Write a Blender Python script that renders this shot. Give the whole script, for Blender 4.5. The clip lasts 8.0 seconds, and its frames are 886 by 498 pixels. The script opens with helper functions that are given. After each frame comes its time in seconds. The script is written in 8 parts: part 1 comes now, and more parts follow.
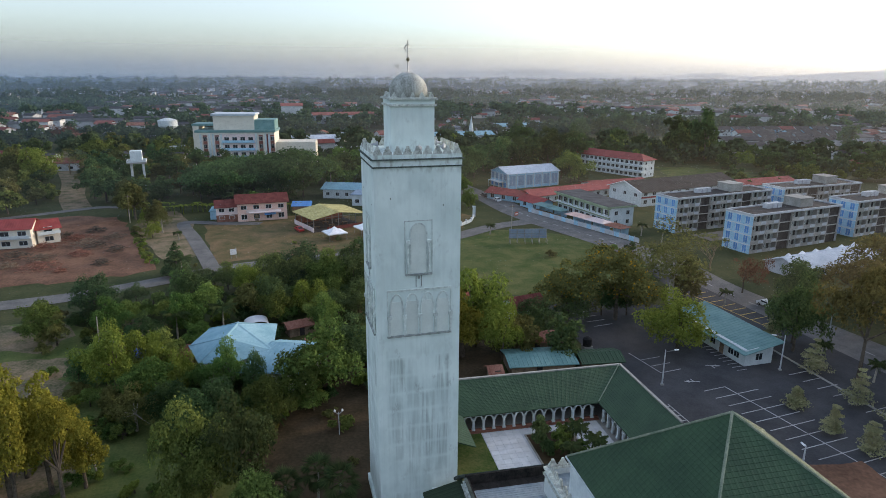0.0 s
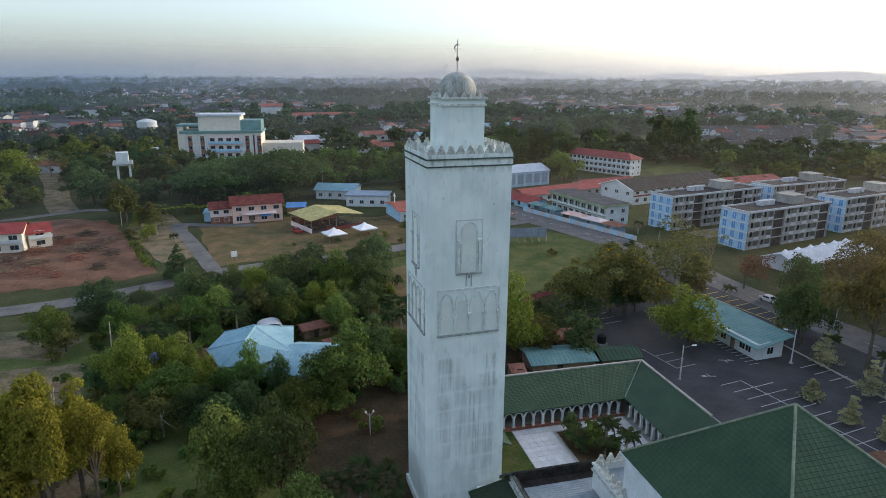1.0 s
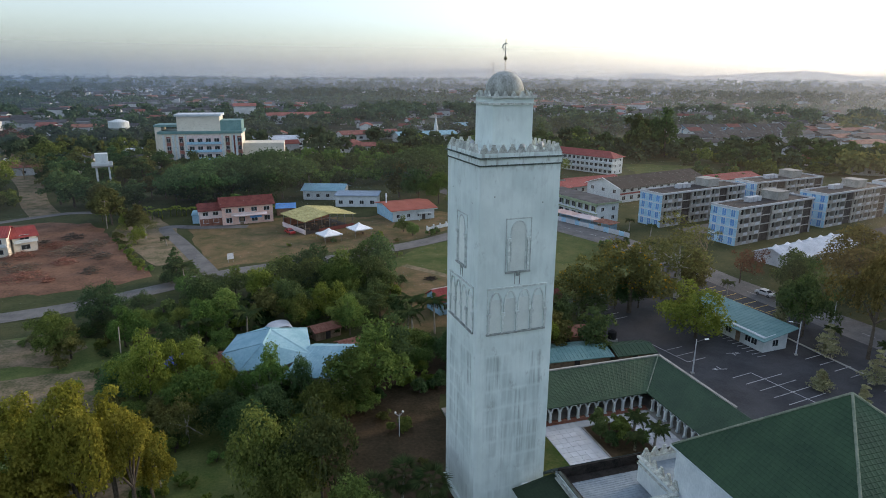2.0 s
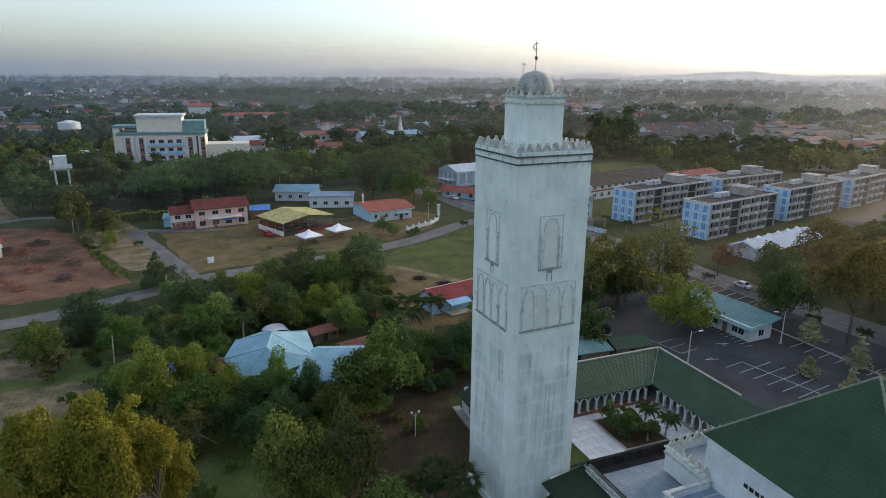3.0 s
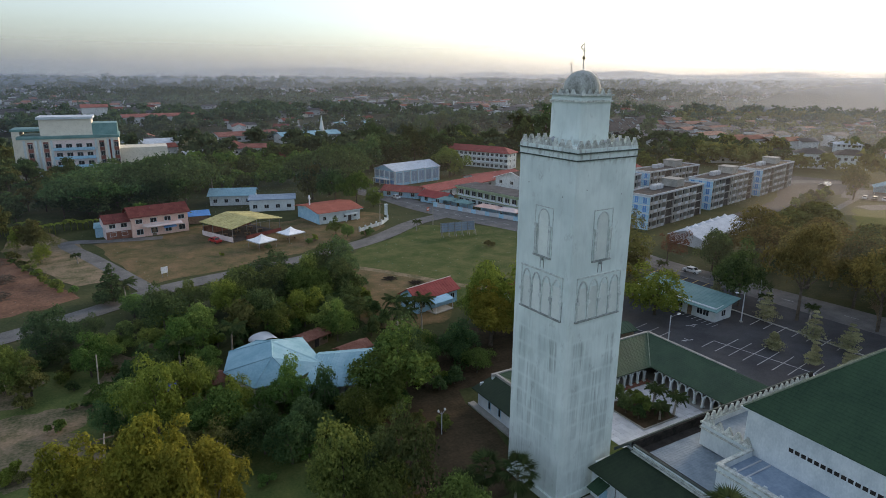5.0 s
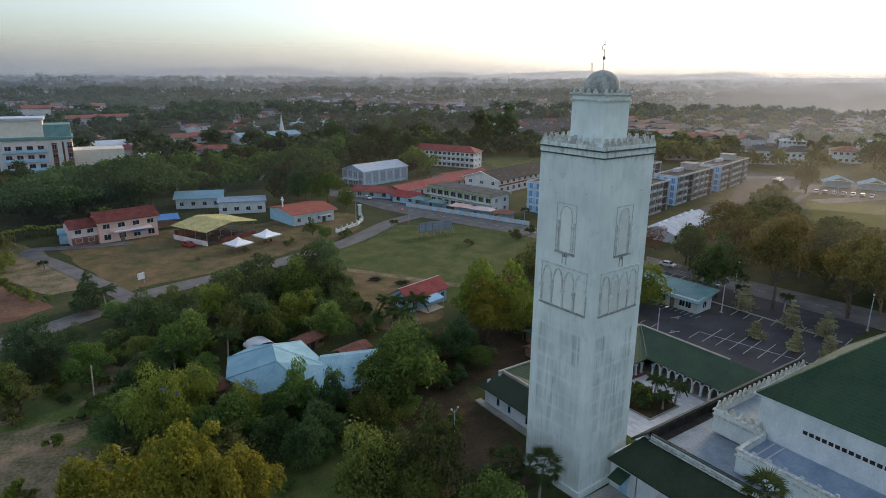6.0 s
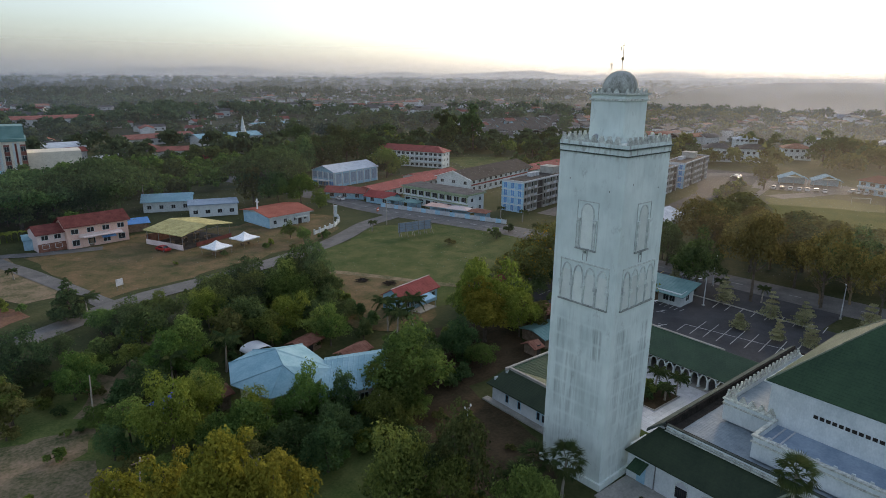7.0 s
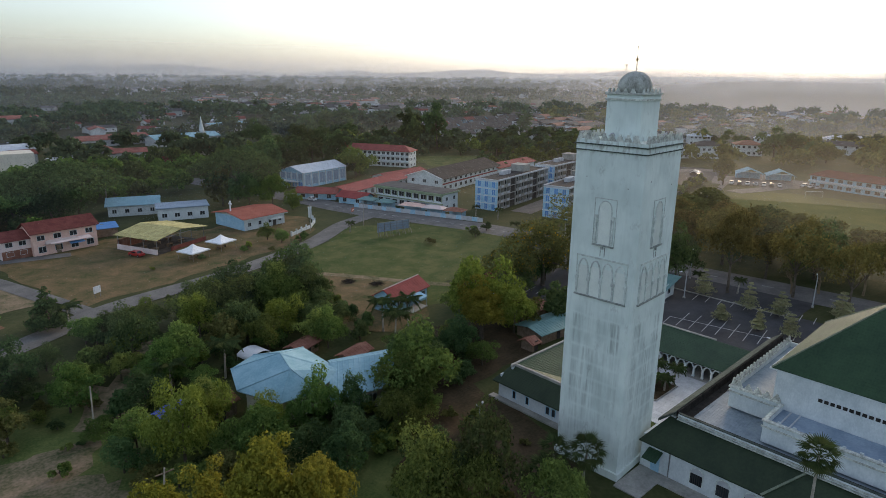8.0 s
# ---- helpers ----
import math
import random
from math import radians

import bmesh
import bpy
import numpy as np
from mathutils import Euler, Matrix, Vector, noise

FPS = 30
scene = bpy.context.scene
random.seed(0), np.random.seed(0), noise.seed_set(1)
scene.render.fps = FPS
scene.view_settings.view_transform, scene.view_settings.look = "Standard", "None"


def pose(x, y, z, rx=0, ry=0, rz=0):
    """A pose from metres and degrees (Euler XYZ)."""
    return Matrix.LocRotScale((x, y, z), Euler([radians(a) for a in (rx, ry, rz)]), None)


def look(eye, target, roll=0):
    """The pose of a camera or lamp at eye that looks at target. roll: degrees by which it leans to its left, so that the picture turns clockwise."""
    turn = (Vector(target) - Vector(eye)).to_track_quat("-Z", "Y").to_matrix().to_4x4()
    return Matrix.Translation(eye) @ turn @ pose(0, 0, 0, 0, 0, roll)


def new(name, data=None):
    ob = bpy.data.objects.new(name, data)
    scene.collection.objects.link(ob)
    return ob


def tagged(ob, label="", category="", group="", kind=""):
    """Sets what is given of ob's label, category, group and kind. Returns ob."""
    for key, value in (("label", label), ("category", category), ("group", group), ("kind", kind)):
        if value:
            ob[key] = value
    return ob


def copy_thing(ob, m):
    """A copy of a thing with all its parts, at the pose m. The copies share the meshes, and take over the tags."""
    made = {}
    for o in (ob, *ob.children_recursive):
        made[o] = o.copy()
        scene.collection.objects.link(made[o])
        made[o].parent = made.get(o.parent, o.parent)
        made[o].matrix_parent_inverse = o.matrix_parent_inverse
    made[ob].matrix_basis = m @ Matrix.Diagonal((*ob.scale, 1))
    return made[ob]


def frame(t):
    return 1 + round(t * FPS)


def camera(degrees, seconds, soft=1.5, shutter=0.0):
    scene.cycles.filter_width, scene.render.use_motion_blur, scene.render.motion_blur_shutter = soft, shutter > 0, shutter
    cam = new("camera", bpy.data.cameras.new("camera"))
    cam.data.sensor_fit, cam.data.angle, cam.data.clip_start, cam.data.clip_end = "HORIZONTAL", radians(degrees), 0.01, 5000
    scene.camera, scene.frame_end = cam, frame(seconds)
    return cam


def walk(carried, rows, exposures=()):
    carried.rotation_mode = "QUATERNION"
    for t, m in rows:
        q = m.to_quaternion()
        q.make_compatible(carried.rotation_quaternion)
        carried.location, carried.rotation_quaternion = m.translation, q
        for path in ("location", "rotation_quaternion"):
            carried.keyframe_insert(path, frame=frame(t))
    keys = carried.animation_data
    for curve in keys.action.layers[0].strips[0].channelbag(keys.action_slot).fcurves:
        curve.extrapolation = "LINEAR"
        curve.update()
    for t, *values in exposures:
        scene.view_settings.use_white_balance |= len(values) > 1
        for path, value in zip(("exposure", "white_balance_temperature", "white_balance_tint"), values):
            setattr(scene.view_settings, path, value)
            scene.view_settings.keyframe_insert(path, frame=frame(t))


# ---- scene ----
cam = camera(70.6, 8.0, soft=0.9)
PATH = [
    (0, (0.524, 0.87, 46.298), (0.923, 2.755, 45.759), 0.3),
    (0.5, (-2.846, 1.581, 46.285), (-2.409, 3.457, 45.746), 0.3),
    (1, (-6.43, 2.335, 46.225), (-5.955, 4.202, 45.687), 0.3),
    (1.5, (-10.097, 3.255, 46.162), (-9.582, 5.111, 45.624), 0.3),
    (3, (-20.941, 6.568, 46.079), (-20.238, 8.361, 45.54), 0.4),
    (3.5, (-24.486, 7.785, 46.044), (-23.712, 9.549, 45.505), 0.4),
    (4, (-27.987, 9.227, 46.063), (-27.144, 10.958, 45.523), 0.5),
    (4.5, (-31.367, 10.849, 46.035), (-30.457, 12.546, 45.495), 0.5),
    (6, (-41.091, 16.298, 45.922), (-39.989, 17.877, 45.383), 0.5),
    (6.5, (-44.156, 18.281, 45.927), (-42.996, 19.818, 45.388), 0.6),
    (7, (-47.063, 20.381, 45.855), (-45.847, 21.875, 45.317), 0.6),
    (7.5, (-49.929, 22.581, 45.94), (-48.659, 24.028, 45.4), 0.6),
    (8, (-52.807, 24.821, 45.952), (-51.482, 26.219, 45.412), 0.6),
]
walk(cam, [(t, look(eye, target, roll)) for t, eye, target, roll in PATH], exposures=[(0.0, 1.22, 6700, 10), (4.0, 1.02, 6900, 10), (8.0, 0.88, 6950, 10)])

# ---------------------------------------------------------------- world and light
SUN_AZ, SUN_EL = radians(74), radians(12)
world = bpy.data.worlds.new("dawn_sky")
scene.world = world
world.use_nodes = True
wn = world.node_tree
sky = wn.nodes.new("ShaderNodeTexSky")
sky.sky_type, sky.sun_disc = "NISHITA", False
sky.sun_elevation, sky.sun_rotation = SUN_EL, SUN_AZ
sky.altitude, sky.air_density, sky.dust_density, sky.ozone_density = 50, 1.0, 1.4, 4.2
soft_sky = wn.nodes.new("ShaderNodeHueSaturation")
soft_sky.inputs["Saturation"].default_value = 0.56
wn.links.new(sky.outputs[0], soft_sky.inputs["Color"])
# thin high cloud: the sky overhead is brighter than near the horizon
up = wn.nodes.new("ShaderNodeSeparateXYZ")
wn.links.new(wn.nodes.new("ShaderNodeTexCoord").outputs["Generated"], up.inputs[0])
lift = wn.nodes.new("ShaderNodeMapRange")
for k, w in zip(("From Min", "From Max", "To Min", "To Max"), (0.0, 1.0, 0.138, 0.225)):
    lift.inputs[k].default_value = w
wn.links.new(up.outputs["Z"], lift.inputs["Value"])
wn.links.new(soft_sky.outputs[0], wn.nodes["Background"].inputs[0])
wn.links.new(lift.outputs[0], wn.nodes["Background"].inputs[1])

sun = new("sun", bpy.data.lights.new("sun", "SUN"))
sun.data.energy, sun.data.angle, sun.data.color = 1.25, radians(14), (1.0, 0.74, 0.48)
sun.matrix_world = look((0, 0, 0), (-math.sin(SUN_AZ) * math.cos(SUN_EL), -math.cos(SUN_AZ) * math.cos(SUN_EL), -math.sin(SUN_EL)))


# ---------------------------------------------------------------- materials
def nodes_of(name):
    m = bpy.data.materials.new(name)
    m.use_nodes = True
    return m, m.node_tree.nodes, m.node_tree.links


def mat(name, c1, c2, size=1.0, rough=0.85, bump=0.15, metal=0.0, rnd=0.15, stretch=(1, 1, 1), fine=9.0, space="world"):
    """Two colours mixed by a coarse and a fine noise; size in metres of the coarse blotches."""
    m, n, l = nodes_of(name)
    b = n["Principled BSDF"]
    b.inputs["Roughness"].default_value, b.inputs["Metallic"].default_value = rough, metal
    b.inputs["Specular IOR Level"].default_value = 0.1 if rough >= 0.8 else 0.35
    if space == "world":
        src = n.new("ShaderNodeNewGeometry").outputs["Position"]
    else:
        src = n.new("ShaderNodeTexCoord").outputs["Object"]
    mp = n.new("ShaderNodeMapping")
    mp.inputs["Scale"].default_value = stretch
    l.new(src, mp.inputs["Vector"])
    a = n.new("ShaderNodeTexNoise")
    a.inputs["Scale"].default_value, a.inputs["Detail"].default_value, a.inputs["Roughness"].default_value = 1.0 / size, 8, 0.64
    f = n.new("ShaderNodeTexNoise")
    f.inputs["Scale"].default_value, f.inputs["Detail"].default_value = fine / size, 4
    for q in (a, f):
        l.new(mp.outputs[0], q.inputs["Vector"])
    add = n.new("ShaderNodeMath")
    add.operation = "MULTIPLY_ADD"
    l.new(f.outputs["Fac"], add.inputs[0])
    add.inputs[1].default_value = 0.5
    l.new(a.outputs["Fac"], add.inputs[2])
    rng = n.new("ShaderNodeMapRange")
    rng.inputs["From Min"].default_value, rng.inputs["From Max"].default_value = 0.56, 0.94
    l.new(add.outputs[0], rng.inputs["Value"])
    mix = n.new("ShaderNodeMix")
    mix.data_type = "RGBA"
    mix.inputs["A"].default_value, mix.inputs["B"].default_value = (*c1, 1), (*c2, 1)
    l.new(rng.outputs[0], mix.inputs["Factor"])
    hsv = n.new("ShaderNodeHueSaturation")
    inf = n.new("ShaderNodeObjectInfo")
    vr = n.new("ShaderNodeMapRange")
    vr.inputs["To Min"].default_value, vr.inputs["To Max"].default_value = 1 - rnd, 1 + rnd
    l.new(inf.outputs["Random"], vr.inputs["Value"])
    l.new(vr.outputs[0], hsv.inputs["Value"])
    l.new(mix.outputs["Result"], hsv.inputs["Color"])
    l.new(hsv.outputs[0], b.inputs["Base Color"])
    if bump:
        bp = n.new("ShaderNodeBump")
        bp.inputs["Strength"].default_value, bp.inputs["Distance"].default_value = bump, min(0.1 * size, 0.12)
        l.new(f.outputs["Fac"], bp.inputs["Height"])
        l.new(bp.outputs[0], b.inputs["Normal"])
    return m


def leaf_mat(name, dark, light, spread=0.12):
    """Foliage: colour by leaf cluster and by tree, some light passing through."""
    m, n, l = nodes_of(name)
    n.remove(n["Principled BSDF"])
    geo, inf = n.new("ShaderNodeNewGeometry"), n.new("ShaderNodeObjectInfo")
    mix = n.new("ShaderNodeMix")
    mix.data_type = "RGBA"
    mix.inputs["A"].default_value, mix.inputs["B"].default_value = (*dark, 1), (*light, 1)
    noi = n.new("ShaderNodeTexNoise")
    noi.inputs["Scale"].default_value, noi.inputs["Detail"].default_value = 0.45, 3
    l.new(geo.outputs["Position"], noi.inputs["Vector"])
    av = n.new("ShaderNodeMath")
    av.operation = "MULTIPLY_ADD"
    av.inputs[1].default_value = 0.75
    l.new(geo.outputs["Random Per Island"], av.inputs[0])
    sub = n.new("ShaderNodeMath")
    sub.operation = "MULTIPLY_ADD"
    sub.inputs[1].default_value, sub.inputs[2].default_value = 1.6, -0.58
    l.new(noi.outputs["Fac"], sub.inputs[0])
    l.new(sub.outputs[0], av.inputs[2])
    l.new(av.outputs[0], mix.inputs["Factor"])
    hsv = n.new("ShaderNodeHueSaturation")
    hr, vr = n.new("ShaderNodeMapRange"), n.new("ShaderNodeMapRange")
    hr.inputs["To Min"].default_value, hr.inputs["To Max"].default_value = 0.5 - spread * 0.16, 0.5 + spread * 0.22
    vr.inputs["To Min"].default_value, vr.inputs["To Max"].default_value = 1 - spread * 2.2, 1 + spread * 2
    l.new(inf.outputs["Random"], hr.inputs["Value"])
    m2 = n.new("ShaderNodeMath")
    m2.operation = "FRACT"
    m3 = n.new("ShaderNodeMath")
    m3.operation = "MULTIPLY"
    m3.inputs[1].default_value = 7.31
    l.new(inf.outputs["Random"], m3.inputs[0])
    l.new(m3.outputs[0], m2.inputs[0])
    l.new(m2.outputs[0], vr.inputs["Value"])
    l.new(hr.outputs[0], hsv.inputs["Hue"])
    l.new(vr.outputs[0], hsv.inputs["Value"])
    l.new(mix.outputs["Result"], hsv.inputs["Color"])
    dif, tra, ms = n.new("ShaderNodeBsdfDiffuse"), n.new("ShaderNodeBsdfTranslucent"), n.new("ShaderNodeMixShader")
    ms.inputs[0].default_value = 0.38
    l.new(hsv.outputs[0], dif.inputs[0])
    l.new(hsv.outputs[0], tra.inputs[0])
    l.new(dif.outputs[0], ms.inputs[1])
    l.new(tra.outputs[0], ms.inputs[2])
    l.new(ms.outputs[0], n["Material Output"].inputs["Surface"])
    return m


def tower_mat():
    """Old white limewash: pale blotches, upright grey-green rain streaks where the lattice was, small dark specks."""
    m, n, l = nodes_of("limewash")
    b = n["Principled BSDF"]
    b.inputs["Roughness"].default_value = 0.9
    pos = n.new("ShaderNodeTexCoord").outputs["Object"]

    def noise(scale, stretch, detail=5):
        mp, q = n.new("ShaderNodeMapping"), n.new("ShaderNodeTexNoise")
        mp.inputs["Scale"].default_value = stretch
        q.inputs["Scale"].default_value, q.inputs["Detail"].default_value = scale, detail
        l.new(pos, mp.inputs["Vector"])
        l.new(mp.outputs[0], q.inputs["Vector"])
        return q.outputs["Fac"]

    def ramp(v, lo, hi, a=0.0, z=1.0):
        r = n.new("ShaderNodeMapRange")
        for k, w in zip(("From Min", "From Max", "To Min", "To Max"), (lo, hi, a, z)):
            r.inputs[k].default_value = w
        l.new(v, r.inputs["Value"])
        return r.outputs[0]

    def times(a, c):
        q = n.new("ShaderNodeMath")
        q.operation = "MULTIPLY"
        l.new(a, q.inputs[0])
        if isinstance(c, float):
            q.inputs[1].default_value = c
        else:
            l.new(c, q.inputs[1])
        return q.outputs[0]

    def blend(fac, a, c):
        q = n.new("ShaderNodeMix")
        q.data_type = "RGBA"
        l.new(fac, q.inputs["Factor"])
        for s, w in (("A", a), ("B", c)):
            if isinstance(w, tuple):
                q.inputs[s].default_value = (*w, 1)
            else:
                l.new(w, q.inputs[s])
        return q.outputs["Result"]
    sep = n.new("ShaderNodeSeparateXYZ")
    l.new(pos, sep.inputs[0])
    base = blend(ramp(noise(0.35, (1, 1, 1)), 0.35, 0.65), (0.68, 0.765, 0.735), (0.57, 0.66, 0.635))
    base = blend(ramp(noise(1.6, (1, 1, 0.35)), 0.5, 0.72, 0, 0.32), base, (0.42, 0.49, 0.47))
    low = times(ramp(sep.outputs["Z"], 19.5, 21.3, 1, 0), ramp(sep.outputs["Z"], 2.0, 12.0, 0.35, 1))
    def bars(v, step, lo):
        """Pale strips every step metres, where the old lattice kept the plaster clean."""
        d, f, c = n.new("ShaderNodeMath"), n.new("ShaderNodeMath"), n.new("ShaderNodeMath")
        d.operation, f.operation, c.operation = "DIVIDE", "FRACT", "PINGPONG"
        d.inputs[1].default_value, c.inputs[1].default_value = step, 0.5
        l.new(v, d.inputs[0])
        l.new(d.outputs[0], f.inputs[0])
        l.new(f.outputs[0], c.inputs[0])
        return ramp(c.outputs[0], 0.03, 0.16, lo, 1)
    along = n.new("ShaderNodeMath")
    along.operation = "ADD"
    l.new(sep.outputs["X"], along.inputs[0])
    l.new(sep.outputs["Y"], along.inputs[1])
    shift = n.new("ShaderNodeMath")
    shift.inputs[1].default_value = 7.1
    l.new(along.outputs[0], shift.inputs[0])
    along = shift

    def cells(u, su, v, sv):
        """One random number for each panel of the lattice."""
        both, wn_ = n.new("ShaderNodeCombineXYZ"), n.new("ShaderNodeTexWhiteNoise")
        wn_.noise_dimensions = "2D"
        for q, w, k in ((u, su, "X"), (v, sv, "Y")):
            d, f = n.new("ShaderNodeMath"), n.new("ShaderNodeMath")
            d.operation, f.operation = "DIVIDE", "FLOOR"
            d.inputs[1].default_value = w
            l.new(q, d.inputs[0])
            l.new(d.outputs[0], f.inputs[0])
            l.new(f.outputs[0], both.inputs[k])
        l.new(both.outputs[0], wn_.inputs["Vector"])
        return wn_.outputs["Value"]
    ax, ay, least = n.new("ShaderNodeMath"), n.new("ShaderNodeMath"), n.new("ShaderNodeMath")
    ax.operation, ay.operation, least.operation = "ABSOLUTE", "ABSOLUTE", "MINIMUM"
    l.new(sep.outputs["X"], ax.inputs[0])
    l.new(sep.outputs["Y"], ay.inputs[0])
    l.new(ax.outputs[0], least.inputs[0])
    l.new(ay.outputs[0], least.inputs[1])
    inside = ramp(least.outputs[0], 3.0, 3.35, 1, 0)
    grid = times(bars(sep.outputs["Z"], 1.93, 0.45), bars(along.outputs[0], 1.53, 0.6))
    panel = ramp(cells(along.outputs[0], 1.53, sep.outputs["Z"], 3.86), 0.15, 0.85, 0.05, 1)
    streak = times(times(times(ramp(noise(1.0, (3.6, 3.6, 0.2), 7), 0.42, 0.66), panel), grid), inside)
    veil = times(times(ramp(noise(0.55, (1, 1, 0.5), 4), 0.38, 0.62), grid), inside)
    base = blend(times(times(veil, low), 0.42), base, (0.36, 0.45, 0.44))
    base = blend(times(times(streak, low), 0.66), base, (0.22, 0.265, 0.25))
    run = times(ramp(noise(1.0, (4.0, 4.0, 0.08), 3), 0.55, 0.7), 0.10)
    base = blend(run, base, (0.33, 0.37, 0.36))
    spot = times(ramp(noise(0.9, (1, 1, 0.6), 3), 0.6, 0.72), ramp(noise(6.0, (1, 1, 0.5)), 0.4, 0.7))
    base = blend(times(spot, 0.5), base, (0.22, 0.24, 0.23))
    top = times(times(ramp(sep.outputs["Z"], 37.4, 38.2), ramp(sep.outputs["Z"], 39.6, 40.0, 1, 0)), ramp(noise(2.2, (1, 1, 0.5)), 0.5, 0.66))
    base = blend(times(top, 0.5), base, (0.16, 0.14, 0.11))
    l.new(base, b.inputs["Base Color"])
    bp = n.new("ShaderNodeBump")
    bp.inputs["Strength"].default_value, bp.inputs["Distance"].default_value = 0.25, 0.04
    l.new(noise(5.0, (1, 1, 1)), bp.inputs["Height"])
    l.new(bp.outputs[0], b.inputs["Normal"])
    return m



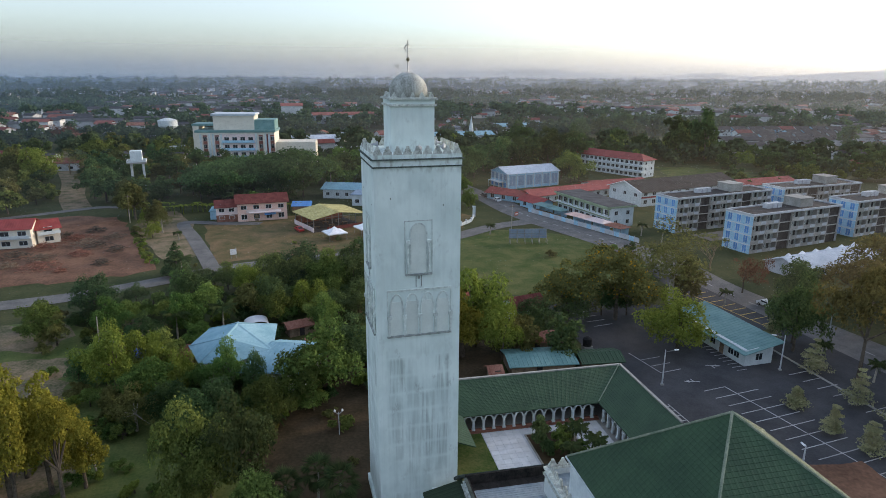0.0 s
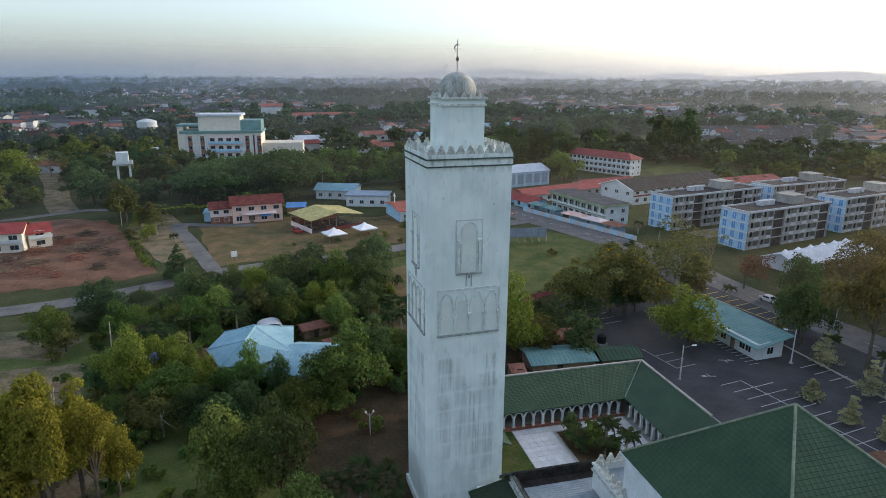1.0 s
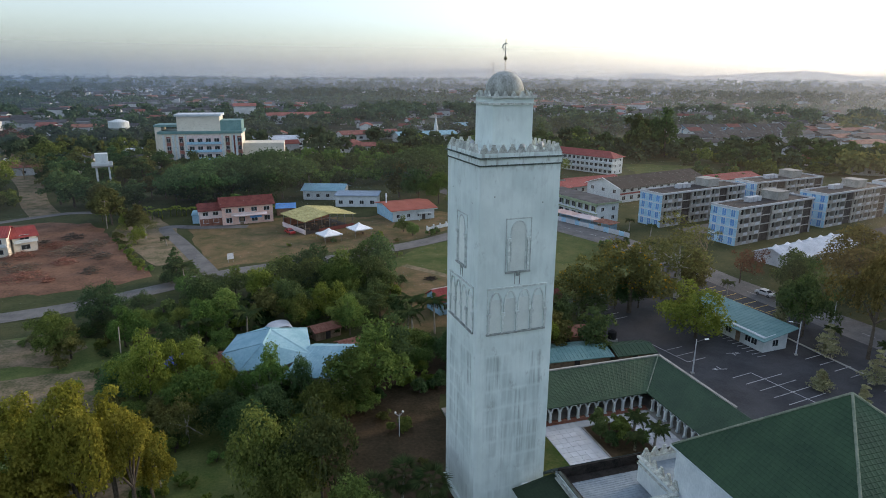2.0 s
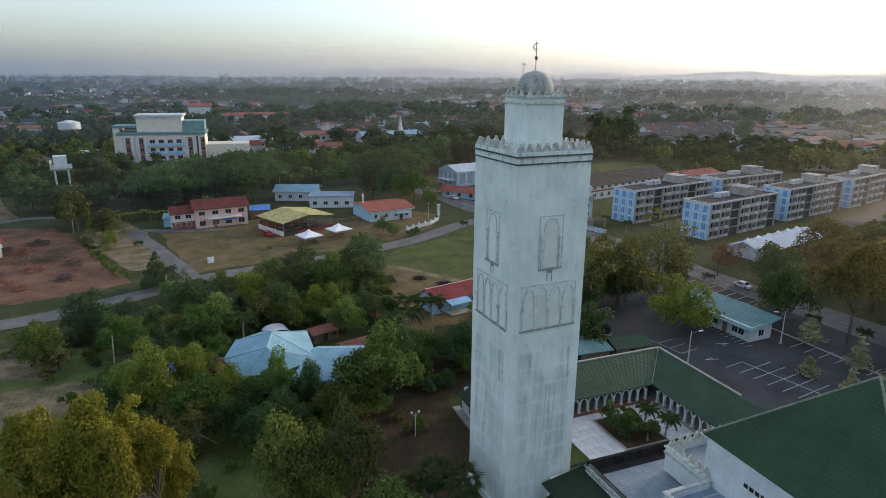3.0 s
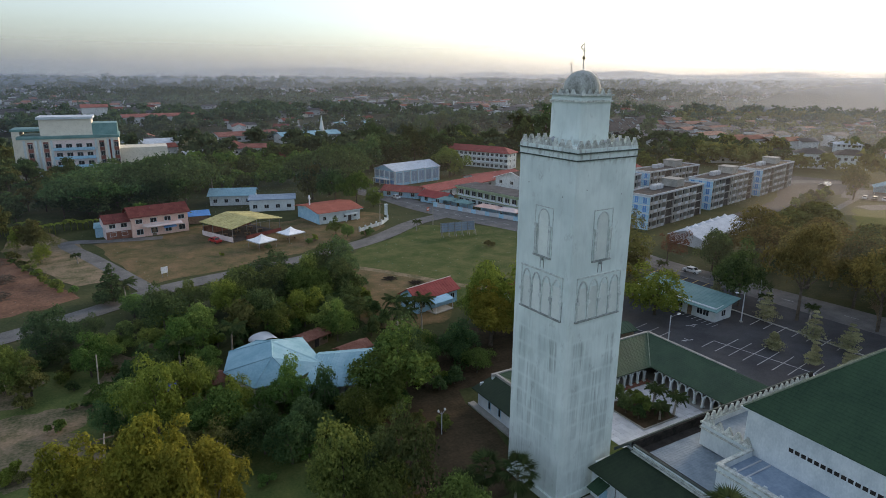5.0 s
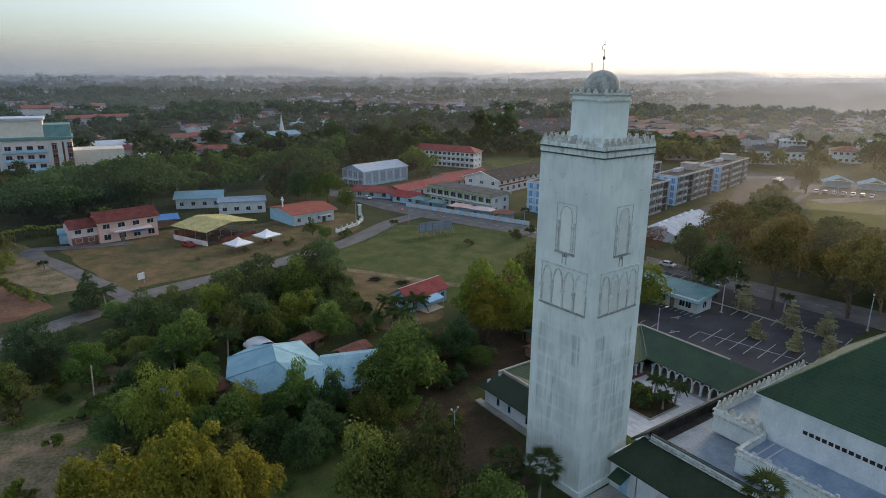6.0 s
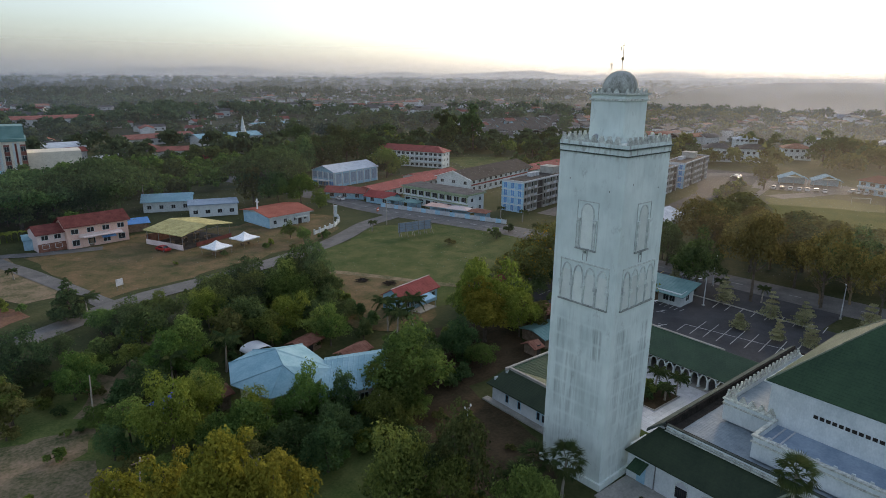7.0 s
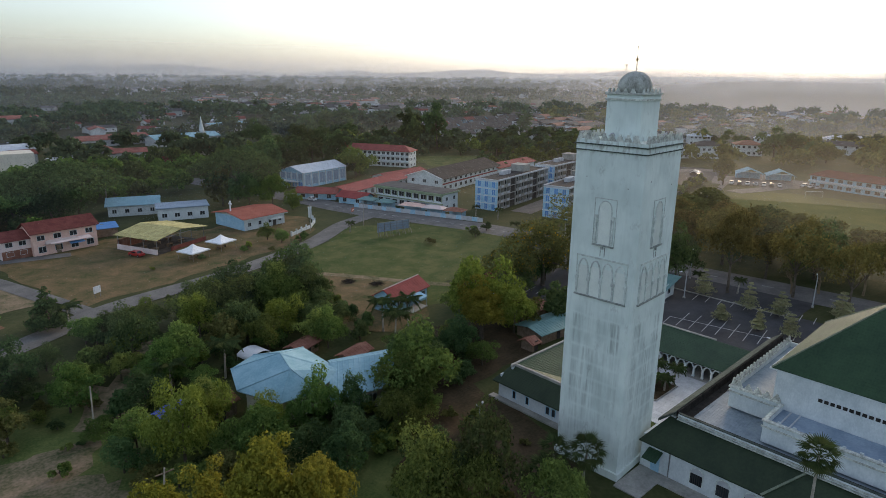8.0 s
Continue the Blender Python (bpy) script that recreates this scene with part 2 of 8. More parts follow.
M = dict(
    ground=mat("rough_grass", (0.026, 0.042, 0.013), (0.070, 0.072, 0.030), 9, 0.95, 0.5, rnd=0, fine=14),
    lawn=mat("lawn", (0.025, 0.060, 0.010), (0.105, 0.110, 0.038), 5, 0.95, 0.4, rnd=0, fine=16),
    drygrass=mat("dry_grass", (0.052, 0.064, 0.022), (0.190, 0.124, 0.068), 5, 0.95, 0.4, rnd=0, fine=14),
    redsoil=mat("red_soil", (0.085, 0.046, 0.030), (0.215, 0.118, 0.075), 7, 0.95, 0.6, rnd=0, fine=12),
    sand=mat("sandy_soil", (0.06, 0.075, 0.030), (0.27, 0.195, 0.135), 4, 0.95, 0.5, rnd=0, fine=10),
    farland=mat("far_scrubland", (0.014, 0.023, 0.012), (0.030, 0.037, 0.019), 60, 0.95, 0.0, rnd=0),
    scrub=mat("scrub_grass", (0.050, 0.084, 0.022), (0.135, 0.15, 0.052), 4, 0.95, 0.6, rnd=0, fine=12),
    forest=mat("forest_floor", (0.030, 0.026, 0.014), (0.085, 0.058, 0.034), 5, 0.95, 0.6, rnd=0, fine=12),
    asphalt=mat("asphalt", (0.040, 0.042, 0.046), (0.075, 0.076, 0.080), 6, 0.85, 0.1, rnd=0, fine=30),
    oldroad=mat("worn_asphalt", (0.10, 0.10, 0.10), (0.185, 0.18, 0.172), 4, 0.9, 0.1, rnd=0, fine=20),
    concrete=mat("concrete", (0.24, 0.24, 0.22), (0.40, 0.39, 0.36), 2.5, 0.9, 0.15),
    lichen=mat("lichened_concrete", (0.035, 0.048, 0.042), (0.105, 0.125, 0.112), 1.2, 0.95, 0.3),
    # mould on the wall back; also the painted dark of vent and window slits
    black=mat("dull_black", (0.012, 0.012, 0.012), (0.05, 0.045, 0.04), 0.8, 0.95, 0.3),
    line=mat("road_paint", (0.26, 0.26, 0.26), (0.50, 0.50, 0.49), 1.0, 0.8, 0.0),
    yline=mat("yellow_paint", (0.50, 0.36, 0.10), (0.62, 0.46, 0.16), 1.0, 0.8, 0.0),
    lime=tower_mat(),
    blush=mat("blush_plaster", (0.57, 0.62, 0.585), (0.66, 0.71, 0.665), 1.4, 0.9, 0.1),
    relief=mat("relief_plaster", (0.36, 0.40, 0.39), (0.66, 0.72, 0.68), 0.45, 0.9, 0.2),
    # grime on the minaret ledges; also shade painted on the flats' walls
    grimeshade=mat("grimed_shaded_plaster", (0.16, 0.18, 0.17), (0.44, 0.48, 0.46), 0.7, 0.95, 0.2),
    moss=mat("mossy_plaster", (0.24, 0.25, 0.225), (0.64, 0.68, 0.635), 0.5, 0.95, 0.4),
    dome=mat("weathered_dome", (0.22, 0.225, 0.20), (0.58, 0.60, 0.56), 0.8, 0.85, 0.3, stretch=(1, 1, 0.45)),
    metal=mat("grey_metal", (0.20, 0.20, 0.20), (0.32, 0.32, 0.32), 0.5, 0.5, 0.0, 0.7),
    brass=mat("tarnished_brass", (0.08, 0.07, 0.05), (0.2, 0.17, 0.11), 0.2, 0.5, 0.0, 0.6),
    white=mat("white_paint", (0.45, 0.51, 0.53), (0.62, 0.67, 0.68), 1.6, 0.85, 0.08, rnd=0.05, stretch=(1, 1, 0.6)),
    cream=mat("cream_paint", (0.58, 0.54, 0.46), (0.72, 0.68, 0.59), 2.5, 0.85, 0.08, rnd=0.04),
    pink=mat("pink_paint", (0.62, 0.40, 0.34), (0.76, 0.54, 0.46), 2.5, 0.85, 0.08, rnd=0.04),
    palepink=mat("pale_pink_paint", (0.62, 0.50, 0.48), (0.72, 0.62, 0.60), 2.5, 0.85, 0.08, rnd=0.04),
    ltblue=mat("light_blue_paint", (0.24, 0.44, 0.58), (0.38, 0.58, 0.70), 2.0, 0.8, 0.06, rnd=0.05),
    blue=mat("blue_paint", (0.06, 0.20, 0.46), (0.12, 0.30, 0.58), 2.0, 0.7, 0.05),
    greyp=mat("grey_paint", (0.36, 0.38, 0.41), (0.52, 0.54, 0.56), 3.0, 0.85, 0.08, rnd=0.05),
    dgrey=mat("dark_grey_paint", (0.028, 0.026, 0.026), (0.075, 0.07, 0.068), 2.0, 0.85, 0.08),
    green=mat("green_roof", (0.013, 0.040, 0.019), (0.030, 0.070, 0.033), 3.0, 0.7, 0.08, rnd=0.03, fine=12),
    dgreen=mat("dark_green_roof", (0.012, 0.026, 0.012), (0.026, 0.044, 0.021), 3.0, 0.7, 0.1, rnd=0.03),
    ridge=mat("grey_green_ridge", (0.10, 0.14, 0.10), (0.24, 0.26, 0.20), 1.0, 0.8, 0.1),
    farwhite=mat("weathered_white", (0.38, 0.40, 0.41), (0.62, 0.63, 0.63), 8, 0.9, 0.0, rnd=0.3),
    flatroof=mat("pale_flat_roof", (0.17, 0.22, 0.26), (0.29, 0.35, 0.39), 2.5, 0.75, 0.1, rnd=0.03),
    sheet=mat("blue_grey_sheet", (0.17, 0.24, 0.32), (0.28, 0.36, 0.45), 2.5, 0.6, 0.08, rnd=0.05),
    blueroof=mat("pale_blue_metal_roof", (0.17, 0.33, 0.40), (0.28, 0.45, 0.52), 3.0, 0.8, 0.06, 0.0, rnd=0.03),
    tealroof=mat("teal_metal_roof", (0.09, 0.20, 0.20), (0.16, 0.29, 0.28), 3.0, 0.6, 0.06, 0.0, rnd=0.05),
    redroof=mat("red_roof", (0.19, 0.030, 0.028), (0.31, 0.062, 0.055), 2.5, 0.75, 0.1, rnd=0.12),
    farred=mat("faded_red_roof", (0.14, 0.055, 0.045), (0.28, 0.11, 0.09), 6, 0.85, 0.0, rnd=0.3),
    orangeroof=mat("orange_red_roof", (0.30, 0.075, 0.045), (0.42, 0.125, 0.08), 2.5, 0.75, 0.1, rnd=0.05),
    maroon=mat("maroon_roof", (0.11, 0.030, 0.026), (0.20, 0.065, 0.055), 2.0, 0.8, 0.1, rnd=0.08),
    rustroof=mat("rusty_roof", (0.16, 0.065, 0.045), (0.30, 0.15, 0.11), 1.5, 0.8, 0.1, rnd=0.1),
    yroof=mat("yellowed_sheet_roof", (0.24, 0.22, 0.085), (0.46, 0.42, 0.19), 2.0, 0.7, 0.1),
    greyroof=mat("dark_grey_roof", (0.035, 0.037, 0.04), (0.085, 0.085, 0.09), 3.0, 0.8, 0.1, rnd=0.2),
    paleroof=mat("pale_metal_roof", (0.38, 0.43, 0.48), (0.56, 0.60, 0.64), 3.0, 0.8, 0.05, 0.0, rnd=0.1),
    fabric=mat("white_canvas", (0.66, 0.68, 0.70), (0.80, 0.82, 0.84), 2.0, 0.8, 0.05),
    tarp=mat("blue_tarpaulin", (0.02, 0.05, 0.22), (0.05, 0.09, 0.34), 1.0, 0.6, 0.2),
    glass=mat("dark_glass", (0.015, 0.018, 0.022), (0.04, 0.045, 0.05), 1.5, 0.15, 0.0),
    bark=mat("bark", (0.05, 0.042, 0.032), (0.15, 0.125, 0.10), 0.6, 0.95, 0.4, space="object"),
    palebark=mat("pale_bark", (0.22, 0.20, 0.17), (0.40, 0.37, 0.32), 0.6, 0.95, 0.3, space="object"),
    twig=mat("pale_brown_twigs", (0.16, 0.12, 0.075), (0.30, 0.23, 0.15), 0.6, 0.95, 0.2, space="object"),
    wood=mat("weathered_wood", (0.12, 0.09, 0.06), (0.26, 0.20, 0.15), 0.8, 0.9, 0.2),
    rubber=mat("black_rubber", (0.015, 0.015, 0.015), (0.03, 0.03, 0.03), 0.3, 0.9, 0.1),
    carred=mat("red_car_paint", (0.32, 0.02, 0.02), (0.38, 0.03, 0.03), 2.0, 0.3, 0.0),
    carwhite=mat("white_car_paint", (0.48, 0.49, 0.50), (0.58, 0.59, 0.60), 2.0, 0.5, 0.0),
    cardark=mat("dark_car_paint", (0.03, 0.035, 0.04), (0.06, 0.06, 0.07), 2.0, 0.3, 0.0),
    tile=mat("white_court_tile", (0.50, 0.50, 0.50), (0.66, 0.66, 0.66), 1.5, 0.5, 0.03, rnd=0.06),
    mountain=mat("far_hill", (0.045, 0.055, 0.05), (0.07, 0.08, 0.075), 300, 0.95, 0.0, rnd=0),
    leaf=leaf_mat("leaf_green", (0.042, 0.078, 0.022), (0.180, 0.240, 0.066), spread=0.16),
    leafdk=leaf_mat("leaf_dark_green", (0.030, 0.056, 0.024), (0.112, 0.158, 0.062), spread=0.16),
    leaffar=leaf_mat("leaf_far_green", (0.026, 0.048, 0.029), (0.085, 0.120, 0.066)),
    leafyl=leaf_mat("leaf_yellow_green", (0.098, 0.104, 0.018), (0.275, 0.258, 0.046), spread=0.06),
    field=mat("yellow_green_grass", (0.046, 0.070, 0.010), (0.090, 0.100, 0.018), 12, 0.95, 0.3, rnd=0, fine=14),
    leafbr=leaf_mat("leaf_bright_green", (0.075, 0.112, 0.020), (0.225, 0.270, 0.058), spread=0.06),
    leafol=leaf_mat("leaf_olive", (0.066, 0.076, 0.026), (0.178, 0.178, 0.064), spread=0.08),
    bandgreen=mat("pale_green_paint", (0.20, 0.27, 0.18), (0.32, 0.38, 0.26), 2.0, 0.85, 0.05),
    # olive browned: warm hazy sunlight is put into the leaf colour
    leafam=leaf_mat("leaf_olive_brown", (0.075, 0.066, 0.024), (0.20, 0.165, 0.062), spread=0.08),
    leafpale=leaf_mat("leaf_pale_buff", (0.20, 0.21, 0.11), (0.42, 0.41, 0.24), spread=0.05),
    leafgold=leaf_mat("blossom_gold", (0.230, 0.127, 0.009), (0.483, 0.287, 0.023), spread=0.04),
    leafrust=leaf_mat("leaf_rust", (0.069, 0.034, 0.023), (0.172, 0.086, 0.057), spread=0.06),
    palm=leaf_mat("palm_green", (0.026, 0.046, 0.018), (0.086, 0.110, 0.042), spread=0.1),
)


# ---------------------------------------------------------------- building blocks
class Geo:
    """Collects boxes, bars, prisms and strips into one mesh."""

    def __init__(self):
        self.v, self.f = [], []

    def face(self, *pts):
        k = len(self.v)
        self.v += [tuple(p) for p in pts]
        self.f.append(tuple(range(k, k + len(pts))))
        return self

    def hexa(self, b, t):
        """A solid between two rings of four corners, bottom and top, both counter-clockwise from above."""
        k = len(self.v)
        self.v += [tuple(p) for p in (*b, *t)]
        self.f += [(k + 3, k + 2, k + 1, k), (k + 4, k + 5, k + 6, k + 7)]
        self.f += [(k + i, k + (i + 1) % 4, k + 4 + (i + 1) % 4, k + 4 + i) for i in range(4)]
        return self

    def box(self, x0, y0, z0, x1, y1, z1):
        return self.hexa([(x0, y0, z0), (x1, y0, z0), (x1, y1, z0), (x0, y1, z0)], [(x0, y0, z1), (x1, y0, z1), (x1, y1, z1), (x0, y1, z1)])

    def slab(self, pts, t):
        """A plate of thickness t under the given upper outline (counter-clockwise from above)."""
        k, m = len(self.v), len(pts)
        self.v += [tuple(p) for p in pts] + [(p[0], p[1], p[2] - t) for p in pts]
        self.f += [tuple(range(k, k + m)), tuple(range(k + 2 * m - 1, k + m - 1, -1))]
        self.f += [(k + i, k + m + i, k + m + (i + 1) % m, k + (i + 1) % m) for i in range(m)]
        return self

    def tube(self, path, radii, n=8, cap=True):
        k0 = len(self.v)
        for i, p in enumerate(path):
            a = Vector(path[max(i - 1, 0)])
            b = Vector(path[min(i + 1, len(path) - 1)])
            d = (b - a).normalized()
            u = d.cross(Vector((0.31, 0.95, 0.05))).normalized()
            w = d.cross(u)
            for j in range(n):
                an = 2 * math.pi * j / n
                q = Vector(p) + radii[i] * (math.cos(an) * u + math.sin(an) * w)
                self.v.append(tuple(q))
        for i in range(len(path) - 1):
            for j in range(n):
                a, b = k0 + i * n + j, k0 + i * n + (j + 1) % n
                self.f.append((a, b, b + n, a + n))
        if cap:
            self.f.append(tuple(range(k0 + n - 1, k0 - 1, -1)))
            m = k0 + (len(path) - 1) * n
            self.f.append(tuple(range(m, m + n)))
        return self

    def bar(self, a, b, r, n=6):
        return self.tube([a, b], [r, r], n)

    def ribbed(self, rows, t, step, rib=0.05, w=0.07):
        """A ribbed roof sheet in one piece. rows: functions of 0 to 1 along the roof, from the lower edge up (and down again past a ridge)."""
        ends = Vector(rows[0](1.0)) - Vector(rows[0](0.0))
        up = ends.cross(Vector(rows[1](0.5)) - Vector(rows[0](0.5))).normalized()
        up = up if up.z > 0 else -up
        n = max(2, int(ends.length / step))
        half = w / ends.length
        prof = [(0.0, 0.0)]
        for i in range(n):
            s = (i + 0.5) / n
            prof += [(s - half, 0.0), (s - half * 0.4, rib), (s + half * 0.4, rib), (s + half, 0.0)]
        prof.append((1.0, 0.0))
        k, m, q = len(self.v), len(prof), len(rows)
        for r in rows:
            self.v += [tuple(Vector(r(s)) + Vector((0, 0, h))) for s, h in prof]
        for r in rows:
            self.v += [tuple(Vector(r(s)) - Vector((0, 0, t))) for s, h in prof]
        lo = k + q * m
        for j in range(q - 1):
            for i in range(m - 1):
                a, b = k + j * m + i, lo + j * m + i
                self.f += [(a, a + 1, a + m + 1, a + m), (b, b + m, b + m + 1, b + 1)]
            for i in (0, m - 1):
                a, b = k + j * m + i, lo + j * m + i
                self.f.append((a, a + m, b + m, b))
        for j in (0, q - 1):
            for i in range(m - 1):
                a, b = k + j * m + i, lo + j * m + i
                self.f.append((a, b, b + 1, a + 1))
        return self

    def roofed(self, pts, t, step, rib=0.05, w=0.07):
        """A ribbed four-cornered sheet; its ribs run from the lower edge (pts 0-1) to the upper (pts 3-2)."""
        a, b, c, d = [Vector(p) for p in pts]
        return self.ribbed([lambda s: a.lerp(b, s), lambda s: d.lerp(c, s)], t, step, rib, w)

    def mesh(self, name, material, smooth=False):
        me = bpy.data.meshes.new(name)
        me.from_pydata(self.v, [], self.f)
        if smooth:
            me.polygons.foreach_set("use_smooth", [True] * len(me.polygons))
        me.materials.append(material)
        me.update()
        return me


def part(name, geo, material, parent=None, label="", smooth=False, at=None):
    """One mesh object, under a thing or part if one is given."""
    me = geo if isinstance(geo, bpy.types.Mesh) else geo.mesh(name, material, smooth)
    ob = new(name, me)
    ob.parent = parent
    if at is not None:
        ob.matrix_basis = at
    if label:
        tagged(ob, label)
    return ob


def thing(name, label, category, x=0.0, y=0.0, z=0.0, turn=0.0, group="", kind=""):
    ob = new(name)
    ob.matrix_basis = pose(x, y, z, 0, 0, turn)
    return tagged(ob, label, category, group, kind)


def setting(name, geo, material, label, category):
    return tagged(part(name, geo, material), label, category, kind="structure")

# ---------------------------------------------------------------- ground, roads, parking
def blob(pts, z, wob=1.5, seed=1, step=3.0):
    """A patch of ground with a ragged outline through the given corners."""
    rnd = random.Random(seed)
    ring = []
    for (ax, ay), (bx, by) in zip(pts, pts[1:] + pts[:1]):
        n = max(1, int(math.hypot(bx - ax, by - ay) / step))
        for i in range(n):
            s = i / n
            x, y = ax + (bx - ax) * s, ay + (by - ay) * s
            ring.append((x + wob * (noise.noise((x * 0.13, y * 0.13, seed)) + rnd.uniform(-0.3, 0.3)),
                         y + wob * (noise.noise((x * 0.13 + 40, y * 0.13, seed)) + rnd.uniform(-0.3, 0.3)), z))
    return Geo().face(*ring)


def ribbon(line, width, z, sub=6):
    """A road surface along a smooth line through the given points."""
    pts = []
    for i in range(len(line) - 1):
        p0, p1, p2, p3 = [Vector(line[min(max(k, 0), len(line) - 1)]) for k in (i - 1, i, i + 1, i + 2)]
        for j in range(sub):
            s = j / sub
            pts.append(0.5 * ((2 * p1) + (p2 - p0) * s + (2 * p0 - 5 * p1 + 4 * p2 - p3) * s * s + (3 * p1 - p0 - 3 * p2 + p3) * s ** 3))
    pts.append(Vector(line[-1]))
    g = Geo()
    edge = []
    for i, p in enumerate(pts):
        d = (pts[min(i + 1, len(pts) - 1)] - pts[max(i - 1, 0)]).normalized()
        e = Vector((-d.y, d.x)) * width / 2
        edge.append(((p.x + e.x, p.y + e.y, z), (p.x - e.x, p.y - e.y, z)))
    for (a, b), (c, d) in zip(edge, edge[1:]):
        g.face(b, d, c, a)
    return g, pts


def plain():
    """The plain: one sheet to the horizon, finer near the mosque."""
    g = Geo()
    rings = [0, 60, 120, 200, 300, 420, 600, 900, 1400, 2200, 3400, 4900]
    n = 48
    for r in rings:
        for j in range(n):
            a = 2 * math.pi * j / n
            g.v.append((40 + r * math.sin(a), 100 + r * math.cos(a), 0.0))
    for i in range(len(rings) - 1):
        for j in range(n):
            a, b = i * n + j, i * n + (j + 1) % n
            g.f.append((a, a + n, b + n, b) if i else (a + n, b + n, a))
    return g


setting("ground", plain(), M["ground"], "dark rough grass and scrub plain", "ground")
far = plain()
far.f = [f for f in far.f if min(f) >= 5 * 48]
far.v = [(x, y, 0.03) for x, y, z in far.v]
setting("ground_far", far, M["farland"], "dark scrubland and gardens far off", "ground")
setting("ground_clearing", blob([(-112, 158), (-68, 149), (-50, 151), (-38, 157), (-41, 167), (-46, 180), (-55, 204), (-64, 221), (-76, 225), (-95, 224), (-116, 214)], 0.05, 3, 2), M["redsoil"], "bare red soil of a bulldozed clearing", "soil")
setting("ground_sandy_yard", blob([(-38, 166), (-29, 168), (-34, 190), (-37, 206), (-46, 228), (-54, 226), (-55, 208), (-47, 186)], 0.07, 1.0, 3), M["sand"], "pale sandy yard beside the lane", "soil")
setting("ground_yard_lawn", blob([(-24, 160), (4, 166), (32, 175), (46, 186), (53, 202), (44, 212), (22, 206), (-4, 214), (-33, 204), (-30, 185)], 0.05, 1.5, 4), M["drygrass"], "dry worn lawn of the yard", "grass")
setting("ground_field", blob([(8, 150), (30, 165), (56, 181), (74, 172), (84, 152), (84, 132), (60, 112), (34, 112), (12, 122)], 0.04, 2, 5), M["lawn"], "open green field with worn spots", "grass")
setting("ground_field_edge", blob([(12, 108), (22, 108), (32, 122), (30, 140), (20, 150), (8, 146), (6, 124)], 0.07, 3, 6), M["drygrass"], "dry brown grass at the field's edge", "grass")
setting("ground_orchard", blob([(-8, 62), (8, 60), (10, 84), (26, 86), (34, 100), (20, 106), (2, 92), (-10, 76)], 0.04, 2, 7), M["forest"], "bare shaded soil under the trees", "soil")
setting("ground_scrub", blob([(-64, 112), (-46, 111), (-42, 118), (-48, 125), (-66, 126)], 0.05, 2.5, 8, 2), M["sand"], "sandy scrub with bare patches", "soil")
setting("ground_scrub", blob([(-62, 94), (-48, 97), (-38, 101), (-36, 107), (-46, 109), (-64, 106)], 0.05, 2.5, 18, 2), M["sand"], "sandy scrub with bare patches", "soil")
setting("ground_scrub_grass", blob([(-66, 92), (-40, 56), (-8, 54), (-6, 70), (-10, 86), (-24, 98), (-34, 118), (-50, 128), (-70, 120)], 0.02, 3, 28, 2), M["scrub"], "rough green scrub grass below the trees", "grass")
setting("ground_bare_patch", blob([(-40, 66), (-33, 66), (-28, 72), (-30, 77), (-38, 77)], 0.05, 2.0, 29, 1.5), M["sand"], "bare sandy patch in the scrub", "soil")
setting("ground_track", blob([(-36, 126), (-32, 124), (-30, 112), (-33, 106), (-37, 108), (-35, 116)], 0.06, 1.2, 30, 1.5), M["sand"], "sandy track beside the garden", "soil")
setting("ground_bare_patch", blob([(-56, 108), (-44, 106), (-37, 96), (-37, 88), (-44, 88), (-56, 98)], 0.06, 2.5, 31, 1.5), M["sand"], "bare sandy patch in the scrub", "soil")
setting("ground_sports_field", blob([(150, 95), (206, 130), (226, 112), (228, 80), (240, 20), (150, 20)], 0.05, 2, 9), M["field"], "dry yellow-green sports field", "grass")
setting("parking_flats", blob([(128, 139), (152, 143), (194, 152), (216, 164), (244, 186), (262, 186), (268, 168), (254, 148), (238, 146), (222, 149), (208, 147), (190, 142), (172, 136), (150, 134)], 0.07, 1.0, 33, 2), M["asphalt"], "dark asphalt yard beside the flats", "parking")
setting("ground_school_lawn", blob([(164, 262), (176, 300), (206, 286), (214, 270), (194, 250)], 0.05, 3, 10), M["lawn"], "green lawn behind the school", "grass")

MAIN = [(52, 300), (60, 265), (65, 238), (67.5, 229), (69.5, 209), (72.5, 194.5), (77, 180), (82, 165.5), (86, 151.5), (88.5, 135), (88.5, 116), (91, 95), (95.5, 59), (98, 10), (104, -60)]
g, main_line = ribbon(MAIN, 11.0, 0.10)
setting("road_main", g, M["oldroad"], "grey worn asphalt of the main road", "road")
SIDE = [(-120, 122), (-85, 132), (-63.7, 137), (-50, 140.5), (-35, 147.6), (-20, 155.5), (8, 161.5), (35, 171.5), (55, 184.5), (67, 189), (72, 191)]
g, _ = ribbon(SIDE, 6.0, 0.14)
setting("road_side", g, M["oldroad"], "pale grey asphalt side road", "road")
g, _ = ribbon([(-24, 154), (-28, 168), (-34, 188), (-40, 208), (-30, 206), (-16, 203)], 4.0, 0.12)
setting("road_lane", g, M["oldroad"], "worn asphalt lane to the pink house", "road")
CUT = [(-60, 236), (-72, 239), (-80, 237), (-90, 262), (-101, 298), (-120, 348), (-140, 410), (-166, 490)]
g, _ = ribbon(CUT[2:], 9.0, 0.07)
setting("path_bare_strip", g, M["sand"], "bare brown strip cut through the woods", "soil")
g, _ = ribbon([(-125, 216), (-98, 226), (-80, 236), (-72, 239), (-60, 236)], 4.0, 0.10)
setting("path_track", g, M["oldroad"], "pale gravel track behind the clearing", "path")
g, _ = ribbon([(21, 150), (28, 140), (38, 124), (46, 116)], 2.2, 0.09)
setting("path_field", g, M["sand"], "trodden pale track across the field", "path")
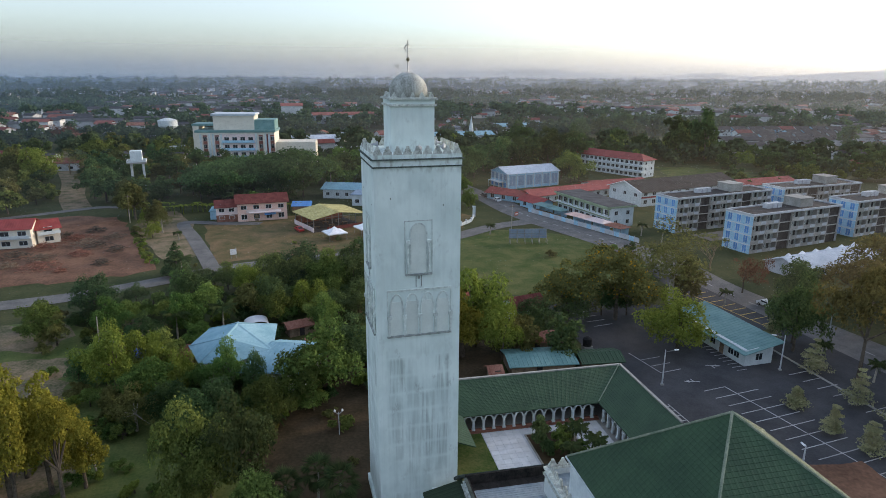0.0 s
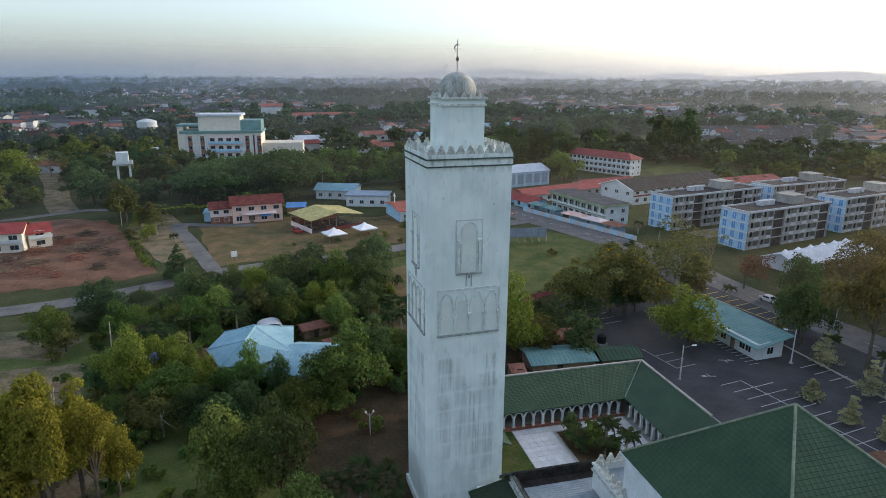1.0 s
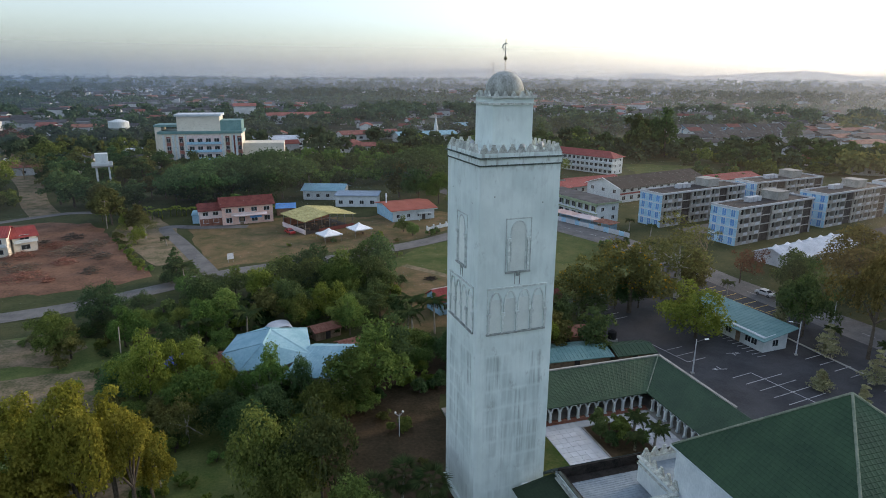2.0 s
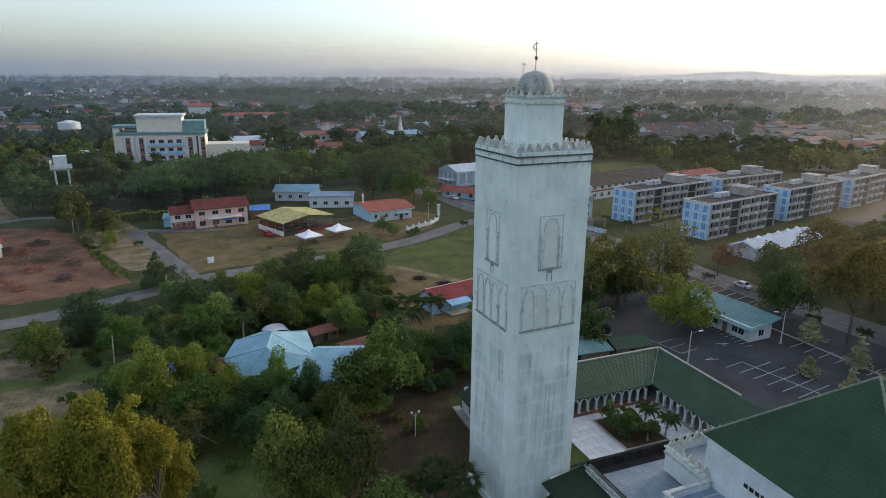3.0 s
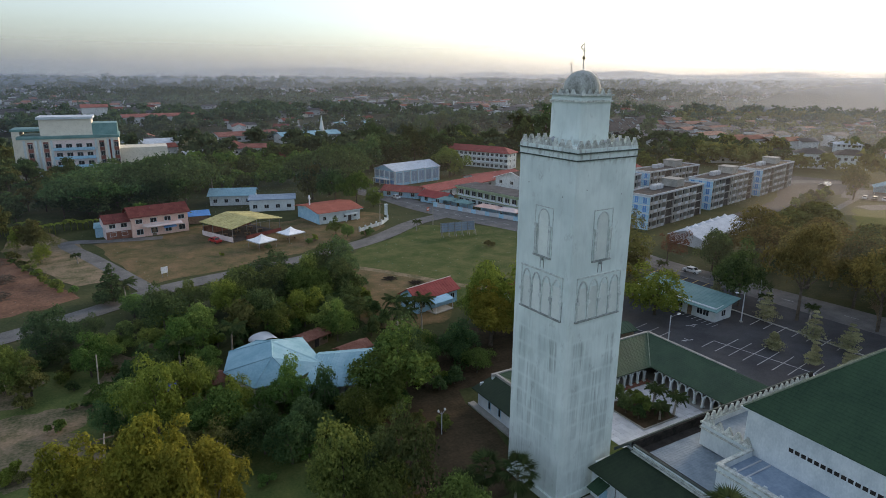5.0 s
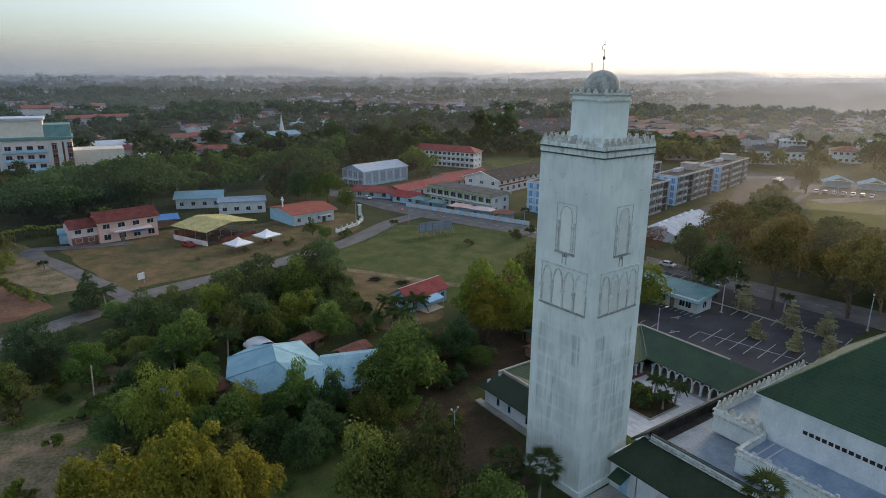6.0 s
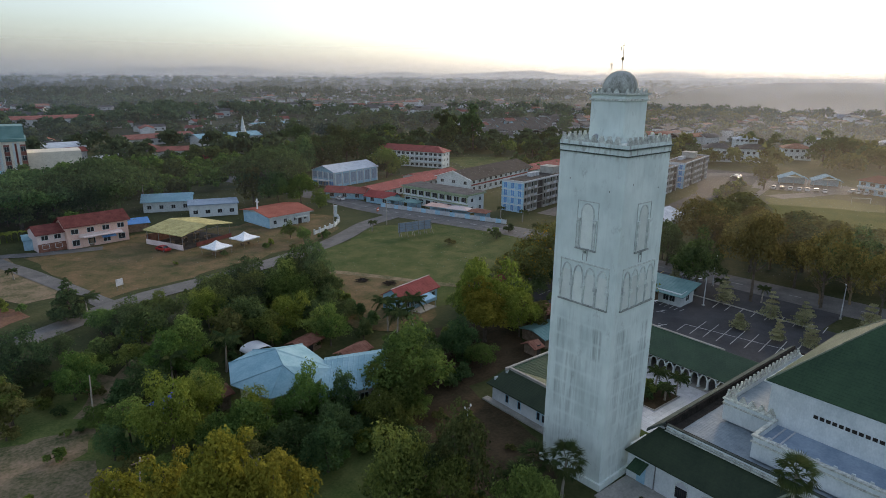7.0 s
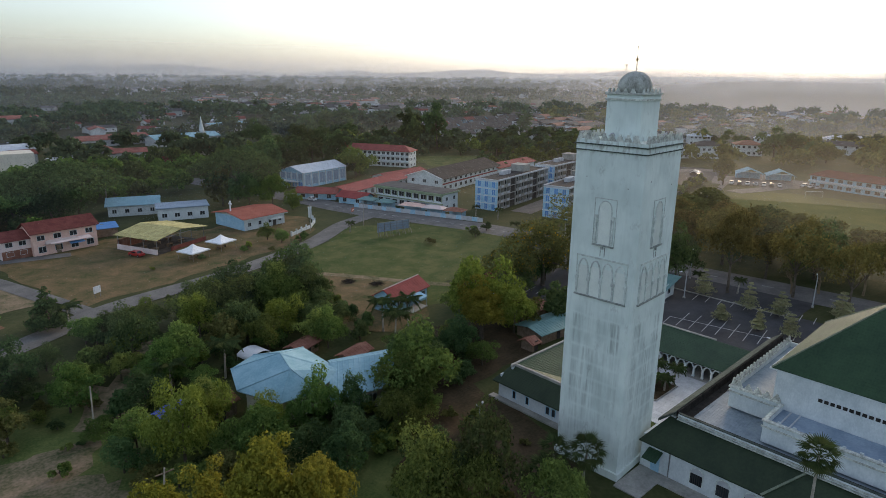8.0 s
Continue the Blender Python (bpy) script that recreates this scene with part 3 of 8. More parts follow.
g, _ = ribbon([(-37, 110), (-31, 118), (-24, 128), (-20, 134)], 3.0, 0.09)
setting("path_scrub", g, M["sand"], "sandy track in the scrub", "path")
g, _ = ribbon([(176, 124), (186, 128), (195, 130.5), (210, 134.5), (227, 139)], 2.6, 0.12)
setting("path_field_corner", g, M["oldroad"], "pale path past the corner of the sports field", "path")
g, _ = ribbon([(112, 160), (170, 172), (240, 176), (268, 150), (246, 120), (210, 128)], 8, 0.09)
setting("road_estate", g, M["oldroad"], "asphalt of the estate road", "road")
setting("parking_lot", Geo().face((44.6, 50, 0.12), (80, 42, 0.12), (77.5, 80, 0.12), (76.5, 106, 0.12), (62, 118, 0.12), (46, 116, 0.12), (44.6, 80, 0.12)), M["asphalt"], "dark asphalt parking lot", "parking")
setting("parking_layby", Geo().face((77.5, 60, 0.13), (90, 60, 0.13), (86, 112, 0.13), (85, 132, 0.13), (80, 136, 0.13), (76.5, 106, 0.13)), M["asphalt"], "dark asphalt lay-by beside the road", "parking")
setting("soil_verge", blob([(52, 40), (64, 40), (65, 57), (54, 58), (48, 54)], 0.16, 0.6, 11, 1.5), M["redsoil"], "bare reddish soil verge by the parking lot", "soil")


def stripe(a, b, w=0.14, z=0.15, m="line", name="parking_line"):
    a, b = Vector(a), Vector(b)
    e = (b - a).normalized()
    e = Vector((-e.y, e.x)) * w / 2
    return setting(name, Geo().slab([(a.x - e.x, a.y - e.y, z), (b.x - e.x, b.y - e.y, z), (b.x + e.x, b.y + e.y, z), (a.x + e.x, a.y + e.y, z)], 0.02), M[m], "white painted line" if m == "line" else "yellow painted line", "line")


ALONG, ACROSS = Vector((0.19, -0.982)), Vector((0.985, 0.15))
o = Vector((60.4, 77.3))
for k in range(13):
    c = o + ALONG * 2.37 * k
    s = -1 if k == 0 else 1
    stripe(c - ACROSS * 4.1, c + ACROSS * (0 if k == 0 else 4.1))
stripe(o, o + ALONG * 2.37 * 12.3)
o = Vector((53.2, 83.5))
for k in range(3):
    c = o + ALONG * 2.5 * k * -1
    stripe(c, c + ACROSS * 4.0)
stripe(o, o - ALONG * 8)
o = Vector((73.0, 78.8))
for k in range(11):
    c = o + ALONG * 2.5 * k
    stripe(c, c + ACROSS * 4.2)
o = Vector((51.0, 103.5))
for k in range(5):
    c = o - ALONG * 2.4 * k
    stripe(c, c + ACROSS * 4.0)
for k in range(9):
    c = Vector((65.6, 91.0)) + Vector((0.02, -1)) * 1.15 * k
    stripe(c, c + Vector((1.9, 0.1)))
for k in range(6):
    c = Vector((47.0, 73.5)) + Vector((0.05, -1)) * 1.3 * k
    stripe(c, c + Vector((1.9, 0.15)))
stripe((47.0, 74.0), (47.3, 66.5))
stripe((48.9, 74.2), (49.2, 66.7))
for k in range(9):
    c = Vector((79.2, 118.5)) + Vector((0.19, -0.98)) * 2.6 * k
    stripe(c, c + Vector((4.4, 0.9)), 0.16, 0.16, "yline", "bay_line")
stripe((79.2, 118.5), (83.9, 94.5), 0.16, 0.16, "yline", "bay_line")
for i in range(0, len(main_line) - 2, 2):
    a, b = main_line[i], main_line[i + 1]
    stripe(a, a + (b - a).normalized() * 2.5, 0.18, 0.13, "line", "road_line")


def arrow(x, y, turn):
    g = Geo()
    for pts in ([(-0.09, 0), (0.09, 0), (0.09, 1.7), (-0.09, 1.7)], [(-0.35, 1.7), (0.35, 1.7), (0, 2.6)], [(0.09, 0.9), (0.9, 1.2), (0.9, 1.4), (0.09, 1.15)]):
        g.slab([(px_, py_, 0.03) for px_, py_ in pts], 0.02)
    ob = setting("painted_arrow", g, M["line"], "white painted direction arrow on asphalt", "marking")
    ob.matrix_basis = pose(x, y, 0.125, 0, 0, turn)


arrow(57.6, 79.5, 75)
arrow(61.8, 84.5, -105)

# kerb and low wall along the lot and the road
for a, b in (((77.5, 60), (77.2, 80)), ((77.2, 80), (76.6, 106)), ((44.7, 52), (44.7, 61))):
    a, b = Vector(a), Vector(b)
    e = (b - a).normalized() * 1.0
    e = Vector((-e.y, e.x)) * 0.15
    setting("kerb", Geo().slab([(a.x - e.x, a.y - e.y, 0.28), (b.x - e.x, b.y - e.y, 0.28), (b.x + e.x, b.y + e.y, 0.28), (a.x + e.x, a.y + e.y, 0.28)], 0.3), M["concrete"], "worn concrete kerb", "kerb")

# far hills on the horizon: broad swells, each an azimuth, a half-width in degrees and a height
def hills(name, r, swells, seed, az0, az1):
    g = Geo()
    n = 260
    for i in range(n + 1):
        deg = az0 + (az1 - az0) * i / n
        a = radians(deg)
        h = sum(hh * math.exp(-((deg - c) / w) ** 2) for c, w, hh in swells)
        h *= 1 + 0.16 * noise.noise((deg * 0.35, seed, 0)) + 0.07 * noise.noise((deg * 1.3, seed, 3)) + 0.03 * noise.noise((deg * 4.0, seed, 5))
        for rr, hh in ((r, -2), (r + 60, h * 0.6), (r + 140, h), (r + 400, -2)):
            g.v.append((rr * math.sin(a), rr * math.cos(a), hh))
    for i in range(n):
        for k in range(3):
            a = i * 4 + k
            g.f.append((a, a + 4, a + 5, a + 1))
    return setting(name, g, M["mountain"], "low hazy hills on the horizon", "hills")


hills("backdrop_hills", 4300, ((-24, 3.5, 48), (-14, 6, 34), (8, 5, 46), (14, 3.5, 50), (19.5, 4, 71), (26, 5, 45), (34, 3.5, 55), (41, 4, 48), (46, 3.5, 57), (53, 5, 51), (58.5, 3, 48), (66, 6, 44), (78, 6, 46)), 3, -34, 100)


# ---------------------------------------------------------------- minaret
def arch(g, u0, u1, z0, zs, zt, d0, d1, w, n=12, horse=0.0):
    """A bar of width w along an arch: straight jambs to zs, then up to zt; between depths d0 and d1. Axes u, z, depth."""
    c, r = (u0 + u1) / 2, (u1 - u0) / 2
    pts = [(u0, z0), (u0, zs)]
    for i in range(n + 1):
        a = math.pi * (1 - i / n)
        pts.append((c + (r + horse * math.sin(a)) * math.cos(a), zs + (zt - zs) * math.sin(a) ** 0.85))
    pts += [(u1, zs), (u1, z0)]
    g.append((pts, w, d0, d1))
    return pts


def face_bars(bars, to_world):
    """Bars and arches in a face's own axes (u along it, z up, depth outwards), as one mesh."""
    g = Geo()
    for bar in bars:
        if len(bar) == 4:
            pts, w, d0, d1 = bar
            pts = [p for i, p in enumerate(pts) if i == 0 or math.dist(p, pts[i - 1]) > 1e-4]
            k = len(g.v)
            for i, (u, z) in enumerate(pts):
                (ua, za), (ub, zb) = pts[max(i - 1, 0)], pts[min(i + 1, len(pts) - 1)]
                L = math.hypot(ub - ua, zb - za)
                nu, nz = -(zb - za) / L * w / 2, (ub - ua) / L * w / 2
                g.v += [to_world(u + nu, z + nz, d0), to_world(u - nu, z - nz, d0), to_world(u - nu, z - nz, d1), to_world(u + nu, z + nz, d1)]
            for i in range(len(pts) - 1):
                for j in range(4):
                    p, q = k + 4 * i + j, k + 4 * i + (j + 1) % 4
                    g.f.append((p, q, q + 4, p + 4))
            e = k + 4 * (len(pts) - 1)
            g.f += [(k, k + 3, k + 2, k + 1), (e, e + 1, e + 2, e + 3)]
            continue
        a, b, c, d, d0, d1 = bar
        g.hexa([to_world(*a, d0), to_world(*b, d0), to_world(*c, d0), to_world(*d, d0)], [to_world(*a, d1), to_world(*b, d1), to_world(*c, d1), to_world(*d, d1)])
    return g


def rect(u0, z0, u1, z1, d0, d1):
    return [(u0, z0), (u1, z0), (u1, z1), (u0, z1), d0, d1]


def merlon(g, cx, cy, z, w, h, t, along_x=True):
    """A stepped, pointed battlement piece."""
    for s, a, b in ((1.0, 0.0, 0.38), (0.66, 0.38, 0.68), (0.34, 0.68, 1.0)):
        hw = w * s / 2
        if along_x:
            g.hexa([(cx - hw, cy - t / 2, z + a * h), (cx + hw, cy - t / 2, z + a * h), (cx + hw, cy + t / 2, z + a * h), (cx - hw, cy + t / 2, z + a * h)],
                   [(cx - hw * 0.8, cy - t / 2, z + b * h), (cx + hw * 0.8, cy - t / 2, z + b * h), (cx + hw * 0.8, cy + t / 2, z + b * h), (cx - hw * 0.8, cy + t / 2, z + b * h)])
        else:
            g.hexa([(cx - t / 2, cy - hw, z + a * h), (cx + t / 2, cy - hw, z + a * h), (cx + t / 2, cy + hw, z + a * h), (cx - t / 2, cy + hw, z + a * h)],
                   [(cx - t / 2, cy - hw * 0.8, z + b * h), (cx + t / 2, cy - hw * 0.8, z + b * h), (cx + t / 2, cy + hw * 0.8, z + b * h), (cx - t / 2, cy + hw * 0.8, z + b * h)])


def minaret():
    CX, CY = 9.85, 61.2
    S = 8.24
    t = thing("minaret", "tall square white minaret, streaked plaster, blind arches, small dome", "minaret", CX, CY, 0, 2.9)
    h = S / 2
    part("shaft", Geo().box(-h, -h, 0, h, h, 38.15), M["lime"], t, "streaked old white plaster")
    part("plinth", Geo().box(-h - 0.25, -h - 0.25, 0, h + 0.25, h + 0.25, 0.9), M["lime"], t)
    for z, d, hh, m, nm in ((38.1, 0.12, 0.12, "lichen", "cornice"), (38.22, 0.05, 0.56, "lime", "frieze"), (38.78, 0.22, 0.12, "lichen", "cornice"), (38.9, 0.06, 0.36, "lime", "parapet")):
        part(nm, Geo().box(-h - d, -h - d, z, h + d, h + d, z + hh), M[m], t)
    # battlements
    n = 9
    for i in range(n):
        u = -h + 0.42 + (S - 0.84) * i / (n - 1)
        for nm, cx, cy, ax in (("s", u, -h + 0.1, True), ("n", u, h - 0.1, True), ("w", -h + 0.1, u, False), ("e", h - 0.1, u, False)):
            if ax or 0 < i < n - 1:
                g = Geo()
                merlon(g, 0, 0, 0, 0.86, 0.78, 0.22, ax)
                part("battlement", g, M["moss"], t, at=pose(cx, cy, 39.24))
    # lantern storey
    k = 2.05
    part("lantern", Geo().box(-k, -k, 39.2, k, k, 43.5), M["lime"], t, "square plastered top storey")
    part("string_course", Geo().box(-k - 0.16, -k - 0.16, 43.42, k + 0.16, k + 0.16, 43.6), M["moss"], t)
    part("frieze", Geo().box(-k - 0.03, -k - 0.03, 43.6, k + 0.03, k + 0.03, 44.02), M["lime"], t)
    part("string_course", Geo().box(-k - 0.24, -k - 0.24, 44.02, k + 0.24, k + 0.24, 44.2), M["moss"], t)
    for i in range(5):
        u = -k + 0.3 + (2 * k - 0.6) * i / 4
        for cx, cy, ax in ((u, -k + 0.05, True), (u, k - 0.05, True), (-k + 0.05, u, False), (k - 0.05, u, False)):
            if ax or 0 < i < 4:
                g = Geo()
                merlon(g, 0, 0, 0, 0.55, 0.46, 0.16, ax)
                part("battlement", g, M["moss"], t, at=pose(cx, cy, 44.2))
    g = Geo()
    path, rad = [], []
    for i in range(13):
        a = math.pi / 2 * i / 12
        path.append((0, 0, 44.2 + (0.5 if i else 0.0) + 1.72 * math.sin(a) if i else 44.2))
        rad.append(1.8 * math.cos(a) + 0.02 if i else 1.8)
    g.tube(path, rad, 40)
    part("dome", g, M["dome"], t, "stained plaster dome", smooth=True)
    part("finial_rod", Geo().bar((0, 0, 46.3), (0, 0, 49.3), 0.045), M["metal"], t)
    b = Geo()
    b.tube([(0, 0, 47.4), (0, 0, 47.46), (0, 0, 47.6), (0, 0, 47.74), (0, 0, 47.8)], [0.02, 0.12, 0.17, 0.12, 0.02], 12)
    part("finial_ball", b, M["brass"], t)
    c = Geo()
    for i in range(18):
        a0, a1 = radians(35 + 290 * i / 18), radians(35 + 290 * (i + 1) / 18)
        w0, w1 = 0.10 * math.sin(math.pi * i / 18) + 0.01, 0.10 * math.sin(math.pi * (i + 1) / 18) + 0.01
        pt = lambda a, r, y: (r * math.cos(a), y, 48.6 + r * math.sin(a))
        c.hexa([pt(a0, 0.34 - w0, -0.03), pt(a1, 0.34 - w1, -0.03), pt(a1, 0.34, -0.03), pt(a0, 0.34, -0.03)], [pt(a0, 0.34 - w0, 0.03), pt(a1, 0.34 - w1, 0.03), pt(a1, 0.34, 0.03), pt(a0, 0.34, 0.03)])
    cr = part("crescent", c, M["metal"], t, "thin metal crescent")
    cr.matrix_basis = pose(0, 0, 0, 0, 0, -30)
    part("lightning_rod", Geo().bar((-0.9, 0.7, 45.5), (-0.9, 0.7, 47.0), 0.03).bar((-1.05, 0.7, 47.0), (-0.75, 0.7, 47.0), 0.03).bar((-1.05, 0.7, 46.95), (-1.05, 0.7, 47.15), 0.05).bar((-0.75, 0.7, 46.95), (-0.75, 0.7, 47.15), 0.05), M["metal"], t)
    # loudspeakers behind the battlements
    for cx, cy, rz in ((0.1, -h + 0.45, 0), (2.6, -2.6, 40), (-3.2, 0.6, 90), (3.2, 1.0, -90)):
        g = Geo()
        g.tube([(0, 0.35, 0), (0, 0.1, 0), (0, -0.1, 0), (0, -0.28, 0)], [0.07, 0.09, 0.18, 0.32], 14)
        s = part("loudspeaker", g, M["greyp"], t, "grey horn loudspeaker", smooth=True)
        s.matrix_basis = pose(cx, cy, 39.75, 0, 0, rz)
        part("stand", Geo().bar((0, 0.2, -0.55), (0, 0.2, 0), 0.04), M["metal"], s)
    # blind arches on each face: u runs along the face, depth outwards
    fs = {
        "south": lambda u, z, d: (u, -h - d, z), "west": lambda u, z, d: (-h - d, -u, z),
        "north": lambda u, z, d: (-u, h + d, z), "east": lambda u, z, d: (h + d, u, z),
    }
    for tw in fs.values():
        bars = []
        bars += [rect(-1.35, 33.05, 1.35, 33.15, 0, 0.05), rect(-1.35, 27.85, -1.27, 33.05, 0, 0.05), rect(1.27, 27.85, 1.35, 33.05, 0, 0.05)]
        part("niche_frame", face_bars(bars, tw), M["relief"], t)
        bars = []
        arch(bars, -0.78, 0.78, 28.0, 31.25, 32.85, 0.0, 0.07, 0.13, 16, 0.16)
        part("niche_arch", face_bars(bars, tw), M["relief"], t)
        shape = arch([], -0.74, 0.74, 28.0, 31.25, 32.8, 0, 0, 0.1, 18, 0.14)
        g = Geo().face(*[tw(u, z, 0.02) for u, z in shape[::-1]])
        part("niche_panel", g, M["blush"], t, "faint blush plaster panel")
        for s in (-1, 1):
            g = face_bars([rect(s * 1.02 - 0.09, 28.0, s * 1.02 + 0.09, 30.95, 0.0, 0.16), rect(s * 1.02 - 0.2, 30.95, s * 1.02 + 0.2, 31.25, 0, 0.24)], tw)
            part("colonnette", g, M["relief"], t)
        part("niche_sill", face_bars([rect(-1.3, 27.78, 1.3, 27.95, 0, 0.2), rect(-0.3, 26.6, -0.22, 27.7, 0, 0.04), rect(0.22, 26.6, 0.3, 27.7, 0, 0.04), rect(-0.1, 27.45, 0.1, 27.7, 0, 0.14)], tw), M["grimeshade"], t)
        part("arcade_frame", face_bars([rect(-3.1, 26.25, 3.25, 26.42, 0, 0.12), rect(-3.1, 21.6, -3.02, 26.25, 0, 0.07), rect(3.17, 21.6, 3.25, 26.25, 0, 0.07)], tw), M["relief"], t)
        for i in range(4):
            u0 = -2.98 + 1.53 * i
            bars = []
            arch(bars, u0 + 0.14, u0 + 1.41, 23.7, 23.9, 25.95, 0, 0.10, 0.14, 14, 0.05)
            part("blind_arch", face_bars(bars, tw), M["relief"], t)
            part("arch_panel", face_bars([rect(u0 + 0.2, 21.75, u0 + 1.35, 25.2, 0, 0.02)], tw), M["blush"], t)
        for i in range(5):
            u = -2.98 + 1.53 * i + (0.02 if i else 0.06)
            part("colonnette", face_bars([rect(u - 0.09, 21.75, u + 0.09, 23.5, 0, 0.15), rect(u - 0.2, 23.5, u + 0.2, 23.85, 0, 0.24)], tw), M["relief"], t)
        part("ledge", face_bars([rect(-3.15, 21.58, 3.25, 21.75, 0, 0.2)], tw), M["grimeshade"], t, "dark grimed stone ledge")
        # small vent slits
        for u, z in ((-2.6, 35.2), (2.4, 34.4)):
            part("vent", face_bars([rect(u - 0.04, z, u + 0.04, z + 0.14, -0.02, 0.012)], tw), M["black"], t)
    return t


minaret()


# ---------------------------------------------------------------- mosque
def coping(g, x0, y0, x1, y1, z, w=0.36, h=0.14):
    """A coping slab along a wall top."""
    if abs(x1 - x0) > abs(y1 - y0):
        g.box(min(x0, x1), y0 - w / 2, z, max(x0, x1), y0 + w / 2, z + h)
    else:
        g.box(x0 - w / 2, min(y0, y1), z, x0 + w / 2, max(y0, y1), z + h)
    return g


def tiled(a, b, rise_at, length, course=0.36, step=0.018, t=0.14, pitch=0.5):
    """Pressed roof tiles in one sheet: stepped courses crossed by low rolls. rise_at(s): the way up the slope from the eave at s."""
    va, vb = Vector(a), Vector(b)
    n = max(2, int(length / course))
    rows = []
    for k in range(n):
        for f, h in ((k / n, step), ((k + 0.96) / n, 0.0)):
            rows.append(lambda s, f=f, h=h: va.lerp(vb, s) + rise_at(s, f) + Vector((0, 0, h)))
    rows.append(lambda s: va.lerp(vb, s) + rise_at(s, 1.0))
    return Geo().ribbed(rows, t, pitch, 0.018, 0.12)


def tiled_quad(p0, p1, p2, p3):
    q0, q1, q2, q3 = [Vector(p) for p in (p0, p1, p2, p3)]
    return tiled(p0, p1, lambda s, f: ((q3 - q0).lerp(q2 - q1, s)) * f, (q3 - q0).length)


def mosque():
    t = thing("mosque", "white mosque with green ribbed roofs round a pale tiled courtyard", "mosque", 0, 0, 0)
    # --- north wing
    part("roof", tiled_quad((38.2, 72.2, 2.75), (18.4, 72.2, 2.75), (13.2, 78.5, 4.75), (43.8, 78.5, 4.75)), M["green"], t, "dark green tiled metal roof")
    part("roof", tiled_quad((37.7, 48, 2.75), (37.7, 72.3, 2.75), (43.8, 78.5, 4.75), (43.8, 48, 4.75)), M["green"], t, "dark green tiled metal roof")
    part("ridge_strip", Geo().bar((37.7, 72.3, 2.8), (43.7, 78.5, 4.85), 0.09), M["ridge"], t)
    part("gutter_wall", coping(coping(Geo(), 12.4, 78.7, 44.0, 78.7, 4.5, 0.34, 0.42), 44.0, 62.3, 44.0, 78.87, 4.5, 0.34, 0.42), M["concrete"], t, "grey-white parapet coping")
    part("gutter_wall", coping(Geo(), 44.0, 48, 44.0, 62.3, 4.35, 0.3, 0.3), M["lichen"], t, "grey weathered parapet")
    part("wall", Geo().box(12.4, 78.4, 0, 44.1, 78.75, 4.5).box(43.75, 48, -1.5, 44.1, 78.4, 4.5), M["white"], t)
    # canopy strip outside the east wall
    part("awning", Geo().roofed([(45.9, 62, 2.9), (45.9, 78.9, 2.9), (44.15, 78.9, 3.4), (44.15, 62, 3.4)], 0.08, 0.8), M["sheet"], t, "grey sheet awning")
    for k in range(5):
        part("awning_post", Geo().bar((45.8, 63 + 3.9 * k, -1.45), (45.8, 63 + 3.9 * k, 2.85), 0.06), M["white"], t)
    # --- arcade round the court
    for i in range(14):
        x = 18.6 + 1.42 * i
        g = Geo().box(-0.15, -0.15, 0.2, 0.15, 0.15, 1.75).box(-0.24, -0.2, 1.75, 0.24, 0.2, 1.95).box(-0.22, -0.22, 0.2, 0.22, 0.22, 0.45)
        part("column", g, M["white"], t, at=pose(x, 72.75, 0))
    for i in range(10):
        y = 71.4 - 1.42 * i
        g = Geo().box(-0.15, -0.15, 0.2, 0.15, 0.15, 1.75).box(-0.2, -0.24, 1.75, 0.2, 0.24, 1.95).box(-0.22, -0.22, 0.2, 0.22, 0.22, 0.45)
        part("column", g, M["white"], t, at=pose(38.2, y, 0))
    for i in range(13):
        bars = []
        arch(bars, -0.5, 0.5, 1.7, 1.75, 2.35, -0.1, 0.1, 0.16, 10)
        part("arch", face_bars(bars, lambda u, z, d: (u, d, z)), M["white"], t, at=pose(19.31 + 1.42 * i, 72.75, 0))
    for i in range(9):
        bars = []
        arch(bars, -0.5, 0.5, 1.7, 1.75, 2.35, -0.1, 0.1, 0.16, 10)
        part("arch", face_bars(bars, lambda u, z, d: (d, u, z)), M["white"], t, at=pose(38.2, 70.69 - 1.42 * i, 0))
    part("lintel", Geo().box(14, 72.6, 2.4, 38.4, 72.9, 2.62).box(38.05, 50, 2.4, 38.35, 72.6, 2.62), M["white"], t)
    # --- west annex: roof falls to the west
    part("roof", tiled_quad((10.2, 80.4, 2.6), (10.2, 65.3, 2.6), (12.95, 65.3, 4.55), (12.95, 79.0, 4.55)), M["dgreen"], t, "dark green sheet roof")
    part("gutter_wall", Geo().box(12.95, 65.3, 4.3, 13.3, 78.5, 4.92), M["concrete"], t)
    part("roof", tiled_quad((18.4, 65.2, 2.75), (18.4, 72.3, 2.75), (13.3, 78.3, 4.72), (13.3, 65.3, 4.72)), M["green"], t)
    part("wall", Geo().box(10.75, 65.3, 0, 11.0, 79.6, 2.9).box(11.0, 79.35, 0, 13.0, 79.6, 3.6), M["white"], t)
    part("plinth", Geo().box(9.7, 65.3, 0, 10.75, 80.6, 0.25), M["concrete"], t)
    for y, w in ((76.6, 0.5), (74.2, 0.5), (70.6, 0.55), (69.6, 0.55), (67.0, 0.5)):
        win = part("window", Geo().box(10.69, y - w / 2, 0.9, 10.74, y + w / 2, 2.0), M["glass"], t)
        part("frame", Geo().box(10.66, y - w / 2 - 0.08, 0.82, 10.74, y - w / 2, 2.08).box(10.66, y + w / 2, 0.82, 10.74, y + w / 2 + 0.08, 2.08).box(10.66, y - w / 2, 2.0, 10.74, y + w / 2, 2.08), M["ltblue"], win)
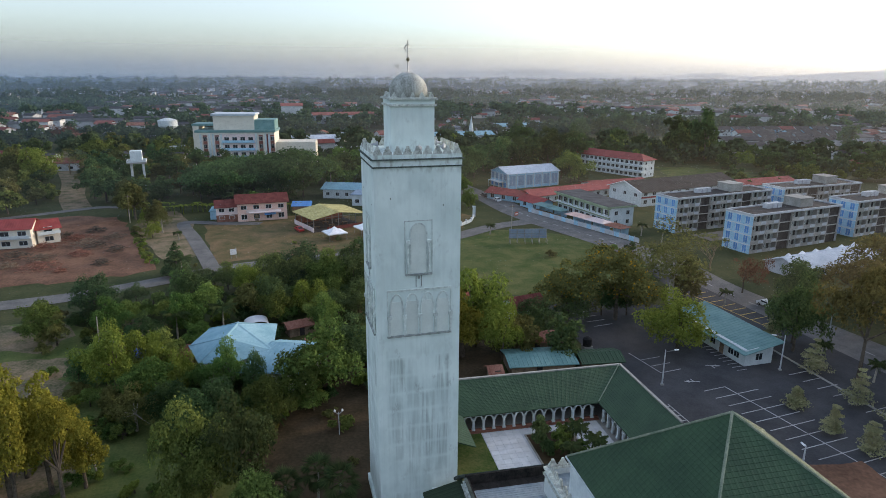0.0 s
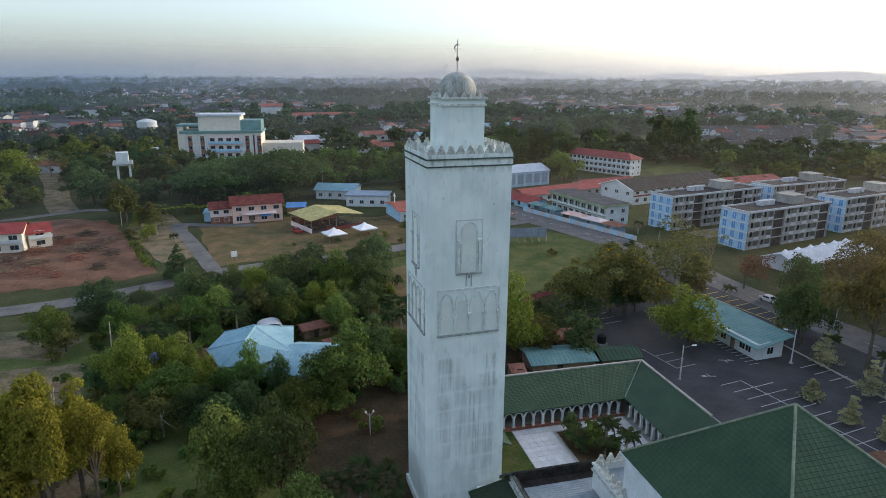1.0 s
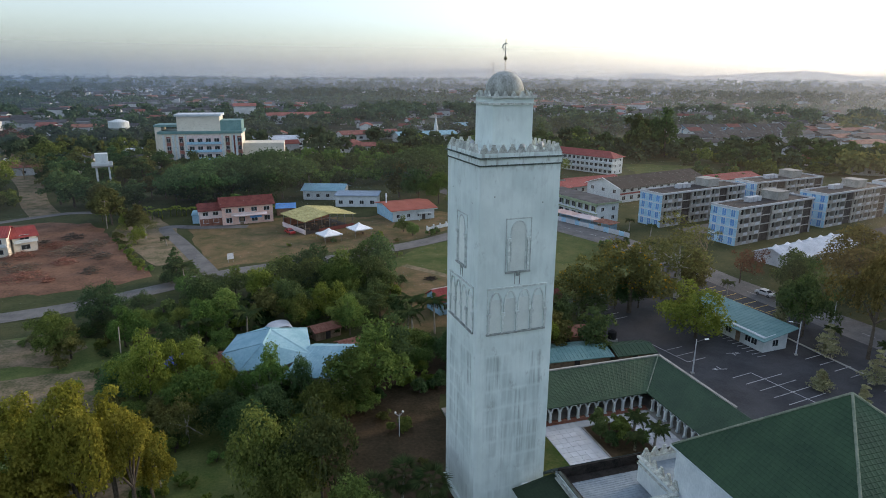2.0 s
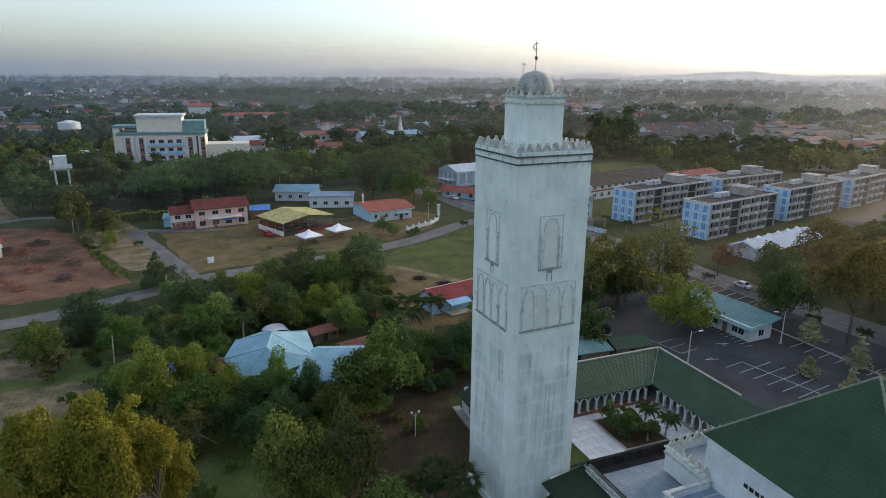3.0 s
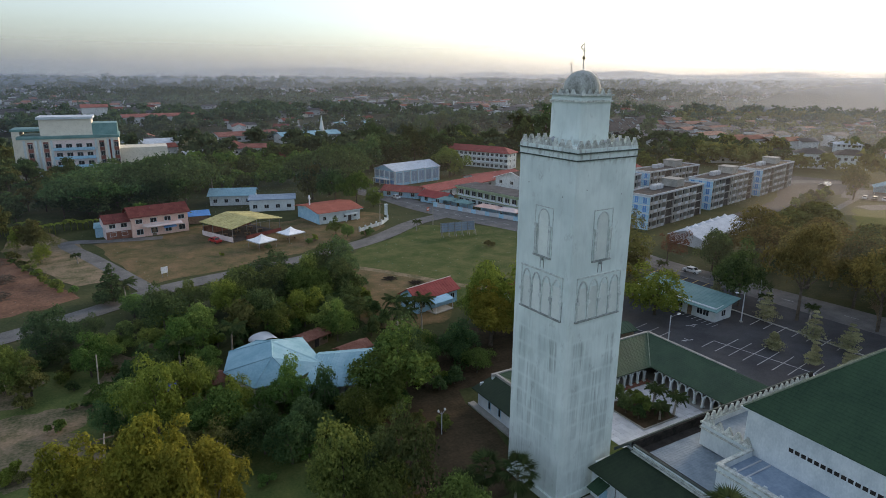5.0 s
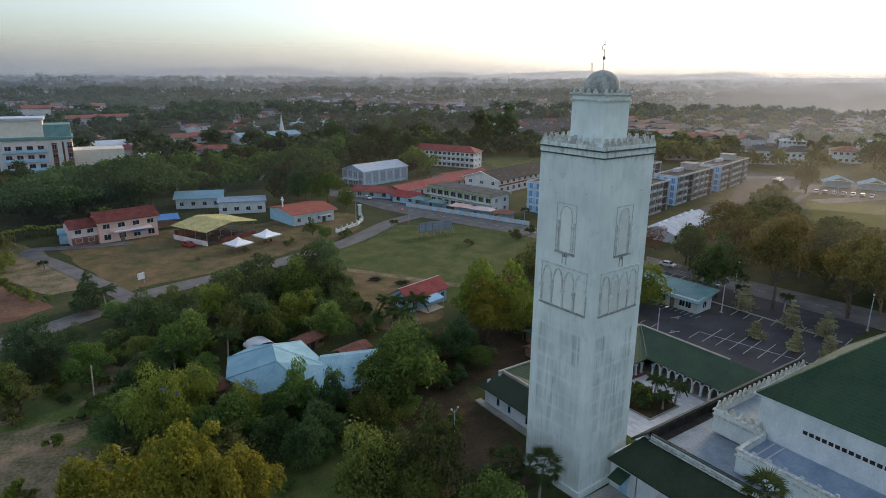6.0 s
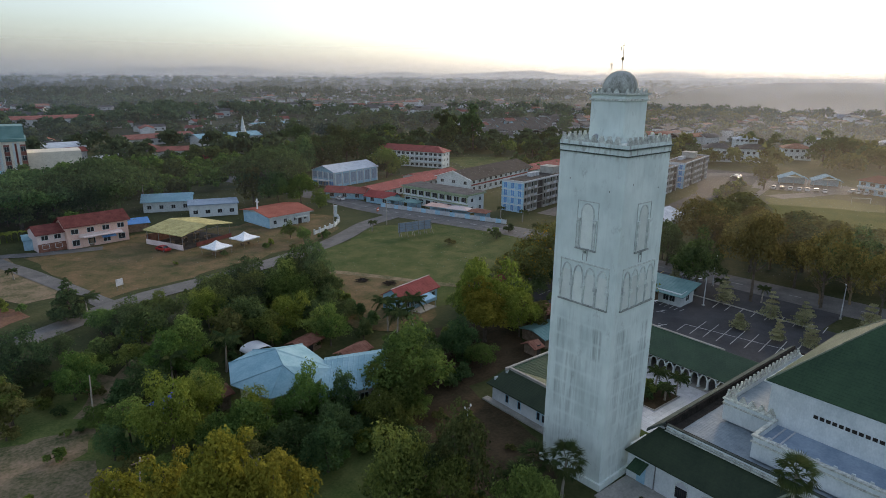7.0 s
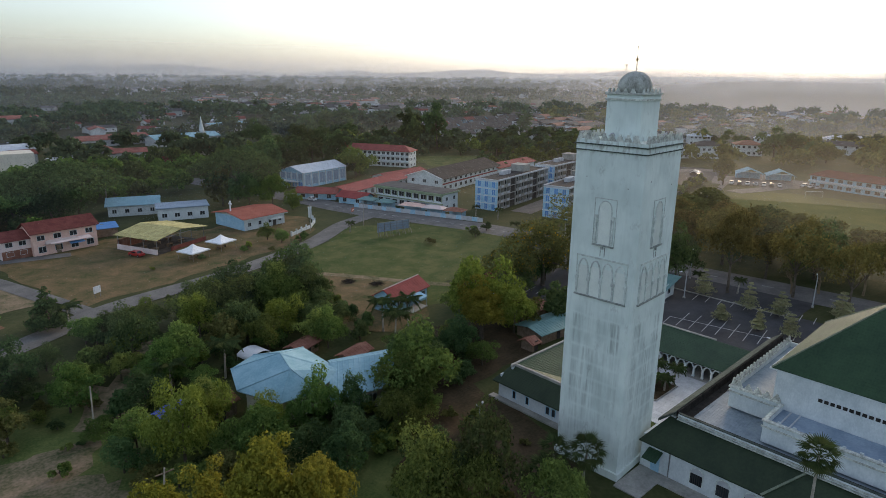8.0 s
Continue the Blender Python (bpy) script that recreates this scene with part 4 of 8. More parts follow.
    # --- south side of the court: coping wall, dark gutter, flat roofs
    part("wall", Geo().box(14.3, 54.25, -1.5, 48.6, 55.0, 6.3), M["white"], t)
    part("coping", Geo().hexa([(13.5, 54.2, 6.9), (48.9, 54.2, 6.9), (48.9, 56.1, 5.2), (13.5, 56.1, 5.2)], [(13.5, 54.2, 7.2), (48.9, 54.2, 7.2), (48.9, 56.1, 5.6), (13.5, 56.1, 5.6)]), M["lichen"], t, "lichened concrete coping")
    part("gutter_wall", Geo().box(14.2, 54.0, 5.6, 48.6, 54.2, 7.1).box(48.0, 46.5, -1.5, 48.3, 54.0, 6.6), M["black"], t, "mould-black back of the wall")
    part("flat_roof", Geo().box(14.2, 28, 5.7, 24, 54.0, 6.0), M["flatroof"], t, "pale bluish flat roof")
    part("flat_roof", Geo().box(24.0, 46.5, 5.7, 48.0, 54.0, 6.0), M["flatroof"], t)
    part("gutter", Geo().box(14.5, 53.0, 6.0, 48.0, 54.0, 6.03), M["black"], t, "black gutter strip along the wall")
    for k in range(24):
        y = 45.5 + 0.32 * k
        part("roof_seam", Geo().box(15.0, y, 6.0, 21.5, y + 0.04, 6.03), M["flatroof"], t)
    part("parapet", Geo().box(14.1, 28, 5.4, 14.4, 53.95, 6.85), M["white"], t, "white parapet with a dark top")
    part("coping", Geo().box(14.03, 28, 6.85, 14.35, 53.95, 6.97), M["lichen"], t)
    part("stain", Geo().box(14.35, 28, 6.80, 14.53, 53.6, 6.93), M["black"], t, "thin black strip along the inner edge")
    part("ledge", Geo().box(13.9, 28, 6.5, 14.1, 53.95, 6.62).box(13.75, 28, 6.2, 14.1, 53.95, 6.3), M["moss"], t)
    # upper blocks with battlements
    part("wall", Geo().box(21.6, 45.4, 6.0, 42.0, 45.65, 8.9).box(21.6, 45.65, 6.25, 21.85, 51.2, 8.9).box(21.85, 50.95, 6.25, 42.0, 51.2, 8.9).box(41.75, 45.65, 6.25, 42.0, 50.95, 8.9), M["white"], t)
    part("flat_roof", Geo().box(21.85, 45.65, 8.0, 41.75, 50.95, 8.25), M["flatroof"], t)
    part("coping", Geo().box(21.45, 45.4, 8.9, 21.95, 51.35, 9.08).box(21.95, 50.9, 8.9, 42.1, 51.35, 9.08), M["moss"], t)
    part("ledge", Geo().box(21.4, 45.4, 8.3, 21.6, 51.4, 8.45).box(21.4, 51.2, 8.3, 42.1, 51.4, 8.45), M["moss"], t)
    part("wall", Geo().box(16.4, 28, 6.25, 16.65, 45.3, 8.8).box(16.65, 45.05, 6.25, 21.6, 45.3, 8.8), M["white"], t)
    part("flat_roof", Geo().box(16.65, 28, 7.9, 22.0, 45.05, 8.15), M["sheet"], t, "blue-grey sheet roof")
    for y0, y1 in ((44.2, 44.05), (43.2, 43.05)):
        part("roof_seam", Geo().box(17.2, y1, 8.15, 21.8, y0, 8.24), M["greyp"], t)
    part("coping", Geo().box(16.25, 28, 8.8, 16.8, 45.45, 8.98).box(16.8, 45.0, 8.8, 21.7, 45.45, 8.98), M["moss"], t)
    part("ledge", Geo().box(16.2, 28, 8.15, 16.4, 45.45, 8.3), M["moss"], t)
    for i in range(19):
        g = Geo()
        merlon(g, 0, 0, 0, 0.98, 0.85, 0.2, True)
        part("battlement", g, M["moss"], t, at=pose(22.3 + 1.06 * i, 51.1, 9.08))
    for i in range(5):
        g = Geo()
        merlon(g, 0, 0, 0, 0.98, 0.8, 0.2, False)
        part("battlement", g, M["moss"], t, at=pose(21.95, 45.9 + 1.1 * i, 9.0))
    for i in range(10):
        g = Geo()
        merlon(g, 0, 0, 0, 1.15, 0.8, 0.18, False)
        part("battlement", g, M["white"], t, at=pose(17.1, 43.9 - 1.6 * i, 8.2))
    # prayer hall
    part("wall", Geo().box(22.0, 27.5, 6.25, 42.0, 46.4, 12.9), M["white"], t, "white wall of the prayer hall")
    for i in range(22):
        y = 41.5 - 0.62 * i
        part("slot_window", Geo().box(21.95, y - 0.22, 10.6, 21.99, y + 0.22, 11.0), M["black"], t)
    A, NW, NE, SE, SW = (30.6, 37.5, 21.9), (21.9, 47.0, 13.0), (42.4, 47.2, 13.0), (42.4, 27.0, 13.0), (21.9, 27.0, 13.0)
    up = lambda p, q, s: tuple(a + (b - a) * s for a, b in zip(p, q))
    for a, b, mm in ((NW, SW, "green"), (SW, SE, "green"), (SE, NE, "green"), (NE, NW, "green")):
        g = Geo()
        va, vb, ap = Vector(a), Vector(b), Vector(A)
        mid_s = (ap - va).dot(vb - va) / (vb - va).length_squared
        rise = ap - (va + (vb - va) * mid_s)
        g = tiled(a, b, lambda s, f: rise * min(f, s / mid_s if s < mid_s else (1 - s) / (1 - mid_s)), rise.length, 0.38, 0.035, 0.15)
        part("roof", g, M[mm], t, "green ribbed tile roof of the prayer hall")
    for c in (NW, NE, SE, SW):
        part("hip_ridge", Geo().bar(up(c, A, 0.0), up(c, A, 1.0), 0.12), M["ridge"], t)
    part("eave", Geo().box(21.8, 27, 12.78, 42.5, 47.2, 12.92), M["white"], t)
    # west wing: roof falls to the west from the parapet
    part("roof", tiled_quad((10.3, 56.7, 3.75), (10.3, 42.6, 3.75), (14.08, 39.6, 6.15), (14.08, 54.9, 6.15)), M["dgreen"], t, "dark green sheet roof")
    part("roof", tiled_quad((10.3, 42.5, 3.75), (10.3, 28, 3.5), (14.08, 28, 6.0), (14.08, 39.6, 6.1)), M["dgreen"], t)
    part("hip_ridge", Geo().bar((10.2, 42.55, 3.85), (14.08, 39.6, 6.25), 0.13), M["ridge"], t)
    part("wall", Geo().box(10.9, 28, 0, 11.2, 56.6, 3.85).box(11.2, 54.9, 0, 14.2, 56.6, 4.3), M["white"], t)
    for y in (49.6, 46.6, 43.6, 40.6, 37.6):
        bars = []
        pts = arch(bars, -0.75, 0.75, 0.9, 2.2, 3.0, 0, 0.08, 0.12, 14)
        w = part("window", Geo().box(10.82, y - 0.7, 0.9, 10.89, y + 0.7, 2.2), M["glass"], t, "dark window below a round blind arch")
        part("arch_trim", face_bars(bars, lambda u, z, d, y=y: (10.9 - d, y + u, z)), M["relief"], w)
        part("tympanum", Geo().face(*[(10.87, y - u * 0.95, z) for u, z in pts[1:-1]]), M["greyp"], w, "grey blind arch panel")
        for k in range(6):
            part("grille_bar", Geo().box(10.78, y - 0.62 + 0.24 * k, 0.9, 10.82, y - 0.58 + 0.24 * k, 2.2), M["dgrey"], w)
    # little green canopy over the side door
    part("canopy", Geo().roofed([(9.2, 55.6, 2.35), (9.2, 53.8, 2.35), (10.9, 53.8, 3.0), (10.9, 55.6, 3.0)], 0.1, 0.4), M["green"], t, "small green canopy")
    part("door", Geo().box(10.84, 54.1, 0, 10.9, 55.2, 2.1), M["ltblue"], t)
    part("downpipe", Geo().bar((10.8, 52.9, 0.2), (10.8, 52.9, 3.4), 0.06).bar((10.8, 52.9, 3.4), (10.4, 52.9, 3.6), 0.06), M["metal"], t)
    part("apron", Geo().box(4.8, 53.2, 0, 14, 56.5, 0.14).box(9.0, 28, 0, 10.9, 53.2, 0.14), M["concrete"], t, "concrete apron along the wall")
    return t


mosque()

# courtyard floor of white tiles with darker joints
setting("courtyard_base", Geo().box(12.8, 55.7, 0, 43.7, 78.3, 0.1), M["concrete"], "grey concrete under the court", "floor")
setting("courtyard_grass", Geo().box(14, 56, 0.1, 21.0, 72, 0.13), M["lawn"], "strip of grass in the courtyard", "grass")
court = setting("courtyard_floor", Geo().box(20.9, 56, 0.1, 37.4, 72.0, 0.16), M["greyp"], "pale tiled courtyard floor", "floor")
tile_mesh = Geo().box(0.015, 0.015, 0, 0.985, 0.985, 0.03).mesh("tile", M["tile"])
for i in range(16):
    for j in range(15):
        x, y = 21.0 + 1.02 * i, 56.5 + 1.02 * j
        if 26.0 < x < 32.6 and 62.3 < y < 69.8:
            continue
        part("tile", tile_mesh, None, court, at=pose(x, y, 0.16))
for k in range(3):
    setting("courtyard_step", Geo().box(18.4, 72.05 + 0.3 * k, 0, 38, 72.35 + 0.3 * k, 0.14 + 0.1 * k), M["rustroof"], "dull red tiled step", "step")
setting("planter_soil", Geo().box(26.6, 63.0, 0.16, 32.8, 70.2, 0.3), M["forest"], "dark soil of the courtyard planter", "soil")
setting("planter_kerb", Geo().box(26.4, 62.8, 0.16, 33.0, 63.0, 0.3).box(26.4, 70.2, 0.16, 33.0, 70.4, 0.3).box(26.4, 63.0, 0.16, 26.6, 70.2, 0.3).box(32.8, 63.0, 0.16, 33.0, 70.2, 0.3), M["concrete"], "low concrete planter kerb", "kerb")


# ---------------------------------------------------------------- houses and halls
pane_cache = {}


def window(parent, kind, x, y, z, w, h, out, name="window", glassmat="glass", framemat="white"):
    """A pane with its frame on a wall; out: degrees of the wall's outward normal in the thing's own axes."""
    key = (round(w, 2), round(h, 2), glassmat, framemat)
    if key not in pane_cache:
        f = 0.07
        pane_cache[key] = (Geo().box(-w / 2, -0.03, 0, w / 2, 0.02, h).mesh("pane", M[glassmat]),
                           Geo().box(-w / 2 - f, -0.07, -f, w / 2 + f, 0.02, 0).box(-w / 2 - f, -0.07, h, w / 2 + f, 0.02, h + f)
                           .box(-w / 2 - f, -0.07, 0, -w / 2, 0.02, h).box(w / 2, -0.07, 0, w / 2 + f, 0.02, h).box(-0.03, -0.05, 0, 0.03, 0.02, h).mesh("frame", M[framemat]))
    a, b = pane_cache[key]
    ob = part(name, a, None, parent, at=pose(x, y, z, 0, 0, out + 90))
    if kind != "bare":
        part("frame", b, None, ob)
    return ob


def row(parent, side, size, n, z, w, h, u0=None, u1=None, kind="framed", glassmat="glass", framemat="white"):
    """n windows along one side (front, left, right, back) of a body of size (wide, deep)."""
    W, D = size
    length = W if side in ("front", "back") else D
    u0, u1 = (0 if u0 is None else u0), (length if u1 is None else u1)
    for i in range(n):
        u = u0 + (u1 - u0) * (i + 0.5) / n
        x, y, out = {"front": (u, 0, -90), "back": (u, D, 90), "left": (0, u, 180), "right": (W, u, 0)}[side]
        window(parent, kind, x, y, z, w, h, out, glassmat=glassmat, framemat=framemat)


def gable(x0, y0, x1, y1, z, rise, axis="x", over=0.5, t=0.12, step=1.2, rib=0.05, w=0.07):
    """A ribbed gable roof, one folded sheet."""
    if axis == "x":
        m = (y0 + y1) / 2
        k = rise / (m - y0)
        rows = [lambda s, y=y, h=h: (x0 - over + (x1 - x0 + 2 * over) * s, y, h) for y, h in ((y0 - over, z - over * k), (m, z + rise), (y1 + over, z - over * k))]
    else:
        m = (x0 + x1) / 2
        k = rise / (m - x0)
        rows = [lambda s, x=x, h=h: (x, y0 - over + (y1 - y0 + 2 * over) * s, h) for x, h in ((x0 - over, z - over * k), (m, z + rise), (x1 + over, z - over * k))]
    return Geo().ribbed(rows, t, step, rib, w)


def gable_wall(x0, y0, x1, y1, h, rise, axis="x"):
    g = Geo().box(x0, y0, 0, x1, y1, h)
    if axis == "x":
        m = (y0 + y1) / 2
        for x in (x0, x1 - 0.15):
            g.v += [(x, y0, h), (x, y1, h), (x, m, h + rise - 0.1), (x + 0.15, y0, h), (x + 0.15, y1, h), (x + 0.15, m, h + rise - 0.1)]
            k = len(g.v) - 6
            g.f += [(k, k + 1, k + 2), (k + 5, k + 4, k + 3), (k, k + 2, k + 5, k + 3), (k + 1, k + 4, k + 5, k + 2)]
    else:
        m = (x0 + x1) / 2
        for y in (y0, y1 - 0.15):
            g.v += [(x0, y, h), (x1, y, h), (m, y, h + rise - 0.1), (x0, y + 0.15, h), (x1, y + 0.15, h), (m, y + 0.15, h + rise - 0.1)]
            k = len(g.v) - 6
            g.f += [(k, k + 1, k + 2), (k + 5, k + 4, k + 3), (k, k + 2, k + 5, k + 3), (k + 1, k + 4, k + 5, k + 2)]
    return g


def hip(x0, y0, x1, y1, z, rise, over=0.6, t=0.14):
    x0, y0, x1, y1 = x0 - over, y0 - over, x1 + over, y1 + over
    g = Geo()
    if x1 - x0 >= y1 - y0:
        r = (y1 - y0) / 2
        a, b = (x0 + r, (y0 + y1) / 2, z + rise), (x1 - r, (y0 + y1) / 2, z + rise)
    else:
        r = (x1 - x0) / 2
        a, b = ((x0 + x1) / 2, y0 + r, z + rise), ((x0 + x1) / 2, y1 - r, z + rise)
    g.v += [(x0, y0, z), (x1, y0, z), (x1, y1, z), (x0, y1, z), a, b, (x0, y0, z - t), (x1, y0, z - t), (x1, y1, z - t), (x0, y1, z - t)]
    g.f += [(0, 1, 5, 4), (1, 2, 5), (2, 3, 4, 5), (3, 0, 4)] if x1 - x0 >= y1 - y0 else [(0, 1, 4), (1, 2, 5, 4), (2, 3, 5), (3, 0, 4, 5)]
    g.f += [(9, 8, 7, 6), (0, 6, 7, 1), (1, 7, 8, 2), (2, 8, 9, 3), (3, 9, 6, 0)]
    return g


def flats(x, y, turn, w, d=9.0, h=10.4, label="grey four-storey flats with open balconies and a blue end wall"):
    t = thing("apartment_block", label, "apartment block", x, y, 0, turn, "flats")
    # shade of the balcony recesses is put into this darker wall colour
    part("wall", Geo().box(0, 1.3, 0, w, d, h), M["grimeshade"], t, "grey wall darkened for the shade behind the balconies")
    part("end_wall", Geo().box(-0.12, 0, 0, 0, d, h), M["ltblue"], t, "light blue end wall")
    part("end_wall", Geo().box(w, 0, 0, w + 0.12, d, h), M["greyp"], t)
    sh = h / 4
    for f in range(4):
        z = f * sh
        part("balcony_slab", Geo().box(0, 0, z + sh - 0.16, w, 1.3, z + sh), M["concrete"], t)
        for y0 in (1.6, d / 2, d - 1.6):
            window(t, "framed", -0.12, y0, z + 0.35, 1.3, 1.9, 180, glassmat="blue")
        part("floor_band", Geo().box(-0.2, -0.05, z + sh - 0.25, 0, d + 0.05, z + sh), M["white"], t)
        n = max(3, int(w / 4.4))
        for i in range(n):
            u0, u1 = w * i / n, w * (i + 1) / n
            part("pillar", Geo().box(u0, 0.02, z, u0 + 0.35, 1.3, z + sh - 0.16), M["concrete"], t)
            if (i + 2) % 4:
                part("parapet", Geo().box(u0 + 0.35, 0.04, z, u0 + (u1 - u0) * 0.62, 0.14, z + 0.95), M["concrete"], t)
                part("railing", Geo().box(u0 + (u1 - u0) * 0.62, 0.06, z + 0.05, u1, 0.1, z + 0.9), M["greyp"], t)
            else:
                part("stair_screen", Geo().box(u0 + 0.35, 0.5, z, u1, 0.6, z + sh - 0.16), M["dgrey"], t)
            window(t, "framed", (u0 + u1) / 2 - 0.8, 1.3, z + 0.95, 1.1, 1.2, -90)
            window(t, "bare", (u0 + u1) / 2 + 0.9, 1.3, z + 0.05, 0.85, 2.05, -90, name="door")
    part("roof", Geo().box(0.2, 0.2, h, w - 0.2, d - 0.2, h + 0.12), M["dgrey"], t, "dark flat roof")
    part("roof_edge", Geo().box(-0.2, -0.2, h, w + 0.2, 0.2, h + 0.5).box(-0.2, d - 0.2, h, w + 0.2, d + 0.2, h + 0.5).box(-0.2, 0.2, h, 0.2, d - 0.2, h + 0.5).box(w - 0.2, 0.2, h, w + 0.2, d - 0.2, h + 0.5), M["greyp"], t)
    for u in (w * 0.62,):
        part("stair_tower", Geo().box(u, 3.0, h, u + 5.2, d - 0.6, h + 2.5).box(u - 0.2, 2.8, h + 2.5, u + 5.4, d - 0.4, h + 2.65), M["concrete"], t)
    for k in range(3):
        part("water_tank", Geo().box(w * 0.33 + 2.0 * k, 5.2, h + 0.12, w * 0.33 + 1.6 + 2.0 * k, 7.0, h + 1.5), M["greyp"], t)
    return t


flats(114.5, 142.2, 12.3, 35)
flats(157.5, 152.5, 12.3, 35)
flats(198.0, 160.5, 14, 36)
flats(107.5, 166.8, 12.3, 40)
flats(152.5, 176.5, 8.5, 35)

# long white roofed hall in front of the flats
t = thing("market_hall", "long low hall with a white corrugated roof and small roof vents", "hall", 110.2, 119.2, 0, 13)
part("wall", gable_wall(0, 0, 31, 9.5, 3.0, 1.8), M["greyp"], t)
part("roof", gable(0, 0, 31, 9.5, 3.0, 1.8, "x", 0.5, step=0.9), M["paleroof"], t, "white metal roof")
for k in range(6):
    part("roof_vent", Geo().hexa([(3 + 5 * k, 5.6, 4.5), (4.2 + 5 * k, 5.6, 4.5), (4.2 + 5 * k, 7.0, 4.0), (3 + 5 * k, 7.0, 4.0)], [(3.5 + 5 * k, 6.2, 5.0), (3.7 + 5 * k, 6.2, 5.0), (3.7 + 5 * k, 6.4, 5.0), (3.5 + 5 * k, 6.4, 5.0)]), M["fabric"], t)
row(t, "front", (31, 9.5), 9, 1.0, 1.6, 1.2)

# school block with green bands facing the main road
t = thing("shop_block", "two-storey white block with green bands and a dark flat roof", "school", 85.5, 206.0, 0, -79)
part("wall", Geo().box(0, 0, 0, 29.5, 9, 6.2), M["white"], t)
for z in (2.9, 5.7):
    part("green_band", Geo().box(-0.15, -0.8, z, 29.65, 0, z + 0.4), M["bandgreen"], t, "pale green painted band")
    part("cream_band", Geo().box(-0.15, -0.82, z + 0.4, 29.65, 0, z + 0.75), M["white"], t)
for k in range(10):
    part("pillar", Geo().box(0.05 + 3.24 * k, -0.75, 3.65, 0.3 + 3.24 * k, -0.5, 5.7), M["bandgreen"], t)
part("roof", Geo().hexa([(-0.6, -1.2, 6.46), (30.1, -1.2, 6.46), (30.1, 9.6, 6.46), (-0.6, 9.6, 6.46)], [(-0.3, -0.9, 6.8), (29.8, -0.9, 6.8), (29.8, 9.3, 6.8), (-0.3, 9.3, 6.8)]), M["greyroof"], t, "dark grey roof")
part("fascia", Geo().box(-0.7, -1.3, 6.2, 30.2, -1.2, 6.75).box(30.1, -1.2, 6.2, 30.2, 9.6, 6.75), M["bandgreen"], t)
row(t, "front", (29.5, 9), 9, 0.9, 2.0, 1.4)
row(t, "front", (29.5, 9), 9, 3.8, 2.3, 1.6)
row(t, "right", (29.5, 9), 2, 3.9, 1.2, 1.2)
row(t, "right", (29.5, 9), 2, 1.0, 1.2, 1.2)

# long hall with a white gable
t = thing("assembly_hall", "long white hall with a dark grey roof and a white gable", "hall", 117.0, 204.7, 0, 14.8)
part("wall", gable_wall(0, 0, 50, 17, 5.6, 2.8), M["white"], t)
part("red_band", Geo().box(0.1, -0.06, 3.0, 49.9, 0, 3.6), M["redroof"], t)
part("roof", gable(0, 0, 50, 17, 5.6, 2.8, "x", 0.7, step=1.2), M["dgrey"], t, "dark grey roof sheets")
part("gable_trim", Geo().slab([(-0.85, -0.8, 5.5), (-0.6, -0.8, 5.5), (-0.6, 8.5, 8.55), (-0.85, 8.5, 8.55)], 0.25).slab([(-0.85, 8.5, 8.55), (-0.6, 8.5, 8.55), (-0.6, 17.8, 5.5), (-0.85, 17.8, 5.5)], 0.25), M["fabric"], t, "white gable trim")
row(t, "front", (50, 17), 12, 1.0, 1.6, 1.4)
row(t, "front", (50, 17), 12, 4.0, 1.6, 1.0)
row(t, "left", (50, 17), 3, 3.4, 1.4, 1.2)

# red-roofed strips
for i, (x, y, turn, w, d, h) in enumerate(((66.5, 231, -50, 15, 7, 2.8), (80.5, 216.5, 18, 42, 11, 3.2), (74.5, 215, -70, 11, 6, 2.8), (112, 232, 10, 26, 10, 3.2), (163, 216, 10, 34, 10, 4.5))):
    t = thing("shop_row", "low shop row with a red sheet roof", "shop", x, y, 0, turn, "red roofs")
    part("wall", gable_wall(0, 0, w, d, h, 1.4), M["ltblue" if i in (0, 2) else "white"], t)
    part("roof", gable(0, 0, w, d, h, 1.4, "x", 0.9, step=1.0), M["redroof"], t, "red sheet roof")
    row(t, "front", (w, d), max(2, int(w / 4)), 0.7, 1.5, 1.4)

# kiosks along the road fence
for x, y, m, nm, w, d in ((76.2, 205.5, "tealroof", "stall with a blue-green roof", 6, 4), (81.2, 188.0, "pink", "stall with a pink awning roof", 8, 3.5), (78.6, 198, "tealroof", "stall with a teal roof", 6, 3.5), (84.2, 179.5, "palepink", "stall with a dull pink roof", 7, 3.5), (86.8, 171.5, "rustroof", "stall with a dark roof", 6, 4)):
    t = thing("market_stall", "small roadside " + nm, "stall", x, y, 0, -67, "roadside stalls")
    for px_, py_ in ((0.1, 0.1), (w - 0.1, 0.1), (w - 0.1, d - 0.1), (0.1, d - 0.1)):
        part("post", Geo().bar((px_, py_, 0), (px_, py_, 2.5), 0.06), M["metal"], t)
    part("counter", Geo().box(0.2, 0.2, 0, w - 0.2, 0.6, 0.95), M["wood"], t)
    part("back_wall", Geo().box(0.1, d - 0.25, 0, w - 0.1, d - 0.15, 2.3), M["ltblue"], t)
    part("roof", hip(0, 0, w, d, 2.5, 0.9, 0.5, 0.08), M[m], t)
for k in range(26):
    a = Vector((74.0, 204.5)) + Vector((0.345, -0.939)) * 1.9 * k
    setting("fence_panel", Geo().box(0, 0, 0.1, 1.8, 0.08, 1.5).box(-0.06, -0.03, 0, 0.06, 0.11, 1.7), M["greyp" if k % 3 else "ltblue"], "painted roadside fence panel", "fence").matrix_basis = pose(a.x, a.y, 0, 0, 0, -70)

